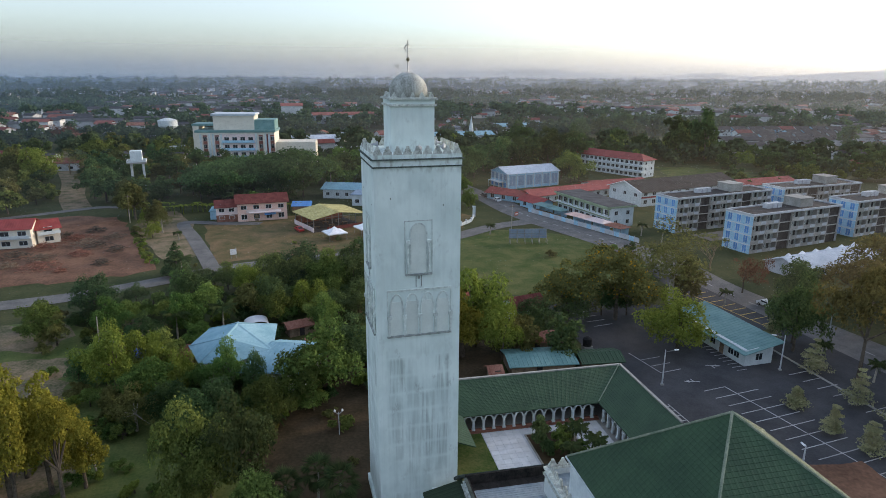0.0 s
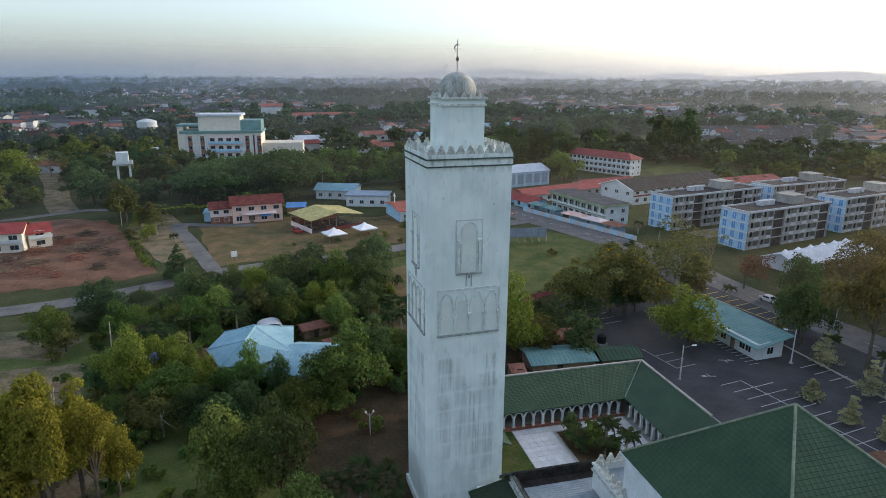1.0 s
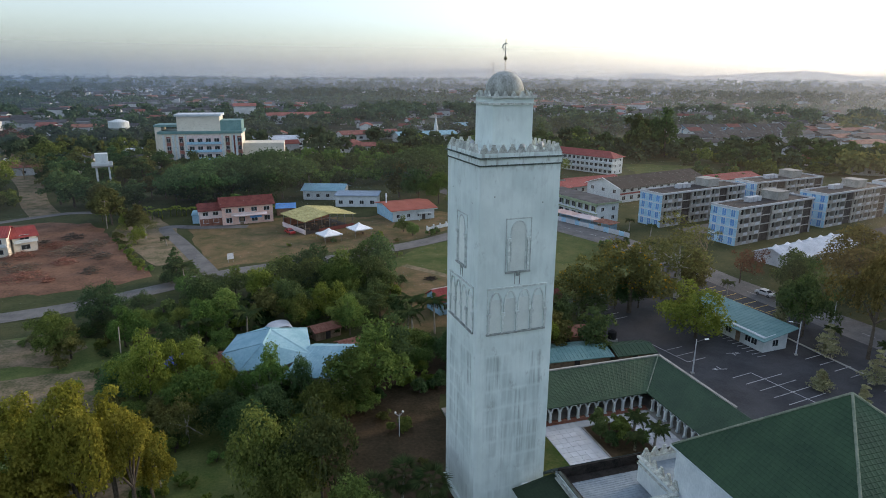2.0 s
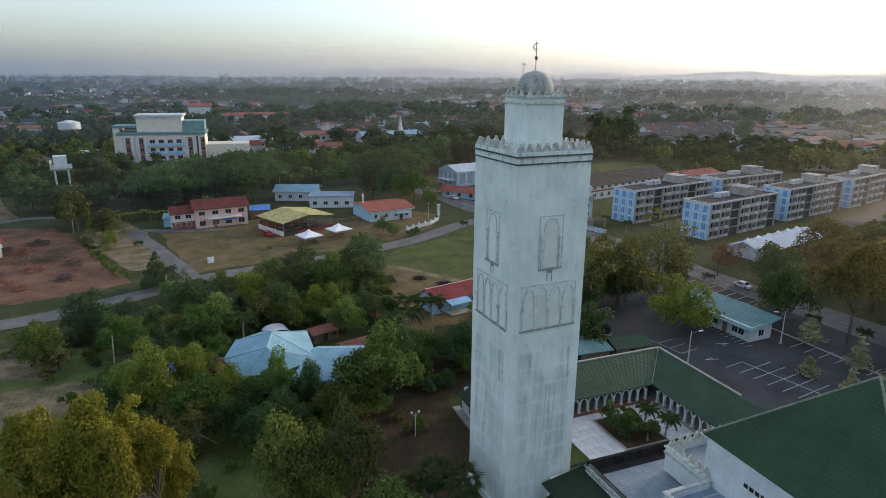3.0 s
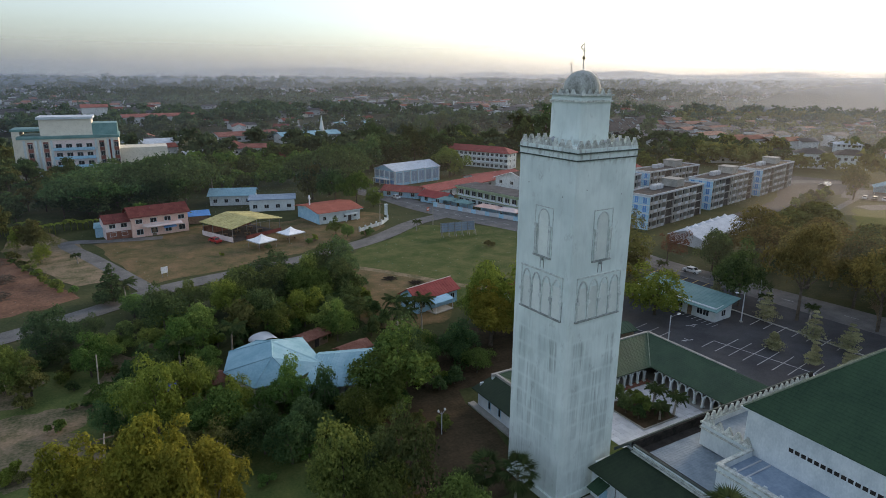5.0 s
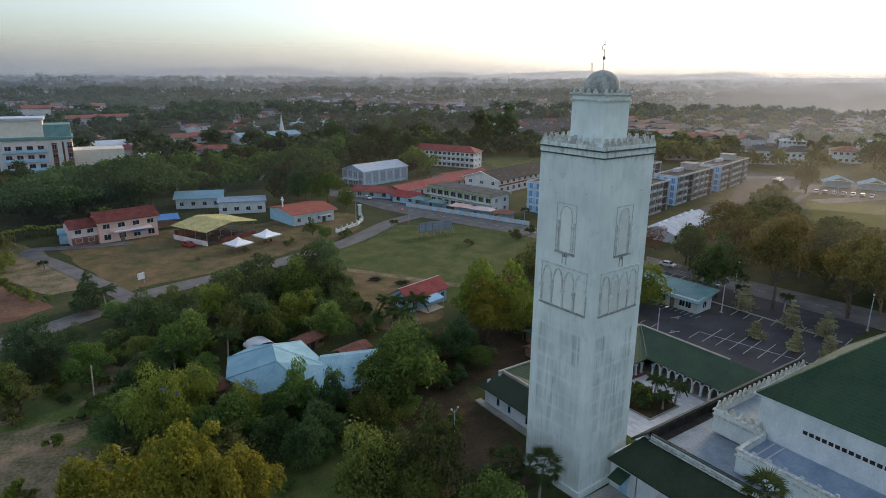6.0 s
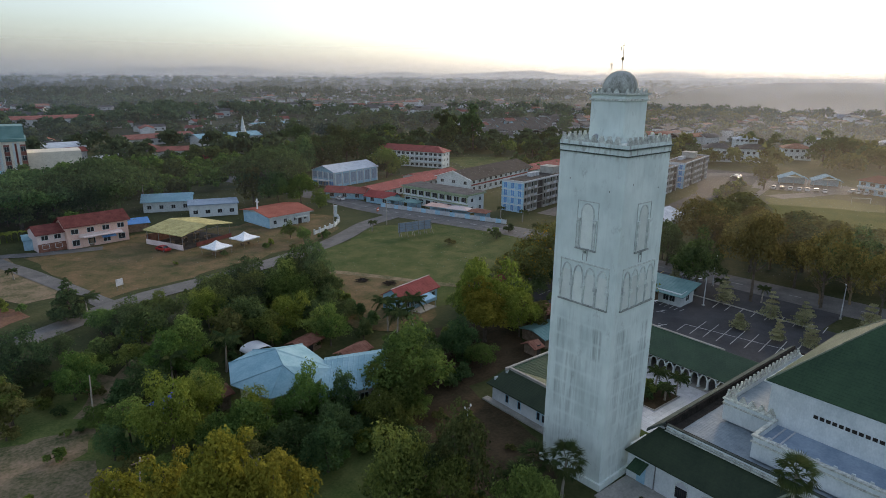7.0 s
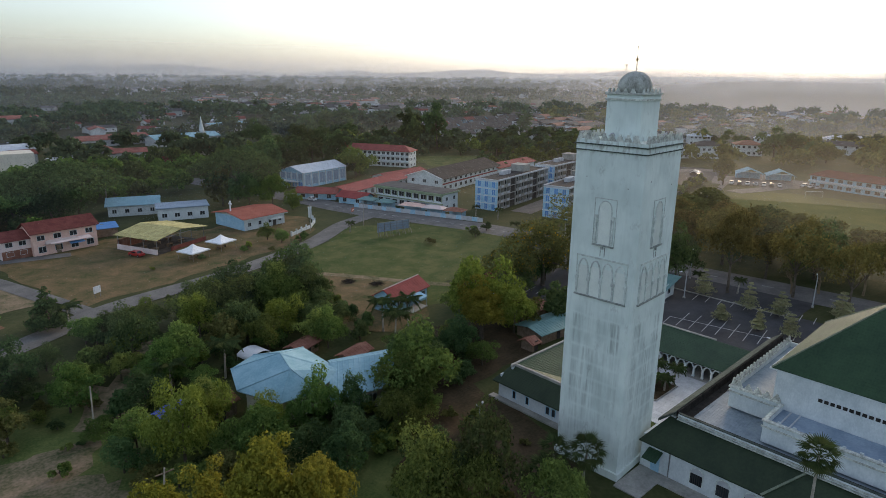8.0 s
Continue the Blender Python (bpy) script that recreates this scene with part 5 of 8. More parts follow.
# blue-white sports hall
t = thing("sports_hall", "pale blue hall with a white metal gable roof", "hall", 80.2, 248.5, 0, 14)
part("wall", gable_wall(0, 0, 26, 13.5, 6.4, 2.2), M["ltblue"], t, "pale blue wall sheets")
part("roof", gable(0, 0, 26, 13.5, 6.4, 2.2, "x", 0.5, step=1.0), M["paleroof"], t, "white metal roof")
for k in range(7):
    part("pilaster", Geo().box(0.1 + 4.24 * k, -0.25, 0, 0.5 + 4.24 * k, 0, 6.3), M["white"], t)
for k in range(5):
    part("pilaster", Geo().box(-0.25, 0.05 + 3.24 * k, 0, 0, 0.4 + 3.24 * k, 6.3), M["white"], t)
row(t, "front", (26, 13.5), 6, 1.2, 2.9, 4.2, 0.4, 25.9, glassmat="sheet")
row(t, "left", (26, 13.5), 4, 3.4, 2.3, 2.4, glassmat="sheet")
row(t, "left", (26, 13.5), 4, 0.4, 2.3, 2.0, glassmat="blue")
part("porch_roof", Geo().box(-3.0, 2.0, 2.6, -0.26, 11.0, 2.8), M["white"], t)
for u in (2.2, 6.5, 10.8):
    part("porch_post", Geo().bar((-2.8, u, 0), (-2.8, u, 2.6), 0.1), M["white"], t)

# red-roofed school
t = thing("school", "white three-storey school with a red hipped roof", "school", 131.2, 304.5, 0, -63)
part("wall", Geo().box(0, 0, 0, 44, 9, 8.0), M["white"], t)
part("roof", hip(0, 0, 44, 9, 8.0, 2.6, 0.9), M["redroof"], t, "red hipped roof")
for z in (2.4, 5.1):
    part("gallery", Geo().box(0, -1.2, z, 44, 0, z + 0.9), M["white"], t)
for z in (0.7, 3.5, 6.1):
    row(t, "front", (44, 9), 17, z, 1.5, 1.3)
    row(t, "right", (44, 9), 2, z, 1.0, 1.1)

# cream civic building with a raised middle
t = thing("office_building", "large cream office building with green eaves and a raised middle", "office building", -55.0, 333.0, 0, -5)
part("wall", Geo().box(0, 2, 0, 38, 20, 17.5), M["cream"], t, "cream painted wall")
part("wing", Geo().box(-3, 8, 0, 0, 20, 20.5), M["cream"], t)
part("wing", Geo().box(38, 6, 0, 58, 20, 12.2), M["cream"], t)
part("eave_band", Geo().box(-0.6, 1.4, 17.5, 38.6, 20.5, 18.6), M["tealroof"], t, "green eave band")
part("upper_storey", Geo().box(8, 5, 18.6, 28, 18, 25.6), M["cream"], t)
part("roof", Geo().box(7.2, 4.2, 25.6, 28.8, 18.8, 26.6), M["paleroof"], t, "white roof slab")
part("side_roof", Geo().hexa([(28, 5, 18.6), (38, 5, 18.6), (38, 19, 18.6), (28, 19, 18.6)], [(28, 6, 23.5), (38, 6, 23.5), (38, 19, 23.5), (28, 19, 23.5)]), M["tealroof"], t)
part("side_roof", Geo().box(-3.3, 7.5, 20.5, 8, 20.5, 21.4), M["tealroof"], t)
for u in (1.6, 5.9, 7.6, 11.6, 28.6, 33.3, 35.0):
    part("pilaster", Geo().box(u, 1.45, 1, u + 0.8, 2, 17.0), M["white"], t)
part("red_strip", Geo().box(34.15, 1.6, 1, 34.85, 2, 16.6), M["maroon"], t, "dull red vertical strip")
for u in (4.15, 9.9, 31.3, 37.0):
    part("window_bay", Geo().box(u - 1.0, 1.88, 1.2, u + 1.0, 1.995, 16.2), M["farred"], t, "dull red panel between the windows")
part("balcony_back", Geo().box(12.6, 1.88, 1.2, 28.4, 1.995, 16.8), M["palepink"], t, "pale pink recessed wall")
for f in range(4):
    z = 1.6 + 3.8 * f
    part("balcony", Geo().box(12.6, 0.3, z - 0.5, 28.4, 1.88, z - 0.25).box(12.6, 0.3, z - 0.25, 28.4, 0.42, z + 0.75), M["ltblue"], t, "pale blue balcony front")
    for k in range(4):
        window(t, "framed", 14.6 + 3.9 * k, 1.88, z + 0.2, 2.2, 2.0, -90)
    for u in (4.15, 9.9, 31.3, 37.0):
        window(t, "framed", u, 1.88, z + 0.5, 1.5, 1.9, -90)
for f in range(4):
    for v in (4.5, 8.5, 12.5):
        window(t, "framed", 0 if v < 8 else -3, v, 2.4 + 3.8 * f, 1.2, 1.4, 180)
part("porch_roof", Geo().box(8, -14, 3.2, 30, 0.5, 3.7), M["blueroof"], t, "pale blue porch roof")
for u in (9, 15, 22, 29):
    part("porch_post", Geo().box(u, -13.5, 0, u + 0.4, -13.1, 3.2), M["white"], t)

# pink two-storey house
t = thing("pink_house", "pink two-storey house with a maroon tiled roof", "house", -23.3, 206.5, 0, 8)
part("wall", gable_wall(0, 0, 15.5, 8, 6.3, 2.0), M["pink"], t, "salmon pink wall")
part("wing", gable_wall(-6.5, 1.5, 0, 9.5, 5.0, 1.6), M["palepink"], t)
part("roof", gable(0, 0, 15.5, 8, 6.3, 2.0, "x", 0.7, step=0.6), M["maroon"], t, "maroon tiled roof")
part("wing_roof", gable(-6.5, 1.5, 0, 9.5, 5.0, 1.6, "x", 0.5, step=0.6), M["maroon"], t)
part("porch_roof", Geo().slab([(3.5, -1.6, 3.0), (13.5, -1.6, 3.0), (13.5, 0, 3.5), (3.5, 0, 3.5)], 0.14), M["palepink"], t)
part("balcony", Geo().box(2.6, -0.9, 2.9, 9.8, 0, 3.15).box(2.6, -0.9, 3.15, 9.8, -0.8, 3.9), M["palepink"], t)
row(t, "front", (15.5, 8), 4, 4.0, 1.7, 1.2)
row(t, "front", (15.5, 8), 4, 0.8, 1.7, 1.5)
for u in (-4.8, -1.8):
    window(t, "framed", u, 1.5, 3.3, 1.5, 1.1, -90)
    window(t, "framed", u, 1.5, 0.9, 1.5, 1.1, -90)
part("lower_wall", Geo().box(-6.55, 1.44, 0, 0, 1.5, 2.3), M["rustroof"], t)
part("door", Geo().box(5.2, -0.06, 0, 6.3, 0.02, 2.1), M["wood"], t)
part("awning", Geo().slab([(8.2, -1.5, 2.2), (11.8, -1.5, 2.2), (11.8, 0, 2.6), (8.2, 0, 2.6)], 0.06), M["blue"], t, "blue awning")
t = thing("shed", "small pale blue shed beside the pink house", "shed", -32.6, 212, 0, -3)
part("wall", Geo().box(0, 0, 0, 3.5, 5, 2.8), M["ltblue"], t)
part("roof", Geo().slab([(-0.3, -0.3, 2.8), (3.8, -0.3, 2.8), (3.8, 5.3, 3.3), (-0.3, 5.3, 3.3)], 0.1), M["blueroof"], t)

# low white chapel with an orange-red roof and a cross
t = thing("chapel", "low chapel with an orange-red roof, pale blue gable and white front", "chapel", 28.8, 197.0, 0, 8)
part("wall", gable_wall(0, 0, 14.6, 15, 3.9, 1.1), M["white"], t)
part("gable_wall", Geo().box(-0.1, 0, 0, 0, 15, 3.8), M["ltblue"], t, "pale blue wall")
part("roof", gable(0, 0, 14.6, 15, 3.9, 1.1, "x", 1.0, step=0.6), M["orangeroof"], t, "orange-red roof")
part("cross", Geo().box(0.4, 7.3, 4.8, 0.7, 7.7, 8.2).box(0.4, 6.7, 7.1, 0.7, 8.3, 7.45), M["fabric"], t, "white cross")
part("eave_band", Geo().box(-0.8, -0.9, 3.35, 15.4, -0.75, 3.75), M["white"], t)
row(t, "front", (14.6, 15), 4, 1.2, 1.0, 1.1)
part("porch", Geo().box(8.5, -1.6, 2.2, 13, 0, 2.4).bar((8.7, -1.4, 0), (8.7, -1.4, 2.2), 0.09).bar((12.8, -1.4, 0), (12.8, -1.4, 2.2), 0.09), M["white"], t)
part("door", Geo().box(10.2, -0.05, 0, 11.4, 0.02, 2.1), M["dgrey"], t)
t = thing("parish_house", "white flat-roofed house behind the chapel", "house", 14.4, 226.5, 0, -17)
part("wall", Geo().box(0, 0, 0, 15, 9, 3.9), M["white"], t)
part("roof", Geo().box(-0.5, -0.5, 3.9, 15.5, 9.5, 4.2), M["sheet"], t)
row(t, "front", (15, 9), 4, 1.1, 1.4, 1.2)
row(t, "left", (15, 9), 2, 1.1, 1.2, 1.2)
t = thing("blue_roof_house", "low white house with a pale blue gable roof", "house", 4.5, 243, 0, -20)
part("wall", gable_wall(0, 0, 15, 11, 3.8, 1.6), M["white"], t)
part("roof", gable(0, 0, 15, 11, 3.8, 1.6, "x", 0.8, step=1.0), M["blueroof"], t)
row(t, "left", (15, 11), 3, 1.1, 1.2, 1.2)
row(t, "front", (15, 11), 4, 1.1, 1.2, 1.2)
t = thing("small_shed", "small shed with a bright blue sheet roof", "shed", -6.5, 217, 0, -5)
part("wall", Geo().box(0, 0, 0, 6, 4, 2.5), M["wood"], t)
part("roof", Geo().roofed([(-0.4, -0.4, 2.5), (6.4, -0.4, 2.5), (6.4, 4.4, 3.4), (-0.4, 4.4, 3.4)], 0.08, 0.8), M["blue"], t)

# open shelter with a yellowed roof
t = thing("open_shelter", "open shelter with a yellowed corrugated gable roof on posts", "shelter", 0.2, 187.6, 0, 24)
part("roof", gable(0, 0, 17.2, 14.2, 4.2, 1.3, "y", 0.5, step=1.2, rib=0.14, w=0.3), M["yroof"], t, "yellowed corrugated roof")
for x in (0.3, 8.6, 16.9):
    for y in (0.3, 4.9, 9.4, 13.9):
        part("post", Geo().bar((x, y, 0), (x, y, 4.15 if x != 8.6 else 5.3), 0.1), M["metal"], t)
for y in (0.3, 4.9, 9.4, 13.9):
    part("truss", Geo().bar((0.3, y, 4.05), (16.9, y, 4.05), 0.07).bar((0.3, y, 4.05), (8.6, y, 5.2), 0.06).bar((16.9, y, 4.05), (8.6, y, 5.2), 0.06), M["metal"], t)
part("floor", Geo().box(0, 0, 0, 17.2, 14.2, 0.12), M["dgrey"], t)
part("low_wall", Geo().box(0, 0, 0.12, 0.15, 14.2, 1.5), M["palepink"], t)
part("fence", Geo().box(4.5, -0.1, 0.12, 17.2, 0.0, 1.2), M["maroon"], t)
part("back_wall", Geo().box(0.2, 14.0, 0.12, 17.0, 14.2, 2.6), M["rustroof"], t)
for x, y in ((3, 4), (3, 8), (8, 4), (8, 8.5), (13, 5), (13, 9.5)):
    part("table", Geo().box(x - 0.9, y - 0.5, 0.8, x + 0.9, y + 0.5, 0.86).box(x - 0.8, y - 0.4, 0.12, x - 0.7, y + 0.4, 0.8).box(x + 0.7, y - 0.4, 0.12, x + 0.8, y + 0.4, 0.8), M["wood"], t)
for x, y in ((6.2, 179.2), (15.6, 183.8)):
    t = thing("gazebo_tent", "white canvas gazebo tent with a peaked top", "tent", x, y, 0, 20, "tents")
    for sx in (-1, 1):
        for sy in (-1, 1):
            part("pole", Geo().bar((sx * 2.6, sy * 2.6, 0), (sx * 2.6, sy * 2.6, 2.2), 0.05), M["metal"], t)
    g = Geo()
    for i in range(4):
        a, b = [(2.9 * c, 2.9 * s) for c, s in (((-1, -1), (1, -1)), ((1, -1), (1, 1)), ((1, 1), (-1, 1)), ((-1, 1), (-1, -1)))[i]]
        prof = [(1.0, 2.2), (0.55, 2.65), (0.25, 3.15), (0.02, 3.8)]
        for (s0, z0), (s1, z1) in zip(prof, prof[1:]):
            g.slab([(a[0] * s0, a[1] * s0, z0), (b[0] * s0, b[1] * s0, z0), (b[0] * s1, b[1] * s1, z1), (a[0] * s1, a[1] * s1, z1)], 0.03)
        g.slab([(a[0], a[1], 1.95), (b[0], b[1], 1.95), (b[0], b[1], 2.2), (a[0], a[1], 2.2)], 0.02)
    part("canopy", g, M["fabric"], t, "white canvas canopy")
    part("table", Geo().box(-1.4, -0.5, 0.7, 1.4, 0.5, 0.75).box(-1.3, -0.4, 0, -1.2, 0.4, 0.7).box(1.2, -0.4, 0, 1.3, 0.4, 0.7), M["wood"], t)


def car(x, y, turn, paint, label, z=0.1):
    t = thing("car", label, "car", x, y, z, turn, "parked cars")
    prof = [(-2.1, 0.35), (-2.1, 0.85), (-1.3, 0.95), (-0.7, 1.42), (0.9, 1.45), (1.6, 0.95), (2.05, 0.85), (2.1, 0.35)]
    g = Geo()
    n = len(prof)
    for s in (-0.82, 0.82):
        g.v += [(a, s * (0.86 if b > 1.2 else 1), b) for a, b in prof]
    g.f += [tuple(range(n - 1, -1, -1)), tuple(range(n, 2 * n))] + [(i, (i + 1) % n, n + (i + 1) % n, n + i) for i in range(n)]
    part("body", g, M[paint], t)
    part("windscreen", Geo().slab([(-1.28, -0.7, 0.99), (-0.72, -0.62, 1.42), (-0.72, 0.62, 1.42), (-1.28, 0.7, 0.99)][::-1], 0.01), M["glass"], t)
    part("rear_window", Geo().slab([(0.95, -0.62, 1.45), (1.58, -0.7, 0.99), (1.58, 0.7, 0.99), (0.95, 0.62, 1.45)], 0.01), M["glass"], t)
    for s in (-1, 1):
        part("side_window", Geo().box(-0.65, s * 0.79 - 0.02, 1.0, 0.9, s * 0.79 + 0.02, 1.34), M["glass"], t)
        for u in (-1.3, 1.3):
            w = part("wheel", Geo().tube([(u, s * 0.72, 0.32), (u, s * 0.86, 0.32)], [0.32, 0.32], 14), M["rubber"], t)
            part("rim", Geo().tube([(u, s * 0.855, 0.32), (u, s * 0.875, 0.32)], [0.18, 0.18], 10), M["metal"], w)
    return t


car(-4.0, 190.4, 112, "carred", "red car parked beside the shelter")
car(90.8, 106.5, 98, "carwhite", "white car on the main road")
car(66.5, 234, -75, "cardark", "dark car on the main road near the shops")
car(68.6, 224.0, -84, "carwhite", "pale car on the main road near the shops")
for k in range(7):
    car(229.5 + 1.4 * k, 137 - 2.9 * k, 20, ("carwhite", "cardark", "carwhite", "greyp")[k % 4], "car parked in the row behind the sports field")
for k in range(4):
    car(242 + 2.6 * k, 160 + 1.0 * k, 100, ("cardark", "greyp", "carwhite")[k % 3], "car parked beside the flats")

# white boundary wall at the chapel
pts = [(36.2, 182.6), (46.0, 188.0), (50.5, 193), (53.1, 199.3)]
wl = thing("boundary_wall", "low white boundary wall with square posts", "wall", 0, 0, 0)
for (ax, ay), (bx, by) in zip(pts, pts[1:]):
    n = max(2, int(math.hypot(bx - ax, by - ay) / 2.4))
    an = math.degrees(math.atan2(by - ay, bx - ax))
    L = math.hypot(bx - ax, by - ay) / n
    for i in range(n):
        s = i / n
        m = pose(ax + (bx - ax) * s, ay + (by - ay) * s, 0, 0, 0, an)
        part("post", Geo().box(-0.2, -0.2, 0, 0.2, 0.2, 1.6), M["white"], wl, at=m)
        part("panel", Geo().box(0.2, -0.08, 0, L - 0.2, 0.08, 1.05), M["white"], wl, at=m)
t = thing("gate_post", "tall white gate post with a cap", "gate post", 53.4, 200.5, 0)
part("shaft", Geo().box(-0.4, -0.4, 0, 0.4, 0.4, 3.4), M["white"], t)
part("cap", Geo().box(-0.55, -0.55, 3.4, 0.55, 0.55, 3.65), M["white"], t)

# billboard seen from behind
t = thing("billboard", "large billboard frame with dark slatted back on posts", "billboard", 54.6, 165.9, 0, -8)
for k in range(6):
    part("post", Geo().bar((0.3 + 2.1 * k, 0, 0), (0.3 + 2.1 * k, 0, 3.9), 0.08), M["metal"], t)
    part("brace", Geo().bar((0.3 + 2.1 * k, -1.6, 0), (0.3 + 2.1 * k, 0, 2.6), 0.05), M["metal"], t)
for k in range(5):
    part("panel", Geo().box(0.05 + 2.2 * k, 0.1, 1.2, 2.2 + 2.2 * k, 0.18, 4.0), M["sheet"], t, "weathered blue-grey panel")
for z in (1.2, 1.9, 2.6, 3.3, 3.95):
    part("rail", Geo().box(0, 0.0, z, 11.05, 0.1, z + 0.08), M["metal"], t)
t = thing("road_sign", "red and white road sign on a post", "sign", 66.5, 195.0, 0, 30)
part("post", Geo().bar((0, 0, 0), (0, 0, 2.3), 0.05), M["metal"], t)
part("board", Geo().box(-0.9, -0.05, 1.0, 0.9, 0.0, 2.3), M["orangeroof"], t)
part("bar_mark", Geo().box(-0.6, -0.07, 1.5, 0.6, -0.05, 1.75), M["fabric"], t)
t = thing("notice_board", "small white notice board on two posts", "sign", -20.3, 164.2, 0, 20)
part("post", Geo().bar((-0.6, 0, 0), (-0.6, 0, 2.4), 0.05), M["metal"], t)
part("post", Geo().bar((0.6, 0, 0), (0.6, 0, 2.4), 0.05), M["metal"], t)
part("board", Geo().box(-0.8, -0.04, 1.0, 0.8, 0.04, 2.5), M["fabric"], t)

# attendant's hut at the parking lot
t = thing("parking_hut", "long white hut with a teal metal roof and barred windows", "hut", 67.9, 82.9, 0, 4)
part("wall", Geo().box(0, 0, 0, 5.6, 19.5, 2.9), M["white"], t, "blue-white wall")
part("roof", Geo().roofed([(-0.9, 20.2, 2.6), (-0.9, -0.8, 2.6), (7.2, -0.8, 4.1), (7.2, 20.2, 4.1)], 0.12, 0.8), M["tealroof"], t, "faded teal metal roof")
part("gable_wall", Geo().hexa([(0, 0, 2.9), (5.6, 0, 2.9), (5.6, 0.15, 2.9), (0, 0.15, 2.9)], [(0, 0, 2.95), (5.6, 0, 3.6), (5.6, 0.15, 3.6), (0, 0.15, 2.95)]), M["white"], t)
for y in (2.0, 3.4, 8.0, 12.0, 16.0):
    window(t, "framed", 0, y, 1.0, 1.2, 1.2, 180)
window(t, "framed", 2.8, 0, 1.0, 1.3, 1.2, -90)
part("door", Geo().box(-0.05, 5.2, 0, 0.02, 6.2, 2.1), M["wood"], t)


def street_lamp(x, y, h, turn, arm=1.5, label="white street lamp post with a single arm"):
    t = thing("street_lamp", label, "street lamp", x, y, 0, turn, "street lamps")
    part("pole", Geo().tube([(0, 0, 0), (0, 0, h * 0.5), (0, 0, h)], [0.13, 0.11, 0.07], 10), M["greyp"], t)
    part("base", Geo().box(-0.25, -0.25, 0, 0.25, 0.25, 0.35), M["concrete"], t)
    part("arm", Geo().bar((0, 0, h - 0.4), (arm, 0, h - 0.05), 0.05), M["metal"], t)
    part("lamp_head", Geo().hexa([(arm - 0.1, -0.14, h - 0.12), (arm + 0.6, -0.14, h - 0.05), (arm + 0.6, 0.14, h - 0.05), (arm - 0.1, 0.14, h - 0.12)], [(arm - 0.1, -0.1, h + 0.03), (arm + 0.6, -0.1, h + 0.06), (arm + 0.6, 0.1, h + 0.06), (arm - 0.1, 0.1, h + 0.03)]), M["fabric"], t)
    return t


street_lamp(51.2, 79.8, 6.2, -10)
street_lamp(72.8, 80.6, 6.4, 160)
street_lamp(57.0, 57.4, 3.0, 90, 0.2)
street_lamp(80.5, 118.5, 7.0, 20)
street_lamp(86.5, 86, 7.0, 20)
street_lamp(87.5, 60, 7.0, 20)
t = thing("twin_lamp", "slim garden lamp post with two small heads", "garden lamp", 2.4, 75.6, 0)
part("pole", Geo().tube([(0, 0, 0), (0, 0, 3.4)], [0.07, 0.05], 8), M["greyp"], t)
for s in (-1, 1):
    part("arm", Geo().bar((0, 0, 3.0), (s * 0.5, 0, 3.5), 0.035), M["greyp"], t)
    part("lamp_head", Geo().tube([(s * 0.5, 0, 3.45), (s * 0.5, 0, 3.6), (s * 0.5, 0, 3.8)], [0.08, 0.16, 0.05], 10), M["fabric"], t)

# small houses among the trees
t = thing("cottage", "pale blue cottage with a red gable roof among trees", "house", 19.85, 115.0, 0, 13.5)
part("wall", gable_wall(0, 0, 11, 5.2, 3.2, 1.6, "x"), M["ltblue"], t, "pale blue wall")
part("roof", gable(0, 0, 11, 5.2, 3.2, 1.6, "x", 0.5, step=0.7), M["redroof"], t, "red metal roof")
part("ridge_cap", Geo().bar((-0.5, 2.6, 4.84), (11.5, 2.6, 4.84), 0.09), M["palepink"], t)
for u in (1.2, 3.9):
    window(t, "framed", 0, u, 1.2, 1.0, 1.1, 180)
row(t, "front", (11, 5.2), 4, 1.1, 1.0, 1.1)
part("porch_roof", Geo().roofed([(2.5, -2.6, 2.3), (7.5, -2.6, 2.3), (7.5, -0.02, 2.9), (2.5, -0.02, 2.9)], 0.08, 0.7), M["ltblue"], t)
for u in (2.7, 7.3):
    part("porch_post", Geo().bar((u, -2.45, 0), (u, -2.45, 2.28), 0.06), M["white"], t)
part("porch", Geo().box(2.5, -2.6, 0, 7.5, 0, 0.2), M["concrete"], t)
t = thing("cottage", "small white cottage with a dull maroon roof behind the car park", "house", 37.6, 107.6, 0, 14)
part("wall", gable_wall(0, 0, 6.5, 5.2, 3.1, 1.5, "x"), M["white"], t)
part("roof", gable(0, 0, 6.5, 5.2, 3.1, 1.5, "x", 0.5, step=0.7), M["maroon"], t, "dull maroon roof")
row(t, "front", (6.5, 5.2), 2, 1.1, 1.0, 1.1)
row(t, "right", (6.5, 5.2), 2, 1.1, 0.9, 1.1)

t = thing("blue_roof_bungalow", "bungalow with a large pale blue metal hipped roof", "house", 0, 0, 0)
R1, R2 = (-12.6, 101.4, 6.7), (-14.0, 96.0, 6.6)
E1, E2, E3, E4, E5, E6 = (-18.0, 106.4, 4.1), (-20.2, 99.8, 4.0), (-17.6, 92.8, 4.0), (-13.4, 108.4, 4.2), (-6.6, 105.2, 4.5), (-6.8, 94.5, 4.6)
E7 = (-12.0, 92.2, 4.1)
for pts_ in ((E2, R2, R1, E1), (E2, E3, R2), (E3, E7, R2), (E7, E6, R1, R2), (E6, E5, R1), (E5, E4, R1), (E4, E1, R1)):
    g = Geo()
    g.slab(pts_, 0.1)
    part("roof", g, M["blueroof"], t, "pale blue metal roof sheet")
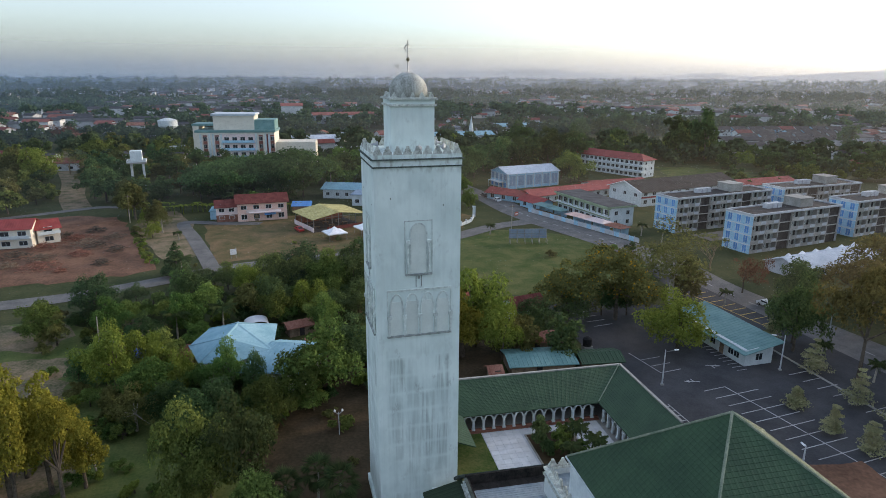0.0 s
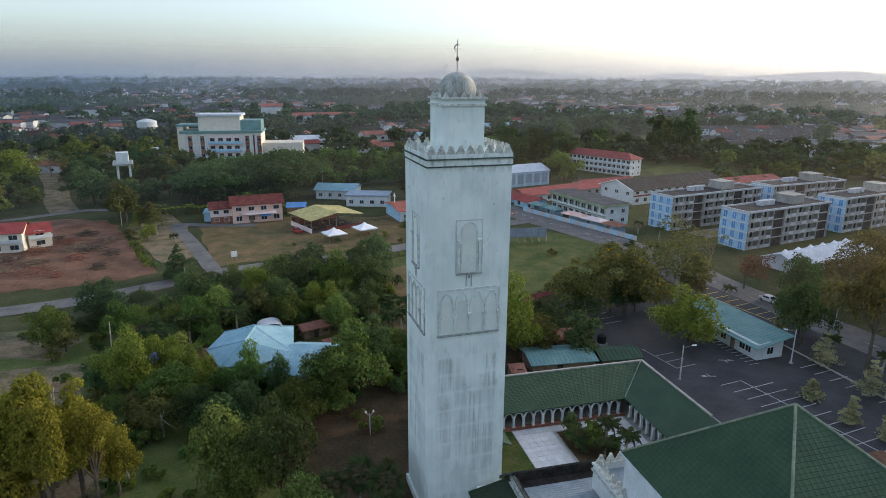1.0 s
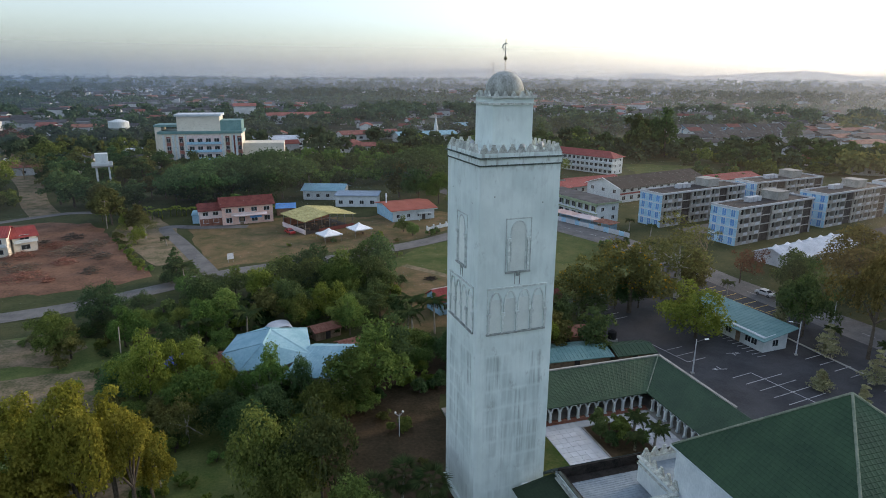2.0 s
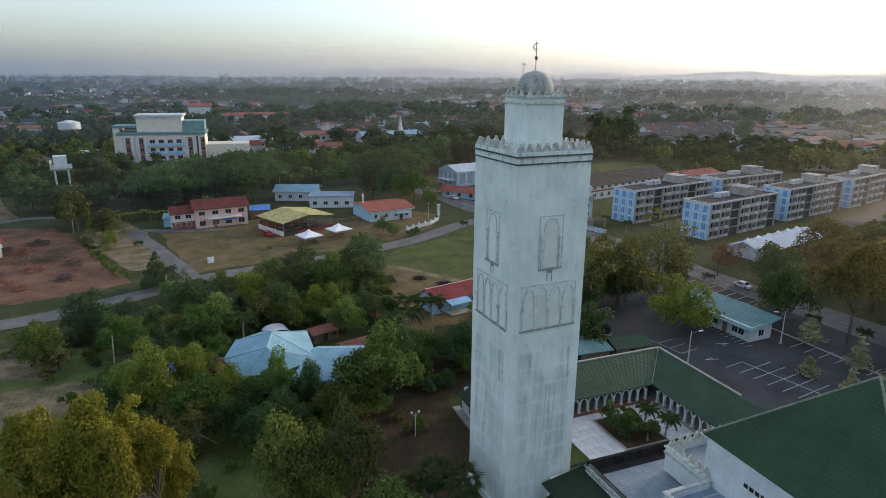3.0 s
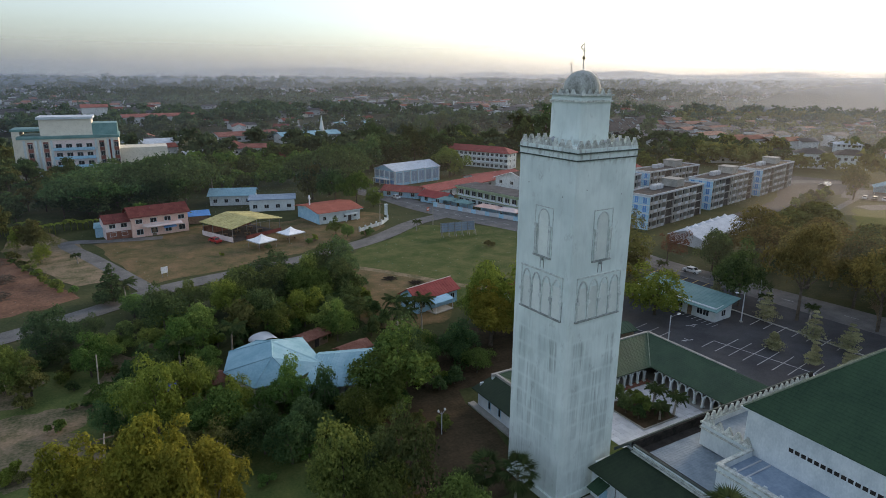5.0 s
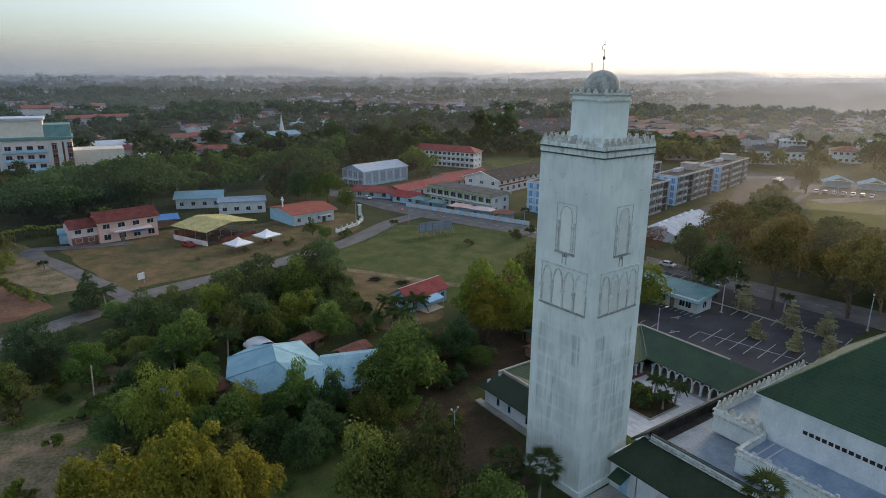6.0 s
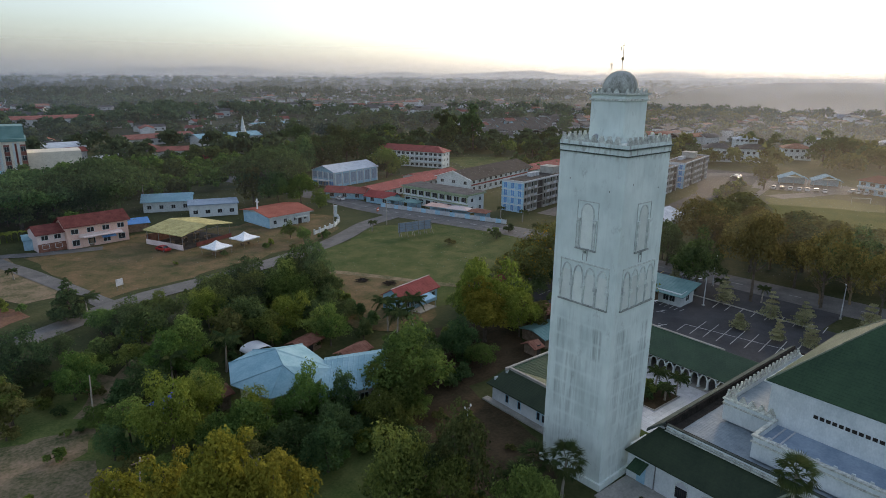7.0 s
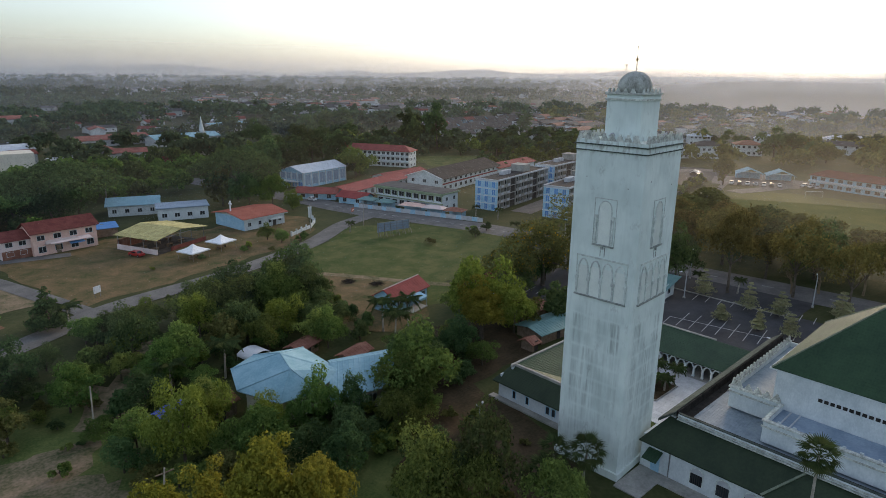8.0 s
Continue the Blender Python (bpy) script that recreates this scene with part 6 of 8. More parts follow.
for a, b in ((R1, R2), (R2, E3), (R2, E2), (R1, E4), (R1, E5), (R1, E1), (R2, E7)):
    part("ridge_cap", Geo().bar((a[0], a[1], a[2] + 0.03), (b[0], b[1], b[2] + 0.03), 0.1, 6), M["blueroof"], t)
part("roof", Geo().roofed([(-12, 89.6, 3.6), (-2.6, 87.2, 3.6), (2.0, 93.6, 5.0), (-7.2, 96.8, 5.0)], 0.1, 0.8), M["blueroof"], t)
part("roof", Geo().roofed([(3.4, 96.2, 4.2), (-6.0, 99.2, 4.2), (-7.2, 96.8, 5.02), (2.0, 93.6, 5.02)], 0.1, 0.8), M["blueroof"], t)
part("wall", Geo().hexa([(-18.9, 99.8, 0), (-17, 94.2, 0), (-8, 94.5, 0), (-8, 104, 0)], [(-18.9, 99.8, 4.0), (-17, 94.2, 4.0), (-8, 94.5, 4.0), (-8, 104, 4.0)]).hexa([(-10.5, 91, 0), (-3, 89, 0), (1.4, 94.5, 0), (-6.5, 97, 0)], [(-10.5, 91, 3.7), (-3, 89, 3.7), (1.4, 94.5, 3.9), (-6.5, 97, 3.9)]), M["cream"], t)
for x, y, turn in ((-18.2, 97.2, 198), (-17.6, 95.6, 198), (-14, 94.1, -90), (-7, 89.95, -104), (-5, 89.45, -104)):
    window(t, "framed", x, y, 1.0, 1.2, 1.2, turn)
for x, y, turn, w, d, h, m, lb in ((-5.0, 109.0, 20, 5.5, 3.4, 1.9, "rustroof", "rusty"), (-1.5, 99.6, 15, 5.5, 3.2, 2.6, "rustroof", "rusty"), (-24.6, 99.6, 10, 5, 4, 2.4, "rustroof", "dull red"), (29.6, 86.4, -4, 11, 6.5, 2.0, "tealroof", "grey-green"), (41.2, 85.2, -4, 7, 5, 2.1, "green", "green"), (26.0, 85.5, 0, 2.2, 3, 1.6, "rustroof", "rusty"), (33.0, 95.0, -10, 9, 5, 2.2, "rustroof", "rusty")):
    t = thing("shed", "small shed with a " + lb + " sheet roof", "shed", x, y, 0, turn, "sheds")
    part("wall", Geo().box(0.3, 0.3, 0, w - 0.3, d - 0.3, h), M["wood"], t)
    part("roof", gable(0, 0, w, d, h, 0.7, "x", 0.2, step=0.7), M[m], t)
    part("door", Geo().box(w * 0.4, 0.24, 0, w * 0.4 + 0.9, 0.3, 1.9), M["dgrey"], t)
t = thing("tarpaulin_tent", "blue tarpaulin stretched over poles", "tarpaulin", -29.0, 102.5, 0, 25)
part("sheet", gable(0, 0, 4.5, 3.6, 1.4, 1.0, "x", 0.1, 0.04, 5), M["tarp"], t, "blue tarpaulin")
for x in (0.1, 4.4):
    part("pole", Geo().bar((x, 1.8, 0), (x, 1.8, 2.35), 0.04), M["wood"], t)
t = thing("canopy_shelter", "white arched carport behind the bungalow", "carport", -12.6, 111.5, 0, 10)
g = Geo()
arc = [(2.1 - 2.1 * math.cos(math.pi * i / 12), 1.7 + 0.9 * math.sin(math.pi * i / 12)) for i in range(13)]
for s in (0, 0.05):
    for y in (0, 3.4):
        g.v += [(x, y, z - s) for x, z in arc]
for k in range(12):
    g.f += [(k, k + 1, k + 14, k + 13), (k + 26, k + 39, k + 40, k + 27), (k, k + 26, k + 27, k + 1), (k + 13, k + 14, k + 40, k + 39)]
part("roof", g, M["fabric"], t)
for x in (0.05, 4.15):
    for y in (0.1, 3.3):
        part("post", Geo().bar((x, y, 0), (x, y, 1.7), 0.05), M["metal"], t)
t = thing("water_tank", "dark plastic water tank on a stand", "water tank", 45.2, 94.0, 0)
part("stand", Geo().box(-0.8, -0.8, 0, 0.8, 0.8, 1.0), M["concrete"], t)
part("tank", Geo().tube([(0, 0, 1.0), (0, 0, 2.3), (0, 0, 2.6)], [0.8, 0.8, 0.35], 18), M["rubber"], t)

# house at the clearing
for x, y, turn, w, d, h in ((-87.5, 184.5, 3, 12.5, 8, 5.6), (-74.6, 188.0, 30, 5.5, 5.5, 4.6)):
    t = thing("villa", "cream two-storey house with a red roof at the clearing", "house", x, y, 0, turn)
    part("wall", gable_wall(0, 0, w, d, h, 1.8), M["cream"], t)
    part("roof", gable(0, 0, w, d, h, 1.8, "x", 0.6, step=0.6), M["redroof"], t, "red roof")
    row(t, "front", (w, d), max(1, int(w / 4)), 0.8, 2.0, 1.2)
    row(t, "front", (w, d), max(1, int(w / 4)), 3.5, 2.0, 1.2)
    part("balcony", Geo().box(0, -1.2, 2.8, w, 0, 3.0).box(0, -1.2, 3.0, w, -1.1, 3.7), M["white"], t)

# water towers
t = thing("water_tower", "square white water tower on concrete legs", "water tower", -69.2, 277.4, 0, 10)
for sx in (-1, 1):
    for sy in (-1, 1):
        part("leg", Geo().box(sx * 2.2 - 0.3, sy * 2.2 - 0.3, 0, sx * 2.2 + 0.3, sy * 2.2 + 0.3, 11), M["white"], t)
part("platform", Geo().box(-3.6, -3.6, 10.6, 3.6, 3.6, 11.2), M["concrete"], t)
part("railing", Geo().box(-3.6, -3.6, 11.2, 3.6, -3.5, 12.0).box(-3.6, 3.5, 11.2, 3.6, 3.6, 12.0).box(-3.6, -3.5, 11.2, -3.5, 3.5, 12.0).box(3.5, -3.5, 11.2, 3.6, 3.5, 12.0), M["white"], t)
part("tank", Geo().box(-2.2, -2.2, 11.2, 2.2, 2.2, 15.6), M["white"], t)
t = thing("round_water_tank", "round white water tank with a shallow dome", "water tank", -97, 480, 0)
part("column", Geo().tube([(0, 0, 0), (0, 0, 8)], [3, 3], 24), M["white"], t)
part("bowl", Geo().tube([(0, 0, 8), (0, 0, 10), (0, 0, 14), (0, 0, 15.5)], [3.5, 6.5, 6.5, 1.5], 32), M["white"], t)

# chapel spire and long roofs farther off
t = thing("white_spire", "slender white church spire", "spire", 104.0, 403.0, 0)
part("base", Geo().box(-3, -3, 0, 3, 3, 7), M["white"], t)
part("spire", Geo().tube([(0, 0, 7), (0, 0, 20)], [2.2, 0.1], 8), M["white"], t)
for x, y, turn, w, d, h, m in ((86, 430, 8, 44, 14, 5, "blueroof"), (50, 452, 12, 44, 14, 4.5, "farred"), (150, 500, 8, 60, 16, 5, "blueroof"), (-10, 420, 5, 30, 14, 5, "paleroof"), (5, 620, 5, 60, 20, 8, "farred"), (-25, 640, 0, 20, 16, 16, "farred"), (-120, 640, 0, 60, 20, 6, "greyroof")):
    t = thing("long_hall", "long low hall with a metal roof amid trees", "hall", x, y, 0, turn, "far halls")
    part("wall", gable_wall(0, 0, w, d, h, 2.2), M["farwhite"], t)
    part("roof", gable(0, 0, w, d, h, 2.2, "x", 0.8, step=3), M[m], t)
    row(t, "front", (w, d), 8, 1.2, 2.4, 1.6, kind="bare")

# buildings round the sports field
t = thing("terrace_block", "long two-storey white block with a dull red roof", "school", 250.5, 111.5, 0, -103)
part("wall", Geo().box(0, 0, 0, 60, 9, 5.4), M["ltblue"], t)
part("roof", hip(0, 0, 60, 9, 5.4, 2.4, 0.9), M["maroon"], t)
part("gallery", Geo().box(0, -1.2, 2.5, 60, 0, 3.3), M["white"], t)
row(t, "front", (60, 9), 16, 0.7, 2.0, 1.3)
row(t, "front", (60, 9), 16, 3.5, 2.0, 1.3)
for x, y, turn, w, d, h, m in ((291, 203, -52, 15, 10, 7.6, "greyroof"), (303.5, 189, -50, 15, 10, 7.6, "greyroof"), (337, 180, -58, 15, 12, 6.6, "rustroof"), (372, 226, -52, 14, 10, 6, "paleroof"), (390, 190, -75, 26, 11, 6.5, "paleroof"), (385, 150, -75, 30, 11, 6, "greyroof"), (430, 160, -75, 30, 12, 6, "paleroof")):
    t = thing("house", "white two-storey house with a hipped roof", "house", x, y, 0, turn, "houses past the field")
    part("wall", Geo().box(0, 0, 0, w, d, h), M["white"], t)
    part("roof", hip(0, 0, w, d, h, 2.4, 0.8), M[m], t)
    row(t, "front", (w, d), 5, 1.0, 1.4, 1.3)
    row(t, "front", (w, d), 5, 4.6, 1.4, 1.3)
for x, y in ((244.5, 141), (249.5, 129)):
    t = thing("carport", "small carport with a pale blue roof", "carport", x, y, 0, -60, "carports")
    part("roof", gable(0, 0, 11, 8, 2.9, 2.2, "y", 0.5, step=0.9), M["blueroof"], t)
    part("wall", Geo().box(0.3, 5.6, 0, 10.7, 7.8, 2.8), M["ltblue"], t)
    for px_, py_ in ((0.2, 0.2), (5.5, 0.2), (10.8, 0.2)):
        part("post", Geo().bar((px_, py_, 0), (px_, py_, 2.9), 0.08), M["white"], t)
setting("parking_estate", blob([(224, 144), (231, 128), (240, 112), (262, 112), (264, 136), (246, 152)], 0.08, 1.0, 35, 2), M["oldroad"], "worn asphalt yard past the sports field", "parking")
for i, (paint, word) in enumerate((("carwhite", "white"), ("carwhite", "white"), ("greyp", "silver"))):
    car(247.5 - 0.6 * i, 112.5 - 3.1 * i, -10, paint, "small %s car beside the terrace block" % word)


def terrace_house(roofm, wallm):
    t = thing("terrace_house", "white two-storey terrace house with a dark gabled roof", "house", 0, 0, -200, 0, "terrace houses")
    part("wall", gable_wall(0, 0, 11, 9, 5.2, 2.0), M[wallm], t)
    part("roof", gable(0, 0, 11, 9, 5.2, 2.0, "x", 0.7, step=1.8), M[roofm], t, "dark tiled roof")
    part("porch_wall", gable_wall(1.0, -4.0, 6.0, -0.02, 2.9, 1.3, "y"), M[wallm], t)
    part("porch_roof", gable(1.0, -4.0, 6.0, -0.02, 2.9, 1.3, "y", 0.5, step=1.2), M[roofm], t)
    row(t, "front", (11, 9), 3, 3.2, 1.6, 1.2)
    for u in (1.8, 4.0):
        window(t, "framed", u + 0.6, -4.0, 0.9, 1.1, 1.2, -90)
    return t


terrace = [terrace_house(*k) for k in (("dgrey", "white"), ("maroon", "white"), ("dgrey", "ltblue"))]
rs = random.Random(19)
used = set()
for x0, y0, slope, n in ((268, 366, -0.05, 12), (284, 390, -0.08, 11), (300, 418, -0.1, 10), (318, 448, -0.12, 9)):
    for i in range(n):
        if rs.random() < 0.18:
            continue
        k = rs.choice((0, 0, 0, 1, 2))
        x = x0 + 13.2 * i
        at = pose(x, y0 + slope * (x - x0) + rs.uniform(-1, 1), 0, 0, 0, -4 + rs.uniform(-2, 2))
        if k in used:
            copy_thing(terrace[k], at)
        else:
            used.add(k)
            terrace[k].matrix_basis = at
t = thing("football_goal", "white metal football goal on the sports field", "football goal", 223.3, 101.2, 0, -41)
for x in (-3.65, 3.65):
    part("post", Geo().bar((x, 0, 0), (x, 0, 2.44), 0.08), M["fabric"], t)
part("crossbar", Geo().bar((-3.65, 0, 2.44), (3.65, 0, 2.44), 0.08), M["fabric"], t)
for x, y, h, lean in ((-36.1, 108.1, 7, 0.3), (-36.8, 82, 8.5, 0.9), (-26, 72, 6.5, -0.8), (-57, 212, 9, 0.2), (-62, 232, 9, 0), (60, 180, 8, 0), (44, 185, 8, 0.1)):
    t = thing("utility_pole", "grey wooden utility pole", "pole", x, y, 0, 0, "utility poles")
    part("pole", Geo().tube([(0, 0, 0), (lean, 0, h)], [0.12, 0.08], 8), M["palebark"], t)
    if h > 7.5:
        part("crossarm", Geo().box(lean - 0.9, -0.05, h - 0.6, lean + 0.9, 0.05, h - 0.48), M["wood"], t)
for x, y, r in ((28.5, 131.9, 1.4), (24.5, 137.5, 1.2), (-60, 160, 1.2), (-62, 186, 4.5), (-56, 192, 3.5), (-68, 172, 4), (-60, 175, 3), (-52, 178, 2.5), (-70, 196, 3.5), (-74, 166, 3), (-64, 202, 3), (-76, 176, 4.5), (-66, 164, 5), (-72, 184, 4), (-58, 183, 4), (-52, 165, 2.2), (-66, 192, 5), (-82, 172, 4)):
    t = thing("brush_pile", "heap of dead brush and cut branches on bare ground", "brush pile", x, y, 0)
    g = Geo()
    rr = random.Random(int(x * 7))
    for k in range(int(50 + 30 * r)):
        a = rr.uniform(0, 6.28)
        q = rr.uniform(0, r)
        b = rr.uniform(0, 6.28)
        z = rr.uniform(0.05, (0.6 if x > 0 else 1.5) * (1.2 - q / r))
        g.bar((q * math.cos(a), q * math.sin(a), z), (q * math.cos(a) + math.cos(b), q * math.sin(a) + math.sin(b), z + rr.uniform(-0.03, 0.25)), 0.05, 4)
    part("brushwood", g, M["black" if x > 0 else ("rustroof", "bark", "wood")[int(-x) % 3]], t)


# ---------------------------------------------------------------- trees
def leaf_cloud(centres, radii, count, leaf, seed, flat=1.0, cull=0.75):
    """Leaf sprays scattered on the skins of the clumps; returns numpy vertices, three to a spray."""
    rs = np.random.RandomState(seed)
    centres, radii = np.asarray(centres, float), np.asarray(radii, float)
    w = radii ** 2
    idx = rs.choice(len(centres), size=count, p=w / w.sum())
    d = rs.normal(size=(count, 3))
    d /= np.linalg.norm(d, axis=1)[:, None]
    d[:, 2] = np.where(d[:, 2] < -0.35, -d[:, 2] * 0.6, d[:, 2])
    p = centres[idx] + d * (radii[idx] * np.where(rs.uniform(size=count) < 0.8, rs.uniform(0.72, 1.05, count), rs.uniform(1.0, 1.38, count)))[:, None] * np.array([1, 1, flat])
    keep = np.ones(count, bool)
    for c, r in zip(centres, radii):
        q = (p - c) / np.array([1, 1, flat])
        keep &= (np.linalg.norm(q, axis=1) > r * cull * 0.92)
    p, d = p[keep], d[keep]
    n = len(p)
    nrm = d + rs.normal(scale=0.65, size=(n, 3))
    nrm[:, 2] += 0.35
    nrm /= np.linalg.norm(nrm, axis=1)[:, None]
    t = np.cross(nrm, rs.normal(size=(n, 3)))
    t /= np.linalg.norm(t, axis=1)[:, None] + 1e-9
    b = np.cross(nrm, t)
    s = leaf * rs.uniform(0.55, 1.35, n)[:, None]
    tri = np.stack([p - t * s * 0.5 - b * s * 0.45, p - t * s * 0.4 + b * s * 0.45 - nrm * s * 0.1, p + t * s * 0.6 - nrm * s * 0.16], 1)
    return tri.reshape(-1, 3)


def sprays_mesh(name, v, material):
    me = bpy.data.meshes.new(name)
    n = len(v) // 3
    me.vertices.add(3 * n)
    me.vertices.foreach_set("co", np.ascontiguousarray(v, dtype=np.float32).ravel())
    me.loops.add(3 * n)
    me.loops.foreach_set("vertex_index", np.arange(3 * n, dtype=np.int32))
    me.polygons.add(n)
    me.polygons.foreach_set("loop_start", np.arange(0, 3 * n, 3, dtype=np.int32))
    me.materials.append(material)
    me.update(calc_edges=True)
    return me


def clumps(seed, R, H, n, shape="round"):
    """Clump centres for a crown of radius R and height H over its foot."""
    rs = np.random.RandomState(seed)
    c, r = [], []
    lobes = rs.normal(size=(11, 3))
    lobes[:, 2] = np.abs(lobes[:, 2]) * 1.1 - 0.55
    lobes *= (rs.uniform(0.6, 1.05, 11) / np.linalg.norm(lobes, axis=1))[:, None]
    lobes[0] = (0.1, 0.0, 0.95)
    for i in range(n):
        if shape == "umbrella":
            a, q = rs.uniform(0, 6.283), R * math.sqrt(rs.uniform(0, 1))
            c.append((q * math.cos(a), q * math.sin(a), H * (0.78 - 0.28 * (q / R) ** 2) + rs.uniform(-0.06, 0.06) * H))
            r.append(R * rs.uniform(0.16, 0.27))
        elif shape == "cone":
            s = rs.uniform(0, 1) ** 1.3
            a, q = rs.uniform(0, 6.283), R * (1 - s) * rs.uniform(0.4, 1.0)
            c.append((q * math.cos(a), q * math.sin(a), H * (0.12 + 0.8 * s)))
            r.append(R * rs.uniform(0.25, 0.4) * (1.1 - 0.75 * s))
        else:
            k = i % len(lobes)
            e = lobes[k] * rs.uniform(0.45, 1.0) + rs.normal(scale=0.17, size=3)
            c.append((e[0] * R * 0.9, e[1] * R * 0.9, H * 0.66 + e[2] * H * 0.26) if shape == "high" else (e[0] * R * 0.9, e[1] * R * 0.9, H * 0.46 + e[2] * H * 0.42))
            r.append(R * rs.uniform(0.15, 0.34))
    return c, r


def trunk_geo(seed, R, H, cs, stems=1, thick=0.045):
    g = Geo()
    rs = random.Random(seed)
    for k in range(stems):
        ox, oy = (rs.uniform(-0.3, 0.3), rs.uniform(-0.3, 0.3)) if stems > 1 else (0, 0)
        fork = (ox * 2 + rs.uniform(-0.2, 0.2), oy * 2 + rs.uniform(-0.2, 0.2), H * 0.36)
        r0 = max(0.1, H * thick * 0.5)
        g.tube([(ox, oy, -0.1), (ox * 1.3, oy * 1.3, H * 0.16), fork], [r0 * 1.25, r0, r0 * 0.8], 8)
        for c in rs.sample(list(cs), min(6, len(cs))):
            mid = tuple(fork[i] * 0.5 + c[i] * 0.5 + rs.uniform(-0.15, 0.15) for i in range(3))
            g.tube([fork, mid, tuple(c)], [r0 * 0.6, r0 * 0.4, r0 * 0.12], 6)
    return g


tree_kinds = {}


def tree_kind(key, seed, R, H, n, leaves, leaf, leafmat, shape="round", flat=1.0, bark="bark", extra=None):
    c, r = clumps(seed, R, H, n, shape)
    v = leaf_cloud(c, r, leaves, leaf, seed, flat)
    cm = sprays_mesh("crown", v, M[leafmat])
    tm = trunk_geo(seed, R, H, c).mesh("trunk", M[bark])
    ex = None
    if extra:
        em, share = extra
        ex = sprays_mesh("blossom", leaf_cloud(c, [q * 1.04 for q in r], int(leaves * share), leaf * 0.8, seed + 50, flat), M[em])
    tree_kinds[key] = (tm, cm, ex, R, H)


def plant(key, x, y, R=None, H=None, label="", category="tree", group="trees", name="tree", turn=None, z=0.0):
    tm, cm, ex, R0, H0 = tree_kinds[key]
    t = thing(name, label, category, x, y, z, 0, group)
    s = (R or R0) / R0, (H or H0) / H0
    t.matrix_basis = Matrix.LocRotScale((x, y, z), Euler((0, 0, radians(turn if turn is not None else (x * 37 + y * 53) % 360))), (s[0], s[0], s[1]))
    part("trunk", tm, None, t)
    part("crown", cm, None, t)
    if ex:
        part("blossom", ex, None, t, "golden blossom")
    return t


for i in range(4):
    tree_kind("near%d" % i, 11 + i, 4.5, 8.0, 56, 12500, 0.29, "leaf")
    tree_kind("dark%d" % i, 31 + i, 4.5, 8.0, 56, 12500, 0.28, "leafdk")
    tree_kind("mid%d" % i, 71 + i, 5.5, 11.0, 36, 4400, 0.62, "leafdk")
    tree_kind("olive%d" % i, 91 + i, 5.5, 11.0, 36, 4400, 0.6, "leafol")
for i in range(2):
    tree_kind("yellow%d" % i, 51 + i, 3.6, 13.0, 96, 21000, 0.27, "leafyl", "round" if i == 0 else "high")
    tree_kind("amber%d" % i, 101 + i, 5.5, 11.0, 60, 10500, 0.34, "leafam", "high")
    tree_kind("bright%d" % i, 61 + i, 4.5, 8.0, 56, 12500, 0.27, "leafbr")
tree_kind("gold", 81, 7.0, 15.0, 52, 13000, 0.42, "leafol", extra=("leafgold", 0.07))
tree_kind("rain", 82, 15.0, 17.0, 90, 15000, 0.68, "leafdk", "umbrella", 0.6)
tree_kind("cone", 83, 2.4, 8.0, 34, 5000, 0.32, "leafdk", "cone")
tree_kind("rust", 84, 6.0, 9.0, 40, 6000, 0.28, "leafrust")
tree_kind("thin", 85, 5.5, 14.0, 34, 4400, 0.3, "leafol", bark="palebark")
tree_kind("bush0", 86, 1.6, 1.9, 14, 1500, 0.26, "leaf")
tree_kind("bush1", 87, 1.6, 1.9, 14, 1500, 0.26, "leafdk")
tree_kind("bush3", 89, 1.6, 1.9, 14, 1400, 0.26, "leafbr")
tree_kind("bush2", 88, 1.6, 1.9, 14, 1200, 0.26, "leafol")


def bare_kind(key, seed, H):
    """A leafless tree: forking limbs down to thin twigs."""
    g, rs = Geo(), random.Random(seed)

    def limb(p, d, L, r, k):
        q = p + d * L
        mid = p.lerp(q, 0.5) + Vector((rs.uniform(-1, 1), rs.uniform(-1, 1), 0)) * L * 0.07
        g.tube([tuple(p), tuple(mid), tuple(q)], [r, r * 0.85, r * 0.7], 6 if k < 2 else 3, k == 0)
        if k < 5:
            for _ in range(3 if k < 4 else 2):
                e = (d + Vector((rs.uniform(-1, 1), rs.uniform(-1, 1), rs.uniform(-0.25, 0.6))) * 0.75).normalized()
                limb(p.lerp(q, rs.uniform(0.55, 1.0)), e, L * rs.uniform(0.6, 0.85), r * 0.55, k + 1)

    limb(Vector((0, 0, -0.1)), Vector((0, 0, 1)), H * 0.27, H * 0.022, 0)
    v = leaf_cloud([tuple(Vector((rs.uniform(-1, 1), rs.uniform(-1, 1), 0)) * H * 0.22 + Vector((0, 0, H * rs.uniform(0.5, 0.9)))) for _ in range(26)], [H * 0.08] * 26, 700, 0.3, seed, 1.0, 0.1)
    tree_kinds[key] = (g.mesh("trunk", M["twig"]), sprays_mesh("crown", v, M["leafol"]), None, H * 0.42, H)


bare_kind("bare0", 5, 11.0)
bare_kind("bare1", 6, 11.0)
LAB = {"bare": "half-bare tree with pale brown twigs and few leaves", "near": "leafy green tree with a dense uneven crown", "dark": "dark green tree with a dense rounded crown", "mid": "dark green tree in the middle distance", "olive": "olive-green tree with a ragged crown",
       "yellow": "yellow-green tree with bright new leaves", "bright": "bright green tree with a dense crown", "amber": "olive-brown tree with thin dry foliage", "gold": "tall olive tree with golden blossom", "rain": "wide umbrella-shaped rain tree with a dark crown",
       "cone": "slim dark conical tree", "rust": "rust-brown tree with thin dry foliage", "thin": "thin-leaved tall tree with pale bare branches", "bush": "low green bush in the rough grass"}


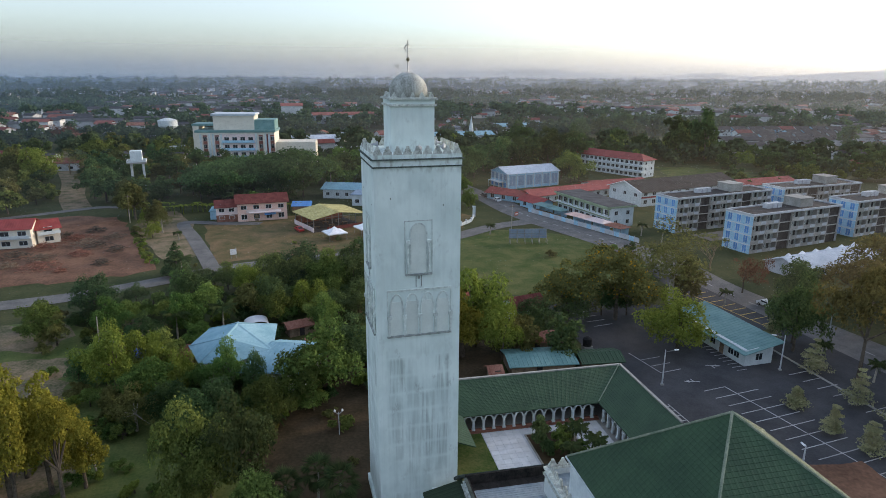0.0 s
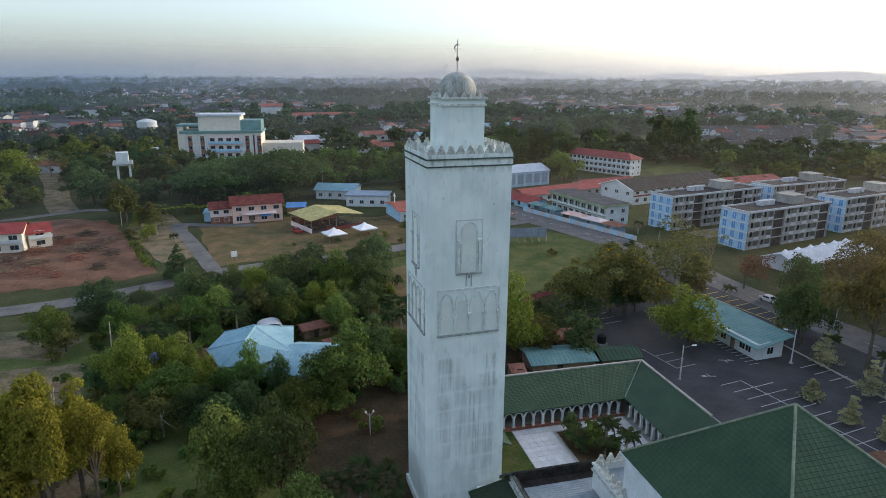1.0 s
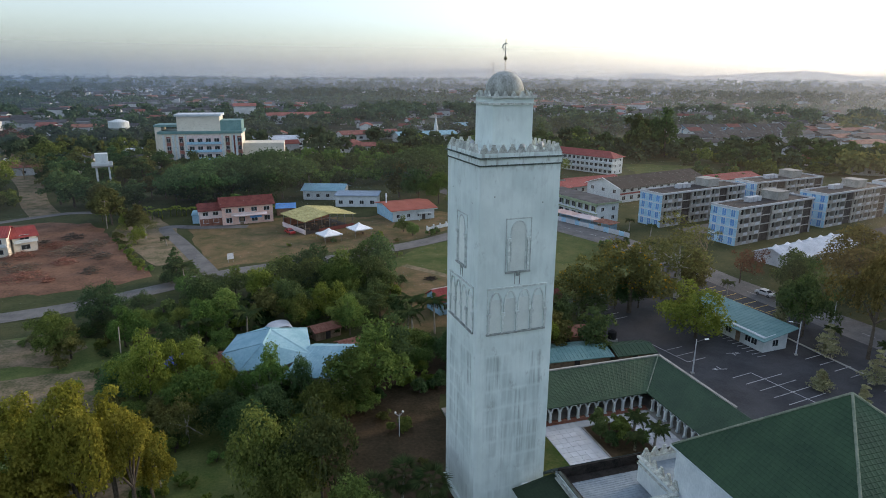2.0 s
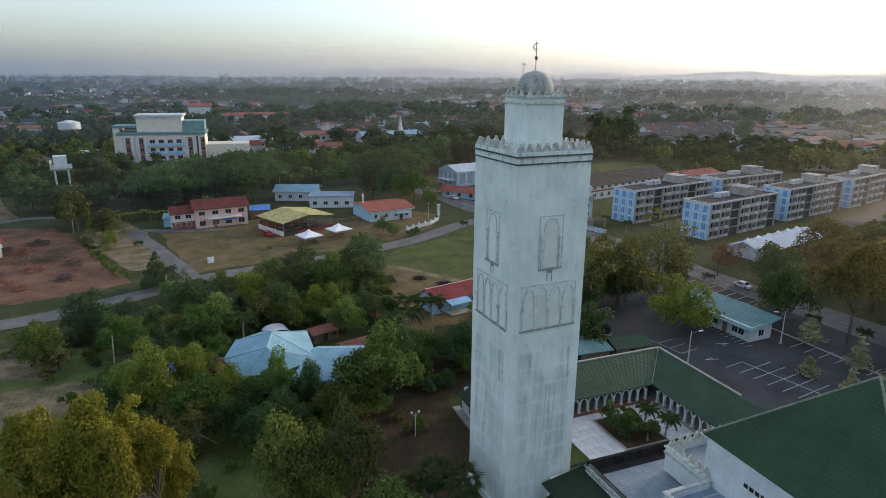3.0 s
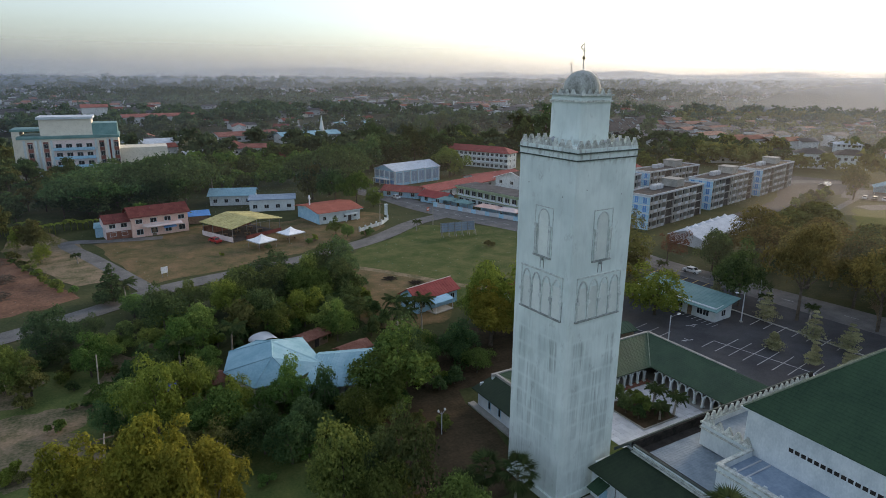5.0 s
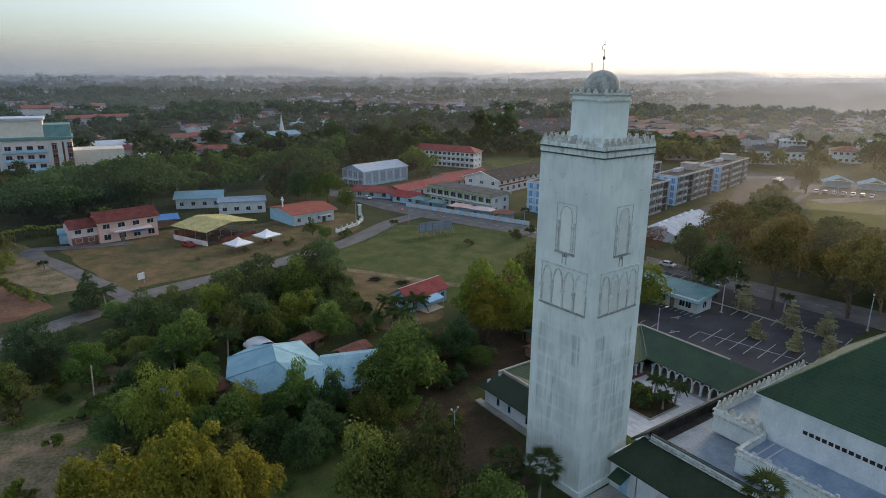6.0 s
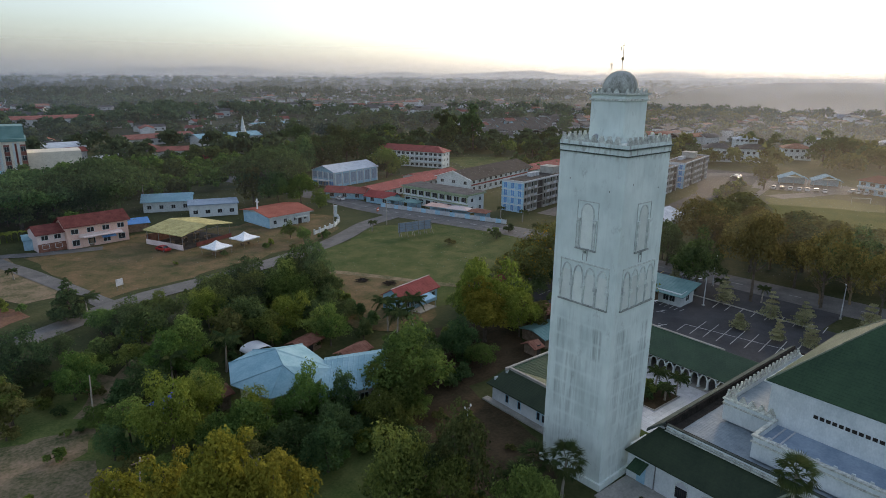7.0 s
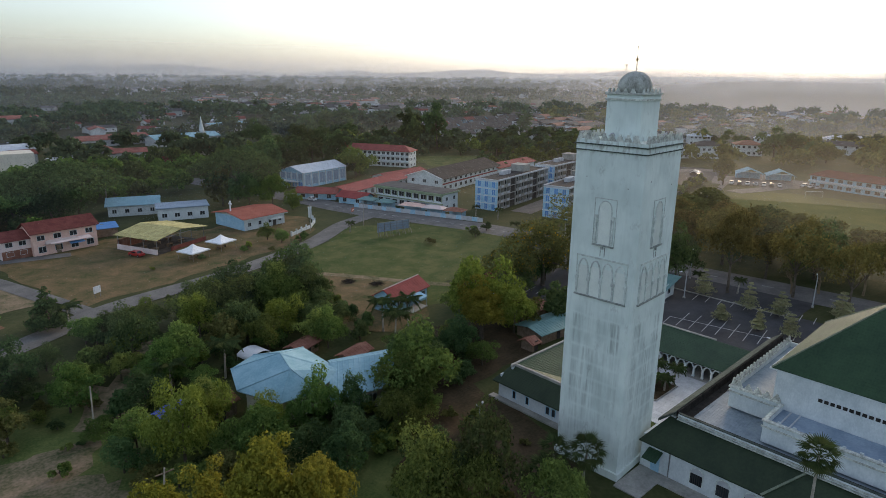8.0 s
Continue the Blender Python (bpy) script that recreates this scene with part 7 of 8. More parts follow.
def grow(key, x, y, R, H, z=0.0):
    base = key.rstrip("0123456789")
    return plant(key, x, y, R, H, LAB[base], "bush" if base == "bush" else "tree", base + " trees" if base != "bush" else "bushes", "bush" if base == "bush" else "tree", z=z)


# single trees that stand out
grow("bright0", 27.2, 99.2, 6.6, 15.0)
grow("yellow0", 24.0, 95.6, 4.4, 12.5)
grow("bright1", 30.4, 93.4, 4.4, 10.0)
grow("gold", 56.5, 106.0, 8.5, 16.5)
grow("gold", 47.5, 109.0, 6.0, 13.0)
grow("bright0", 61.0, 91.5, 7.0, 11.0)
grow("rain", -30, 240, 14, 17)
grow("cone", -31.7, 152.0, 3.4, 8.8)
grow("near0", 2.5, 128.5, 4.6, 9.5)
grow("dark1", 8.0, 128.5, 4.5, 9.5)
grow("near2", -2.5, 133.0, 4.5, 9.0)
grow("dark0", 12.8, 137.5, 4.6, 12.0)
NORTH = (("dark0", -42.4, 127.1, 4.6, 9.0), ("near1", -36.9, 116.5, 3.6, 7.0), ("dark2", -24.7, 128.5, 4.4, 8.8), ("near3", -23.4, 114.8, 3.7, 7.8), ("bright1", -13.1, 129.4, 3.4, 8.6), ("near2", -19.6, 119.8, 4.2, 8.3), ("near0", -9.4, 134.9, 5.0, 9.4),
         ("dark3", -1.9, 137.3, 5.6, 10.3), ("near1", 2.9, 130.8, 5.4, 9.8), ("near3", 10.2, 141.3, 4.6, 10.0), ("bright0", -1.5, 120.0, 3.7, 8.0), ("dark1", -8.0, 121.6, 4.2, 8.4), ("near2", -6.6, 116.7, 3.4, 6.9), ("olive1", -12.8, 119.8, 3.4, 7.4))
SOUTH = (("near1", -13.0, 90.2, 3.2, 8.2), ("dark0", -9.0, 88.4, 2.4, 7.6), ("bright1", -20.5, 91.5, 2.6, 7.0), ("bright0", -22.8, 87.5, 2.6, 5.6), ("near2", -16.8, 90.6, 2.2, 5.2), ("near2", -22.5, 88.0, 4.2, 8.0), ("near0", -6.8, 81.2, 3.4, 6.7), ("near1", 1.6, 86.6, 6.2, 11.0), ("near3", -2.6, 84.8, 4.6, 8.4), ("dark2", 4.6, 91.5, 4.2, 9.5), ("dark3", -14.1, 82.5, 3.1, 6.5), ("dark1", -19.0, 82.7, 3.4, 6.8), ("dark2", -8.9, 64.4, 4.2, 12.0), ("near3", -14.6, 67.2, 4.4, 10.8),
         ("near0", -11.8, 62.4, 3.4, 9.0), ("near2", -6.4, 57.0, 3.6, 9.0), ("dark3", -12.4, 68.8, 3.0, 8.8))
WEST = (("yellow0", -36.5, 70.5, 3.7, 15.5), ("yellow1", -33.0, 67.0, 3.5, 17.2), ("yellow0", -30.2, 69.8, 3.3, 15.5), ("yellow1", -39.6, 73.0, 3.3, 13.2), ("yellow0", -34.2, 73.6, 3.0, 13.0), ("yellow1", -27.8, 66.6, 2.8, 14.0), ("yellow0", -42.4, 69.2, 3.2, 12.0), ("bright1", -39.5, 66.0, 3.6, 10.8), ("yellow1", -31.0, 63.6, 3.0, 16.0), ("yellow0", -36.2, 64.6, 3.3, 14.8), ("yellow0", -26.8, 70.2, 2.4, 10.5), ("near1", -33.0, 76.8, 2.6, 7.0), ("bright0", -29.8, 94.2, 4.4, 11.2), ("bright0", -26.2, 96.2, 3.6, 9.2), ("thin", -24.1, 81.9, 3.4, 7.0), ("olive2", -27.5, 85.0, 2.8, 5.8), ("near2", -33.5, 99.5, 3.4, 6.0),
        ("near0", -47.6, 116.4, 4.0, 7.8), ("olive2", -44.7, 113.9, 3.4, 6.1), ("near3", -24.1, 100.3, 3.2, 6.7), ("dark0", 15.8, 93.4, 4.0, 7.0), ("near2", 7.6, 96.6, 3.7, 6.6), ("near1", 1.4, 110.6, 3.1, 7.3), ("near0", 27.7, 101.3, 4.2, 9.1), ("near1", -25.5, 90.3, 3.0, 5.4))
for spec in NORTH + SOUTH + WEST:
    grow(*spec)
grow("thin", 71.5, 111.0, 9.0, 20.0)
grow("olive3", 75.5, 112.0, 4.5, 10.5)
grow("thin", 80.0, 128.0, 5.0, 9.0)
for i, (x, y, R, H) in enumerate(((98, 62, 5.5, 12), (104, 55, 6, 13), (110, 84, 6, 14), (99, 47, 5.5, 12), (117, 48, 6, 13), (94, 36, 5.5, 12), (108, 98, 6, 14), (121, 82, 6, 13), (93, 66, 4.5, 10), (96, 132, 5, 10), (225.2, 139, 6.5, 15))):
    grow("bare%d" % (i % 2), x, y, R, H)
grow("olive1", 224, 138.5, 5.5, 13.5)
grow("rust", 91.8, 115.0, 4.6, 9.0)
grow("dark2", 80.2, 86.5, 5.6, 13.0)
grow("near1", 82.5, 89.5, 4.0, 10.0)
grow("dark0", 92.5, 101.5, 5.2, 12.0)
grow("dark3", 97.0, 105.5, 4.5, 10.5)
grow("amber1", 83.2, 75.8, 6.4, 18.5)
for x, y, R, H in ((91, 65, 6.2, 16.5), (88.5, 54, 5.6, 15), (92, 42, 6, 15), (90, 28, 6, 14)):
    grow("amber%d" % (int(y) % 2), x, y, R, H)
grow("near0", 112, 257, 7.2, 15)
grow("dark0", 118, 262, 4.5, 8)
grow("olive2", -47, 204, 4.0, 9)
grow("thin", -44, 196, 3.5, 8)
grow("bright1", -45.5, 190, 2.6, 5)
grow("rain", 49, 243, 15, 20)
grow("near0", 51.5, 221.5, 5.5, 12.5)
grow("dark1", 45.5, 227, 6.0, 13.0)
grow("olive3", 40, 236, 6.5, 14.0)
grow("near3", 55, 214, 3.5, 7.0)
grow("rain", -8, 249, 17, 20)
for x, y, R, H in ((96, 306, 9, 17), (84, 300, 7, 14), (136, 344, 9, 18), (146, 338, 8, 17), (134, 392, 9, 16), (189, 428, 10, 17), (108, 318, 7, 15)):
    grow("dark%d" % (int(x) % 4), x, y, R, H)
grow("bright0", -113, 292, 9.5, 17)
grow("olive1", -122, 300, 8, 16)
grow("bare0", -97, 300, 6, 13)
grow("bare1", -110, 322, 6, 13)
grow("mid0", -74, 249, 8, 12.5)
grow("mid2", -63, 247, 6.5, 10)
grow("mid1", -80, 256, 7, 14)
grow("olive0", -56.5, 217, 6.2, 11.5)
grow("olive3", -60.5, 224, 5.5, 12)
grow("bright1", -51, 208, 3.2, 6)
grow("rust", -150, 452, 11, 14)
for x, y, R, H in ((206, 284, 5, 9), (222, 270, 7, 12.5), (230, 274, 5, 9), (240, 268, 7, 12), (250, 266, 5, 8), (276, 268, 8, 11), (290, 272, 7, 10), (344, 348, 9, 18), (198, 384, 9, 14), (262, 300, 6, 11)):
    grow("mid%d" % (int(x) % 4), x, y, R, H)
for i in range(12):
    grow("bush%d" % (i % 4), 190 + 3.1 * i, 140.5 + 0.62 * i + (i % 3) * 0.6, 2.2 + 0.3 * (i % 3), 3.4 + 0.5 * (i % 2))
grow("mid1", 331, 156, 9, 17)
grow("mid3", 338, 150, 8, 15)
grow("olive0", 342, 132, 9, 10)
grow("rain", -24, 258, 14, 17)
grow("dark0", -12, 238, 7.5, 12)
grow("mid2", -21, 244, 8, 14)
grow("dark3", -3, 246, 7, 13)
grow("mid0", -32, 252, 8, 14)
grow("rain", 62, 268, 12, 18)
for x, y, R, H in ((118, 108, 6.5, 17.5), (104, 86, 7, 16), (100, 74, 6, 12), (108, 66, 7, 14), (114, 78, 8, 17), (107, 99, 7, 12), (124, 104, 8, 14), (152, 112, 8, 14), (118, 92, 8, 17), (112, 52, 8, 15), (122, 62, 8, 16), (104, 40, 7, 14), (116, 30, 8, 15), (130, 76, 9, 16), (126, 44, 8, 14), (106, 20, 8, 15), (120, 10, 8, 14), (138, 92, 9, 14), (140, 112, 8, 12), (134, 30, 8, 13)):
    grow(("olive%d" % (int(x) % 4)) if x > 118 else ("amber%d" % (int(y) % 2) if int(x) % 3 else "dark%d" % (int(y) % 4)), x, y, R * 1.12, H * (0.95 if x < 112 else 0.78))
for x, y, R, H in ((131, 296, 8, 15), (120, 306, 8, 17), (108, 296, 8, 16), (140, 312, 9, 16), (152, 300, 8, 15), (98, 300, 7, 14), (88, 292, 7, 16), (112, 268, 6, 13), (116, 262, 6, 12), (214, 338, 10, 25), (217, 316, 10, 26), (208, 330, 8, 20), (214, 442, 10, 19), (231, 440, 10, 19), (186, 332, 9, 15), (74, 280, 8, 15), (66, 290, 8, 16)):
    grow("mid%d" % (int(x) % 4), x, y, R, H)

rs = random.Random(41)
for i in range(17):
    u = i / 16
    r = rs.uniform(0.8, 1.7)
    grow(rs.choice(("bush0", "bush2", "bush3")), -39.7 - 13.5 * u + rs.uniform(-0.8, 0.8), 161.6 + 40 * u, r, r * rs.uniform(0.9, 1.5))

# thickets, filled by a seeded scatter that keeps clear of roofs and roads
CLEAR = [(-21, 88, 4, 109), (14, 100, 34, 122), (4, 55, 46, 86), (44, 48, 92, 104), (-38, 172, 2, 220), (-3, 172, 40, 222), (-95, 160, -46, 232), (26, 112, 86, 172), (8, 28, 48, 66), (46, 140, 92, 215), (-76, 258, -60, 284)]


def near_line(x, y, line, d):
    for (ax, ay), (bx, by) in zip(line, line[1:]):
        L2 = (bx - ax) ** 2 + (by - ay) ** 2
        s = min(1, max(0, ((x - ax) * (bx - ax) + (y - ay) * (by - ay)) / L2))
        if math.hypot(ax + s * (bx - ax) - x, ay + s * (by - ay) - y) < d:
            return True
    return False


def thicket(seed, box, n, kinds, Rr, Hr, gap, clear=CLEAR, road=4.0):
    rs = random.Random(seed)
    done = []
    for _ in range(n * 12):
        if len(done) >= n:
            break
        x, y = rs.uniform(box[0], box[2]), rs.uniform(box[1], box[3])
        R = rs.uniform(*Rr)
        if any(a - R * 0.4 < x < c + R * 0.4 and b - R * 0.4 < y < d + R * 0.4 for a, b, c, d in clear):
            continue
        if near_line(x, y, SIDE, road + R * 0.5) or near_line(x, y, CUT, 5 + R * 0.5) or near_line(x, y, MAIN, road + 4 + R * 0.4):
            continue
        if any(math.hypot(x - a, y - b) < gap * (R + r) for a, b, r in done):
            continue
        done.append((x, y, R))
        grow(rs.choice(kinds), x, y, R, R * rs.uniform(*Hr))


NEAR = ["near0", "near1", "near2", "near3", "dark0", "dark1", "dark2", "dark3", "near0", "near3", "dark1", "dark2"]
thicket(1, (-30, 110, 12, 146), 24, NEAR, (2.4, 4.2), (1.3, 1.8), 0.55)
thicket(2, (-20, 58, 0, 84), 3, NEAR, (2.4, 4.0), (1.4, 2.0), 0.6)
thicket(3, (6, 86, 22, 100), 7, NEAR, (2.2, 3.6), (1.3, 1.7), 0.6)
thicket(4, (-36, 86, -20, 124), 8, NEAR, (1.8, 3.0), (1.3, 1.9), 0.6)
thicket(5, (-50, 122, -28, 137), 7, NEAR, (1.8, 3.0), (1.2, 1.7), 0.6, road=3.5)
thicket(6, (-30, 36, 0, 54), 8, NEAR + ["yellow0"], (2.4, 3.8), (1.4, 1.9), 0.6)
thicket(7, (32, 88, 60, 112), 8, ["mid0", "mid2", "olive2", "dark1"], (3.0, 5.0), (1.5, 2.0), 0.6)
MID = ["mid0", "mid1", "mid2", "mid3", "olive0", "mid1", "mid3"]
thicket(8, (-130, 226, -20, 330), 70, MID + ["olive2"], (4.0, 7.0), (1.3, 1.9), 0.55)
thicket(12, (-150, 120, -90, 226), 20, MID, (4.0, 6.5), (1.3, 1.8), 0.6)


# palms
def frond_mesh(L, droop, seed, fan=False, m="palm"):
    g = Geo()
    rs = random.Random(seed)
    if fan:
        b = Vector((L * 0.5, 0, 0.02 * L))
        for k in range(15):
            a = radians(-84 + 168 * k / 14)
            r = L * 0.5 * (0.8 + 0.2 * math.cos(a)) * rs.uniform(0.9, 1.08)
            tip = b + Vector((r * math.cos(a), r * math.sin(a), -0.18 * r - droop * 0.15 * rs.uniform(0.6, 1.4)))
            e = Vector((-math.sin(a), math.cos(a), 0)) * 0.028 * L
            mid = b.lerp(tip, 0.5) + Vector((0, 0, 0.05 * L))
            g.face(b, mid - e, tip, mid + e)
        g.bar((0, 0, 0), tuple(b), 0.025, 5)
        return g.mesh("frond", M[m])
    n = 16
    pts = []
    for i in range(n + 1):
        s = i / n
        pts.append(Vector((L * s * (1 - 0.18 * s), 0, L * 0.42 * s - droop * s * s)))
    g.tube([tuple(p) for p in pts], [0.05 * (1 - i / n) + 0.01 for i in range(n + 1)], 4)
    for i in range(2, n + 1):
        ll = L * 0.30 * math.sin(math.pi * (0.15 + 0.8 * i / n)) + 0.1
        for s in (-1, 1):
            p = pts[i]
            tip = p + Vector((0.35 * ll, s * ll * 0.85, -0.42 * ll + rs.uniform(-0.08, 0.08)))
            w = Vector((0.09 + 0.02 * L, 0, 0))
            g.face(p - w, p + w, tip)
    return g.mesh("frond", M[m])


def palm(x, y, H, L=2.4, n=16, fan=False, label="slender palm with arching fronds", m="palm", z=0.0, lean=0.3, group="palms"):
    t = thing("palm", label, "palm", x, y, z, (x * 31 + y * 17) % 360, group)
    part("trunk", Geo().tube([(0, 0, -0.1), (lean * 0.4, 0, H * 0.5), (lean, 0, H)], [0.2, 0.14, 0.12], 8), M["palebark"], t)
    fm = [frond_mesh(L, L * d, 5 + i, fan, m) for i, d in enumerate((0.25, 0.6, 0.95))]
    for k in range(n):
        tip = -(75 - 125 * (k + 0.5) / n) if fan else 0
        part("frond", fm[k % 3], None, t, at=pose(lean, 0, H - 0.05, 0, 0, 360 * k * 0.382) @ pose(0, 0, 0, 0, tip, 0))
    return t


palm(31.6, 66.2, 3.6, 1.9, 14)
palm(33.0, 63.6, 3.2, 1.8, 14)
palm(30.2, 63.6, 2.6, 1.7, 12)
for x, y, R, H in ((28.0, 69.0, 1.6, 2.6), (29.5, 66.5, 1.7, 2.2), (27.8, 65.2, 1.4, 1.8), (31.5, 69.2, 1.2, 1.5), (32.0, 65.0, 1.2, 1.4), (27.4, 67.2, 1.3, 2.0)):
    grow("bush1" if x < 29 else "bush0", x, y, R, H, 0.4)
palm(5.9, 37.0, 13.2, 2.2, 30, True, "fan palm with a tall bare trunk", lean=0.2)
palm(1.6, 58.6, 5.0, 2.6, 24, True, "fan palm with dark stiff leaves")
palm(-0.6, 61.5, 4.6, 2.4, 24, True, "fan palm with dark stiff leaves")
palm(-3.6, 60.2, 4.2, 2.4, 24, True, "fan palm with dark stiff leaves")
for x, y, H, L in ((-29.5, 146.5, 5.5, 3.2), (-16.5, 112, 6, 3.2), (-24.5, 112.5, 5.0, 3.0), (16.5, 107, 6.5, 3.4), (31.5, 106, 8, 3.2), (10.5, 103.5, 6.5, 3.4), (52.0, 176.0, 3.0, 1.8), (-37.5, 186, 2.4, 1.5), (82.0, 108, 3.6, 1.8), (81.5, 82, 3.6, 1.8), (84.2, 74, 3.6, 1.8), (96, 166, 3.5, 1.8), (98, 158, 3.5, 1.8), (8, 256, 8, 3), (-62, 300, 9, 3), (-6.5, 78.5, 2.2, 2.2), (85, 140, 4, 2), (13, 110, 6.0, 3.4)):
    palm(x, y, H, L)


# banana row along the yard
def banana(x, y, H):
    t = thing("banana_plant", "banana plant with broad drooping leaves", "banana plant", x, y, 0, (x * 71) % 360, "banana plants")
    part("stem", Geo().tube([(0, 0, 0), (0, 0, H * 0.6)], [0.16, 0.1], 7), M["leafbr"], t)
    for k in range(7):
        g = Geo()
        for i in range(4):
            s0, s1 = i / 4, (i + 1) / 4
            w0, w1 = 0.42 * math.sin(math.pi * min(1, s0 * 0.9 + 0.08)), 0.42 * math.sin(math.pi * min(1, s1 * 0.9 + 0.08))
            z0, z1 = H * 0.6 + H * 0.55 * s0 - H * 0.5 * s0 * s0, H * 0.6 + H * 0.55 * s1 - H * 0.5 * s1 * s1
            g.face((H * 0.5 * s0, -w0, z0 - 0.08), (H * 0.5 * s1, -w1, z1 - 0.08), (H * 0.5 * s1, 0, z1), (H * 0.5 * s0, 0, z0))
            g.face((H * 0.5 * s0, 0, z0), (H * 0.5 * s1, 0, z1), (H * 0.5 * s1, w1, z1 - 0.08), (H * 0.5 * s0, w0, z0 - 0.08))
        part("leaf", g, M["leafbr"], t, at=pose(0, 0, 0, 0, 0, 360 * k * 0.382))


rs = random.Random(4)
for k in range(34):
    banana(-60 + 1.75 * k + rs.uniform(-0.6, 0.6), 226 + rs.uniform(-4, 4) - 0.08 * k, rs.uniform(3.2, 4.6))
banana(-7.5, 80.5, 3.0)
banana(-9.0, 79.5, 2.6)


# tiered young trees round the parking lot
def tiered(x, y, H, R):
    t = thing("tiered_tree", "young tiered tree with pale buff layered foliage", "tree", x, y, 0, (x * 91 + y * 13) % 360, "tiered trees")
    part("trunk", Geo().tube([(0, 0, 0), (0.05, 0, H)], [0.09, 0.02], 7), M["palebark"], t)
    for k in range(6):
        s = k / 5
        r = 1.12 * R * (1 - 0.72 * s) * (0.85 + 0.3 * ((k * 7919 + int(x * 10)) % 10) / 10)
        rs = np.random.RandomState(int(x * 13 + k))
        cs = [(r * 0.7 * math.cos(a) * q, r * 0.7 * math.sin(a) * q, 0.1 * q) for a, q in zip(rs.uniform(0, 6.28, 11), rs.uniform(0.1, 1.0, 11))]
        v = leaf_cloud(cs, [r * 0.36] * 11, 520, 0.26, int(x * 3 + k), 0.12, 0.05)
        part("foliage_tier", sprays_mesh("foliage_tier", v, M["leafpale"]), None, t, at=pose(0, 0, H * (0.2 + 0.74 * s)))


for x, y, H, R in ((76.8, 78.3, 6.6, 2.5), (66.8, 70.2, 3.2, 2.0), (75.6, 68.4, 6.4, 2.4), (66.4, 62.8, 4.4, 1.9), (76.8, 62.7, 5.6, 2.4), (67.3, 57.8, 4.8, 2.2), (79.5, 52, 5.5, 2.4), (84, 54, 6, 2.5), (79.6, 91.5, 5.0, 2.0)):
    tiered(x, y, H, R)

# shrubs in the yard and at the field's edge
for key, x, y, R, H in (("bush3", 20.6, 178.6, 1.5, 2.2), ("bush0", 18.2, 176.5, 1.3, 1.6), ("near1", 29.0, 183.5, 2.6, 4.6), ("near3", 30.5, 178.2, 2.2, 4.0), ("bush1", 7.0, 176.2, 1.2, 1.4), ("bush3", -5.5, 175.8, 0.9, 1.0), ("bush0", 35.6, 176.5, 1.6, 2.2), ("bush1", 38.0, 178.5, 1.4, 1.8), ("bush2", 61.0, 150.5, 1.8, 1.6), ("bush2", 24.5, 172.4, 1.1, 1.2), ("bush1", 84.0, 150.0, 2.0, 2.4), ("bush0", 79.5, 152.0, 1.8, 2.0), ("bush1", 76.0, 147.0, 2.2, 2.6)):
    grow(key, x, y, R, H)

# bushes and low growth
rs = random.Random(9)
for k in range(110):
    x, y = rs.choice(((rs.uniform(-70, -20), rs.uniform(84, 132)), (rs.uniform(96, 140), rs.uniform(30, 125)), (rs.uniform(-62, -34), rs.uniform(105, 135)), (rs.uniform(-24, 14), rs.uniform(60, 112)), (rs.uniform(-30, 22), rs.uniform(150, 164)), (rs.uniform(-70, 0), rs.uniform(62, 90))))
    if near_line(x, y, SIDE, 4.0) or (4 < x and y < 82) or (-21 < x < 4 and 88 < y < 109):
        continue
    r = rs.uniform(0.7, 1.8)
    grow("bush%d" % rs.randrange(3), x, y, r, r * rs.uniform(0.9, 1.4))


for k in range(80):
    x, y = rs.uniform(-34, 18), rs.uniform(106, 146)
    if near_line(x, y, SIDE, 4.5) or (-21 < x < 4 and y < 110) or (14 < x and y < 124):
        continue
    r = rs.uniform(1.4, 2.6)
    grow(rs.choice(("bush0", "bush1", "bush1", "bush3")), x, y, r, r * rs.uniform(0.9, 1.4))
for k in range(45):
    x, y = rs.uniform(-30, 12), rs.uniform(80, 92)
    if (-24 < x < -13 and y < 87) or (3 < x and y < 86):
        continue
    r = rs.uniform(1.0, 2.0)
    grow(rs.choice(("bush0", "bush1", "bush1", "bush3")), x, y, r, r * rs.uniform(0.9, 1.4))
for k in range(105):
    x, y = rs.uniform(-46, -10), rs.uniform(58, 94)
    if (-24 < x < -13 and 76 < y < 88) or (-40 < x < -29 and 64 < y < 78 and k % 3) or noise.noise((x * 0.12, y * 0.12, 3)) < -0.12:
        continue
    r = rs.uniform(0.8, 2.0)
    grow(rs.choice(("bush0", "bush0", "bush2", "bush3", "bush3")), x, y, r, r * rs.uniform(0.8, 1.5))


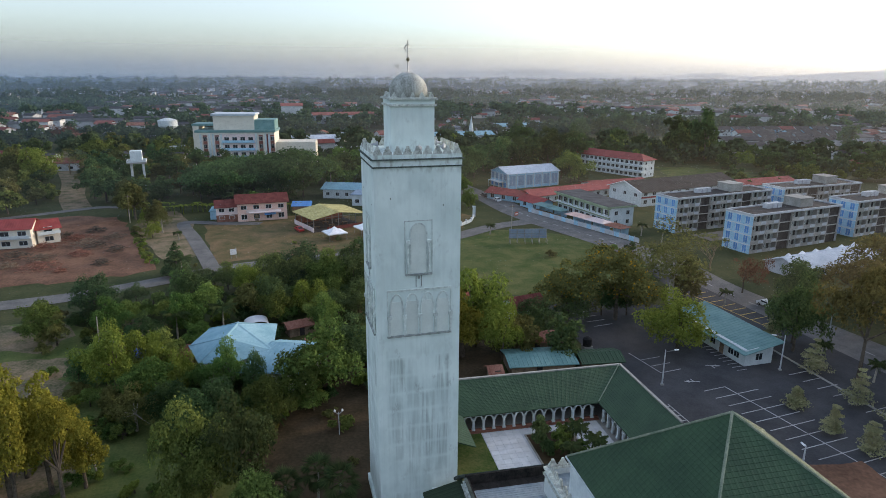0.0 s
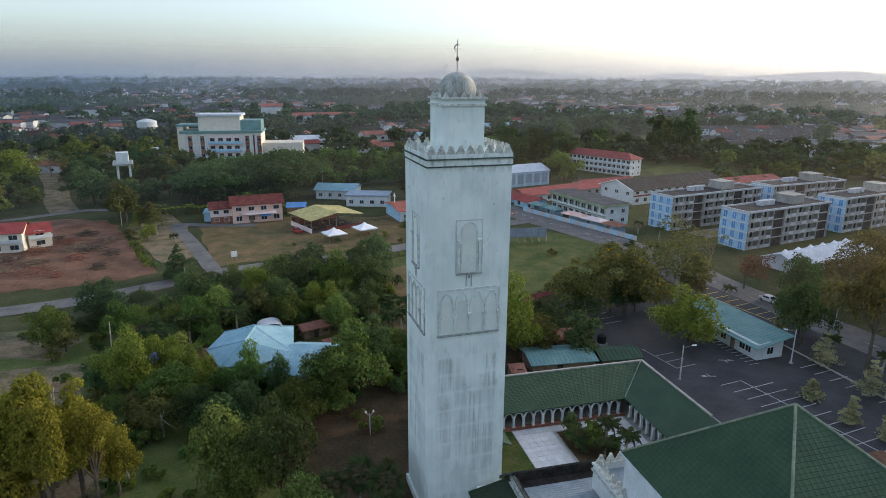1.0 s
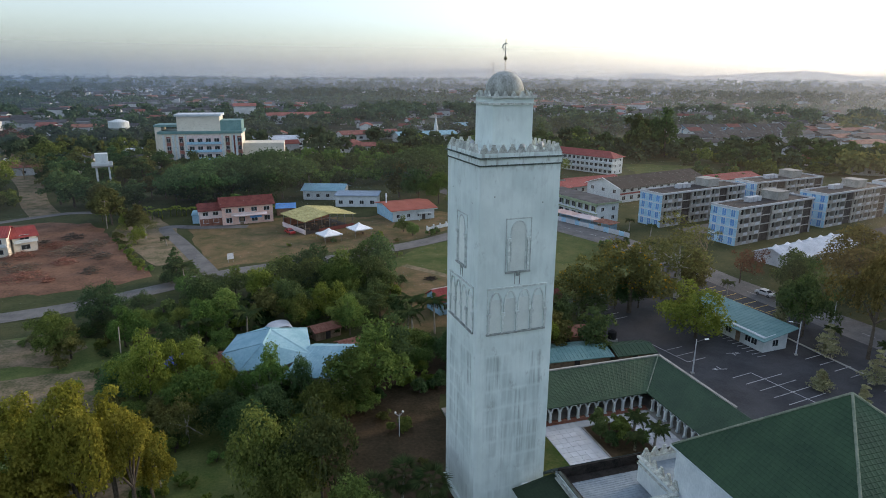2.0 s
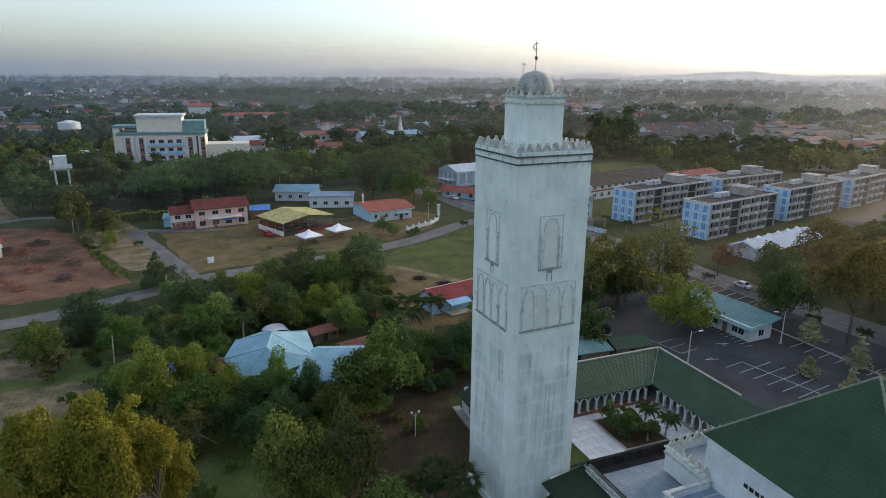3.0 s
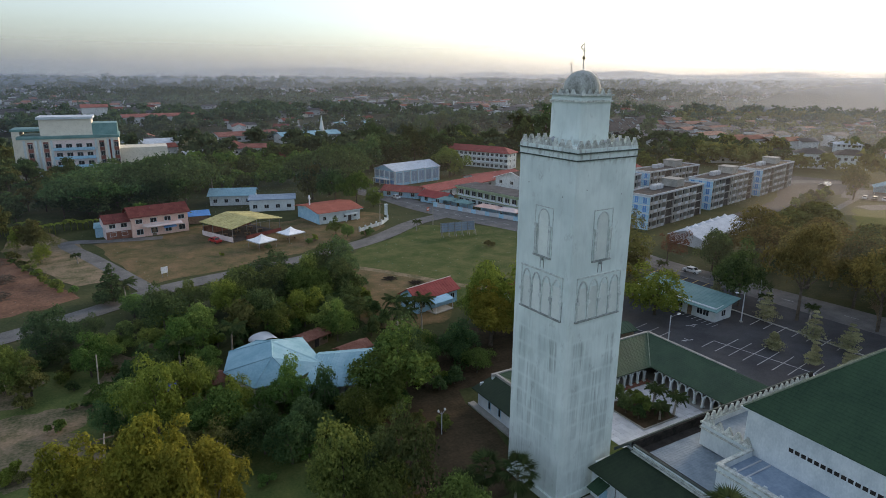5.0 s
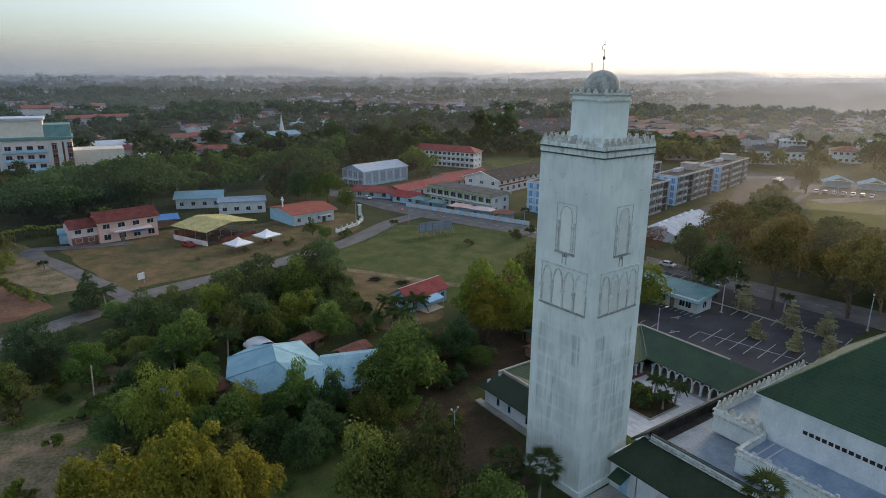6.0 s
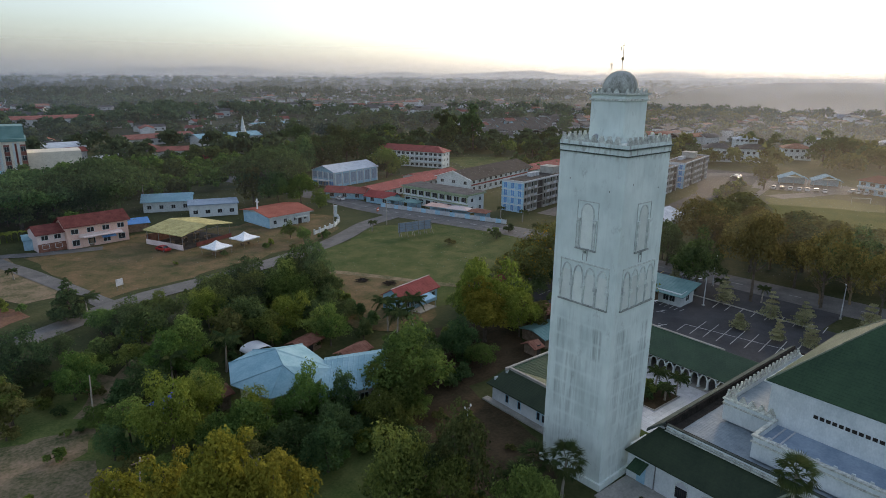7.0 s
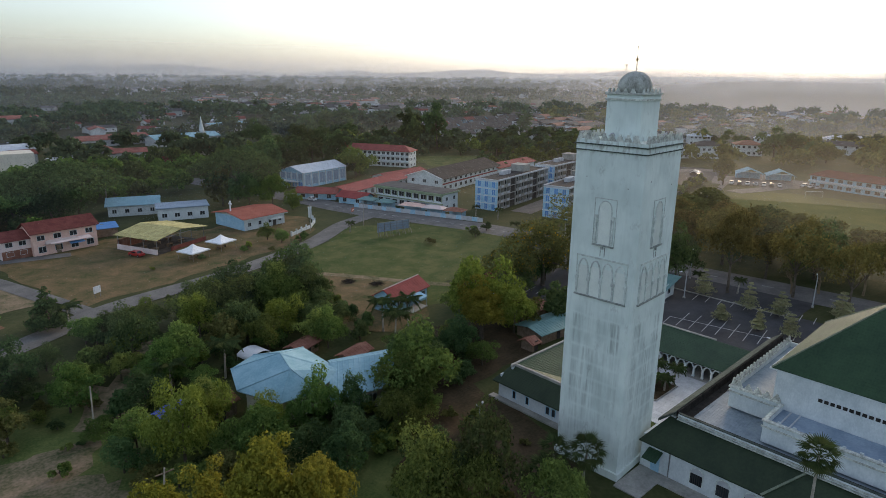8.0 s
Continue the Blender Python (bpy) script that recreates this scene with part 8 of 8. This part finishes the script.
# ---------------------------------------------------------------- far town and woods
def far_woods(name, seed, n, r0, r1, az0, az1, size, leafmat, cards, edge=1.0):
    rs = np.random.RandomState(seed)
    out = []
    k = 0
    while k < n:
        a = radians(rs.uniform(az0, az1))
        r = math.sqrt(rs.uniform(r0 * r0, r1 * r1)) if edge == 1.0 else r0 + (r1 - r0) * rs.uniform() ** edge
        x, y = r * math.sin(a), r * math.cos(a)
        if noise.noise((x * 0.006, y * 0.006, 7)) < -0.12 and rs.uniform() < 0.75:
            continue
        if noise.noise((x * 0.003, y * 0.003, 11)) > 0.08 and rs.uniform() < 0.7:
            continue
        k += 1
        if 255 < x < 430 and 330 < y < 462 or 290 < x < 370 and 160 < y < 232:
            continue
        s = size * rs.uniform(0.6, 1.4)
        cs = [(x + s * rs.uniform(-0.5, 0.5), y + s * rs.uniform(-0.5, 0.5), s * (0.55 + 0.5 * j / 3)) for j in range(4)]
        out.append(leaf_cloud(cs, [s * q for q in (0.6, 0.5, 0.5, 0.38)], cards, s * 0.34, seed + k, 0.9, 0.5))
    return tagged(part(name, sprays_mesh(name, np.concatenate(out), M[leafmat]), None), "dense woods and gardens spreading to the horizon", "woods", kind="stuff")


def wood(seed, box, n, mats, Rr, clear):
    """A joined wood of full trees, kept clear of roofs and roads."""
    rs = random.Random(seed)
    out = {m: [] for m in mats}
    done = []
    for k in range(n * 12):
        if len(done) >= n:
            break
        x, y, R = rs.uniform(box[0], box[2]), rs.uniform(box[1], box[3]), rs.uniform(*Rr)
        if any(a - R * 0.5 < x < c + R * 0.5 and b - R * 0.5 < y < e + R * 0.5 for a, b, c, e in clear) or near_line(x, y, MAIN, 8 + R * 0.4) or near_line(x, y, CUT, 6 + R * 0.5):
            continue
        if any(math.hypot(x - a, y - b) < 0.55 * (R + r) for a, b, r in done):
            continue
        done.append((x, y, R))
        H = R * rs.uniform(1.1, 1.7)
        cs, rr = clumps(seed + k, R, H, 16)
        out[rs.choice(mats)].append(leaf_cloud([(x + p[0], y + p[1], p[2]) for p in cs], rr, 900, 1.05, seed + k, 1.0))
    for m, vs in out.items():
        tagged(part("roadside_woods", sprays_mesh("roadside_woods", np.concatenate(vs), M[m]), None), "broad-leaved woods between the buildings", "woods", kind="stuff")


KEEP = CLEAR + [(162, 250, 212, 300), (262, 340, 420, 455), (70, 240, 175, 290), (100, 180, 170, 250), (-62, 316, 8, 360), (2, 215, 50, 262), (-14, 214, 4, 232), (105, 140, 240, 215), (-32, 226, 20, 250), (-5, 200, 30, 240)]
wood(509, (-30, 222, 66, 345), 70, ["leafdk", "leaf"], (4.0, 7.5), KEEP)
wood(510, (60, 284, 250, 390), 60, ["leafdk", "leaf"], (4.0, 6.5), KEEP)
wood(512, (-250, 228, -58, 420), 120, ["leafdk", "leafol", "leaf"], (4.5, 8.0), KEEP)
wood(513, (250, 190, 520, 330), 70, ["leafdk", "leaffar"], (4.5, 7.0), KEEP + [(225, 150, 365, 232)])
wood(514, (318, 60, 520, 230), 70, ["leafdk", "leafol"], (4.0, 6.5), KEEP + [(300, 150, 375, 232)])
wood(511, (160, 196, 340, 290), 60, ["leafdk", "leaf"], (3.2, 5.4), KEEP + [(215, 150, 345, 232)])
far_woods("distant_woods", 301, 760, 340, 640, -42, 78, 6.2, "leaffar", 130)
far_woods("distant_woods", 302, 2300, 560, 1150, -42, 84, 7.5, "leaffar", 80)
far_woods("distant_woods", 303, 3400, 1050, 2300, -40, 88, 11, "leaffar", 34)
far_woods("distant_woods", 304, 4600, 2100, 4200, -40, 92, 18, "leaffar", 14)
far_woods("distant_woods", 305, 420, 330, 760, 48, 84, 6.5, "leafol", 100)


def house_parts(w, d, h, rise, wallm, roofm, wins):
    t = thing("town_house", "small far house with a pale wall and a pitched roof", "house", 0, 0, -200, 0, "far houses")
    part("wall", gable_wall(0, 0, w, d, h, rise), M[wallm], t)
    part("roof", gable(0, 0, w, d, h, rise, "x", 0.6, step=2.5), M[roofm], t)
    row(t, "front", (w, d), wins, 1.0, 1.4, 1.2, kind="bare")
    return t


kinds = [(12, 8, 3.4, 1.8, "farwhite", "maroon", 3), (14, 9, 6.0, 2.0, "farwhite", "greyroof", 3), (11, 8, 3.2, 1.6, "cream", "rustroof", 3), (22, 9, 3.6, 1.6, "farwhite", "greyroof", 4), (16, 9, 5.8, 1.8, "farwhite", "maroon", 3), (13, 8, 3.2, 1.6, "palepink", "paleroof", 3), (20, 10, 4, 1.8, "farwhite", "farred", 4)]
rs = random.Random(77)
count = 0
protos = [house_parts(*k) for k in kinds]
first = {}
while count < 170:
    a, r = radians(rs.uniform(-36, 72)), 340 + 560 * rs.random() ** 1.2
    x, y = r * math.sin(a), r * math.cos(a)
    if noise.noise((x * 0.006, y * 0.006, 7)) > 0.22 or 255 < x < 425 and 340 < y < 460 or (-62 < x < 10 and 290 < y < 380) or (70 < x < 260 and y < 330) or x > 230 and y < 225:
        continue
    k = rs.randrange(len(kinds))
    turn = rs.choice((-8, 0, 12, 82, -35)) + rs.uniform(-4, 4)
    if k not in first:
        first[k] = True
        protos[k].matrix_basis = pose(x, y, 0, 0, 0, turn)
    else:
        copy_thing(protos[k], pose(x, y, 0, 0, 0, turn))
    count += 1


def far_town(name, seed, n, r0, r1, wallm, roofm):
    rs = random.Random(seed)
    walls, roofs = Geo(), Geo()
    k = 0
    while k < n:
        a, r = radians(rs.uniform(-38, 80)), r0 + (r1 - r0) * rs.random() ** 1.4
        x, y = r * math.sin(a), r * math.cos(a)
        if noise.noise((x * 0.003, y * 0.003, 11)) < (0.04 if k % 4 else -0.2):
            continue
        k += 1
        if (-62 < x < 10 and y < 400) or x > 225 and y < 225:
            continue
        w, d, h = rs.uniform(9, 20) if k % 5 else rs.uniform(24, 44), rs.uniform(8, 13), rs.choice((4, 5.5, 6, 6.5, 7.5))
        walls.box(x, y, 0, x + w, y + d, h)
        roofs.slab([(x - 0.6, y - 0.6, h), (x + w + 0.6, y - 0.6, h), (x + w + 0.6, y + d / 2, h + 2), (x - 0.6, y + d / 2, h + 2)], 0.2)
        roofs.slab([(x - 0.6, y + d / 2, h + 2), (x + w + 0.6, y + d / 2, h + 2), (x + w + 0.6, y + d + 0.6, h), (x - 0.6, y + d + 0.6, h)], 0.2)
    t = thing(name, "far town of low houses fading into haze", "town", 0, 0, 0, 0, "", "stuff")
    part("walls", walls, M[wallm], t)
    part("roofs", roofs, M[roofm], t)


far_town("distant_town", 401, 70, 420, 1700, "farwhite", "farred")
far_town("distant_town", 402, 520, 420, 2000, "farwhite", "greyroof")
far_town("distant_town", 403, 260, 500, 2800, "farwhite", "greyroof")
far_town("distant_town", 404, 120, 420, 2000, "farwhite", "rustroof")
t = thing("distant_tower_block", "lone tower block far off on the horizon", "tower block", 2868, 2758, 0, 40)
part("wall", Geo().box(0, 0, 0, 26, 24, 77), M["greyp"], t)
part("wall", Geo().box(-18, 0, 0, 0, 24, 40), M["greyp"], t)

# morning haze: tinted translucent sheets stand in for it, denser towards the ground
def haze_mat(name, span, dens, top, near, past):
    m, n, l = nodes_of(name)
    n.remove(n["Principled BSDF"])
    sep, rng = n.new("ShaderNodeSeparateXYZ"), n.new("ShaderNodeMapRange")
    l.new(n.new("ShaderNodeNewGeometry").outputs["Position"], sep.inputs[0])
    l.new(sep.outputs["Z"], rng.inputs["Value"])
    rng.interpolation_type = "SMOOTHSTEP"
    # sheets made denser towards the sun, to imitate its glow in haze
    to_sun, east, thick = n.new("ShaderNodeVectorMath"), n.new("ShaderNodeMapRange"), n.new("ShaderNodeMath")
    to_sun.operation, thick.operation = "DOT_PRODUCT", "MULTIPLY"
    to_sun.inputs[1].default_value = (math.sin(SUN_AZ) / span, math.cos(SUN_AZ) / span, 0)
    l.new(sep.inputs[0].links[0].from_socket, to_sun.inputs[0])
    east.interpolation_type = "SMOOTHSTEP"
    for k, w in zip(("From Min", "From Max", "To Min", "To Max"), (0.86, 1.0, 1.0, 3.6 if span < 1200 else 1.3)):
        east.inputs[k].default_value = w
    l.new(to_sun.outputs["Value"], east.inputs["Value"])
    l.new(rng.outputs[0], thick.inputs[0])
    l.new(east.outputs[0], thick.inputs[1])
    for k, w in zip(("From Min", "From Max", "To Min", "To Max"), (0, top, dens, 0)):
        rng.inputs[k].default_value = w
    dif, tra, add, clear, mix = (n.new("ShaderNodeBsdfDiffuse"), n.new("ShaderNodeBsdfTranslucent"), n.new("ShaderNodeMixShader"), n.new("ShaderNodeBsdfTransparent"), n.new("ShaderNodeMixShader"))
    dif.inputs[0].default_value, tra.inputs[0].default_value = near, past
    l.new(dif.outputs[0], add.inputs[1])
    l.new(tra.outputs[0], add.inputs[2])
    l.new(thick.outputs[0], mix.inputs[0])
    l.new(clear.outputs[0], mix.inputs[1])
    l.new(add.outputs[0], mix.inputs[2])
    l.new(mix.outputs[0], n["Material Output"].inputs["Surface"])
    return m


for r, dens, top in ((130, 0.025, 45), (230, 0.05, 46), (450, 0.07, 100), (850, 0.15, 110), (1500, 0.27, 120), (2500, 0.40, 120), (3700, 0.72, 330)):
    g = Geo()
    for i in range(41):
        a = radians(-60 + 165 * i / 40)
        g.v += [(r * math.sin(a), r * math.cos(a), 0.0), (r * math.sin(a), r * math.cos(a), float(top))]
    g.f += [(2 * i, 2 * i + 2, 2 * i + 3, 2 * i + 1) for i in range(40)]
    # sun warmth and the blue of distance are put into the sheet colours
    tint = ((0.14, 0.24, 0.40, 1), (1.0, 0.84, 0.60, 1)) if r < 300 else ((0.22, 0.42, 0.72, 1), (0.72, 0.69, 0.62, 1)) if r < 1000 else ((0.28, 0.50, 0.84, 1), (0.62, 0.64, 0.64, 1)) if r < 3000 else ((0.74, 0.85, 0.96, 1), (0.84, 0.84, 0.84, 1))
    setting("backdrop_haze", g, haze_mat("haze_sheet", r, dens, top, *tint), "tinted sheet standing in for morning haze over the town", "haze")


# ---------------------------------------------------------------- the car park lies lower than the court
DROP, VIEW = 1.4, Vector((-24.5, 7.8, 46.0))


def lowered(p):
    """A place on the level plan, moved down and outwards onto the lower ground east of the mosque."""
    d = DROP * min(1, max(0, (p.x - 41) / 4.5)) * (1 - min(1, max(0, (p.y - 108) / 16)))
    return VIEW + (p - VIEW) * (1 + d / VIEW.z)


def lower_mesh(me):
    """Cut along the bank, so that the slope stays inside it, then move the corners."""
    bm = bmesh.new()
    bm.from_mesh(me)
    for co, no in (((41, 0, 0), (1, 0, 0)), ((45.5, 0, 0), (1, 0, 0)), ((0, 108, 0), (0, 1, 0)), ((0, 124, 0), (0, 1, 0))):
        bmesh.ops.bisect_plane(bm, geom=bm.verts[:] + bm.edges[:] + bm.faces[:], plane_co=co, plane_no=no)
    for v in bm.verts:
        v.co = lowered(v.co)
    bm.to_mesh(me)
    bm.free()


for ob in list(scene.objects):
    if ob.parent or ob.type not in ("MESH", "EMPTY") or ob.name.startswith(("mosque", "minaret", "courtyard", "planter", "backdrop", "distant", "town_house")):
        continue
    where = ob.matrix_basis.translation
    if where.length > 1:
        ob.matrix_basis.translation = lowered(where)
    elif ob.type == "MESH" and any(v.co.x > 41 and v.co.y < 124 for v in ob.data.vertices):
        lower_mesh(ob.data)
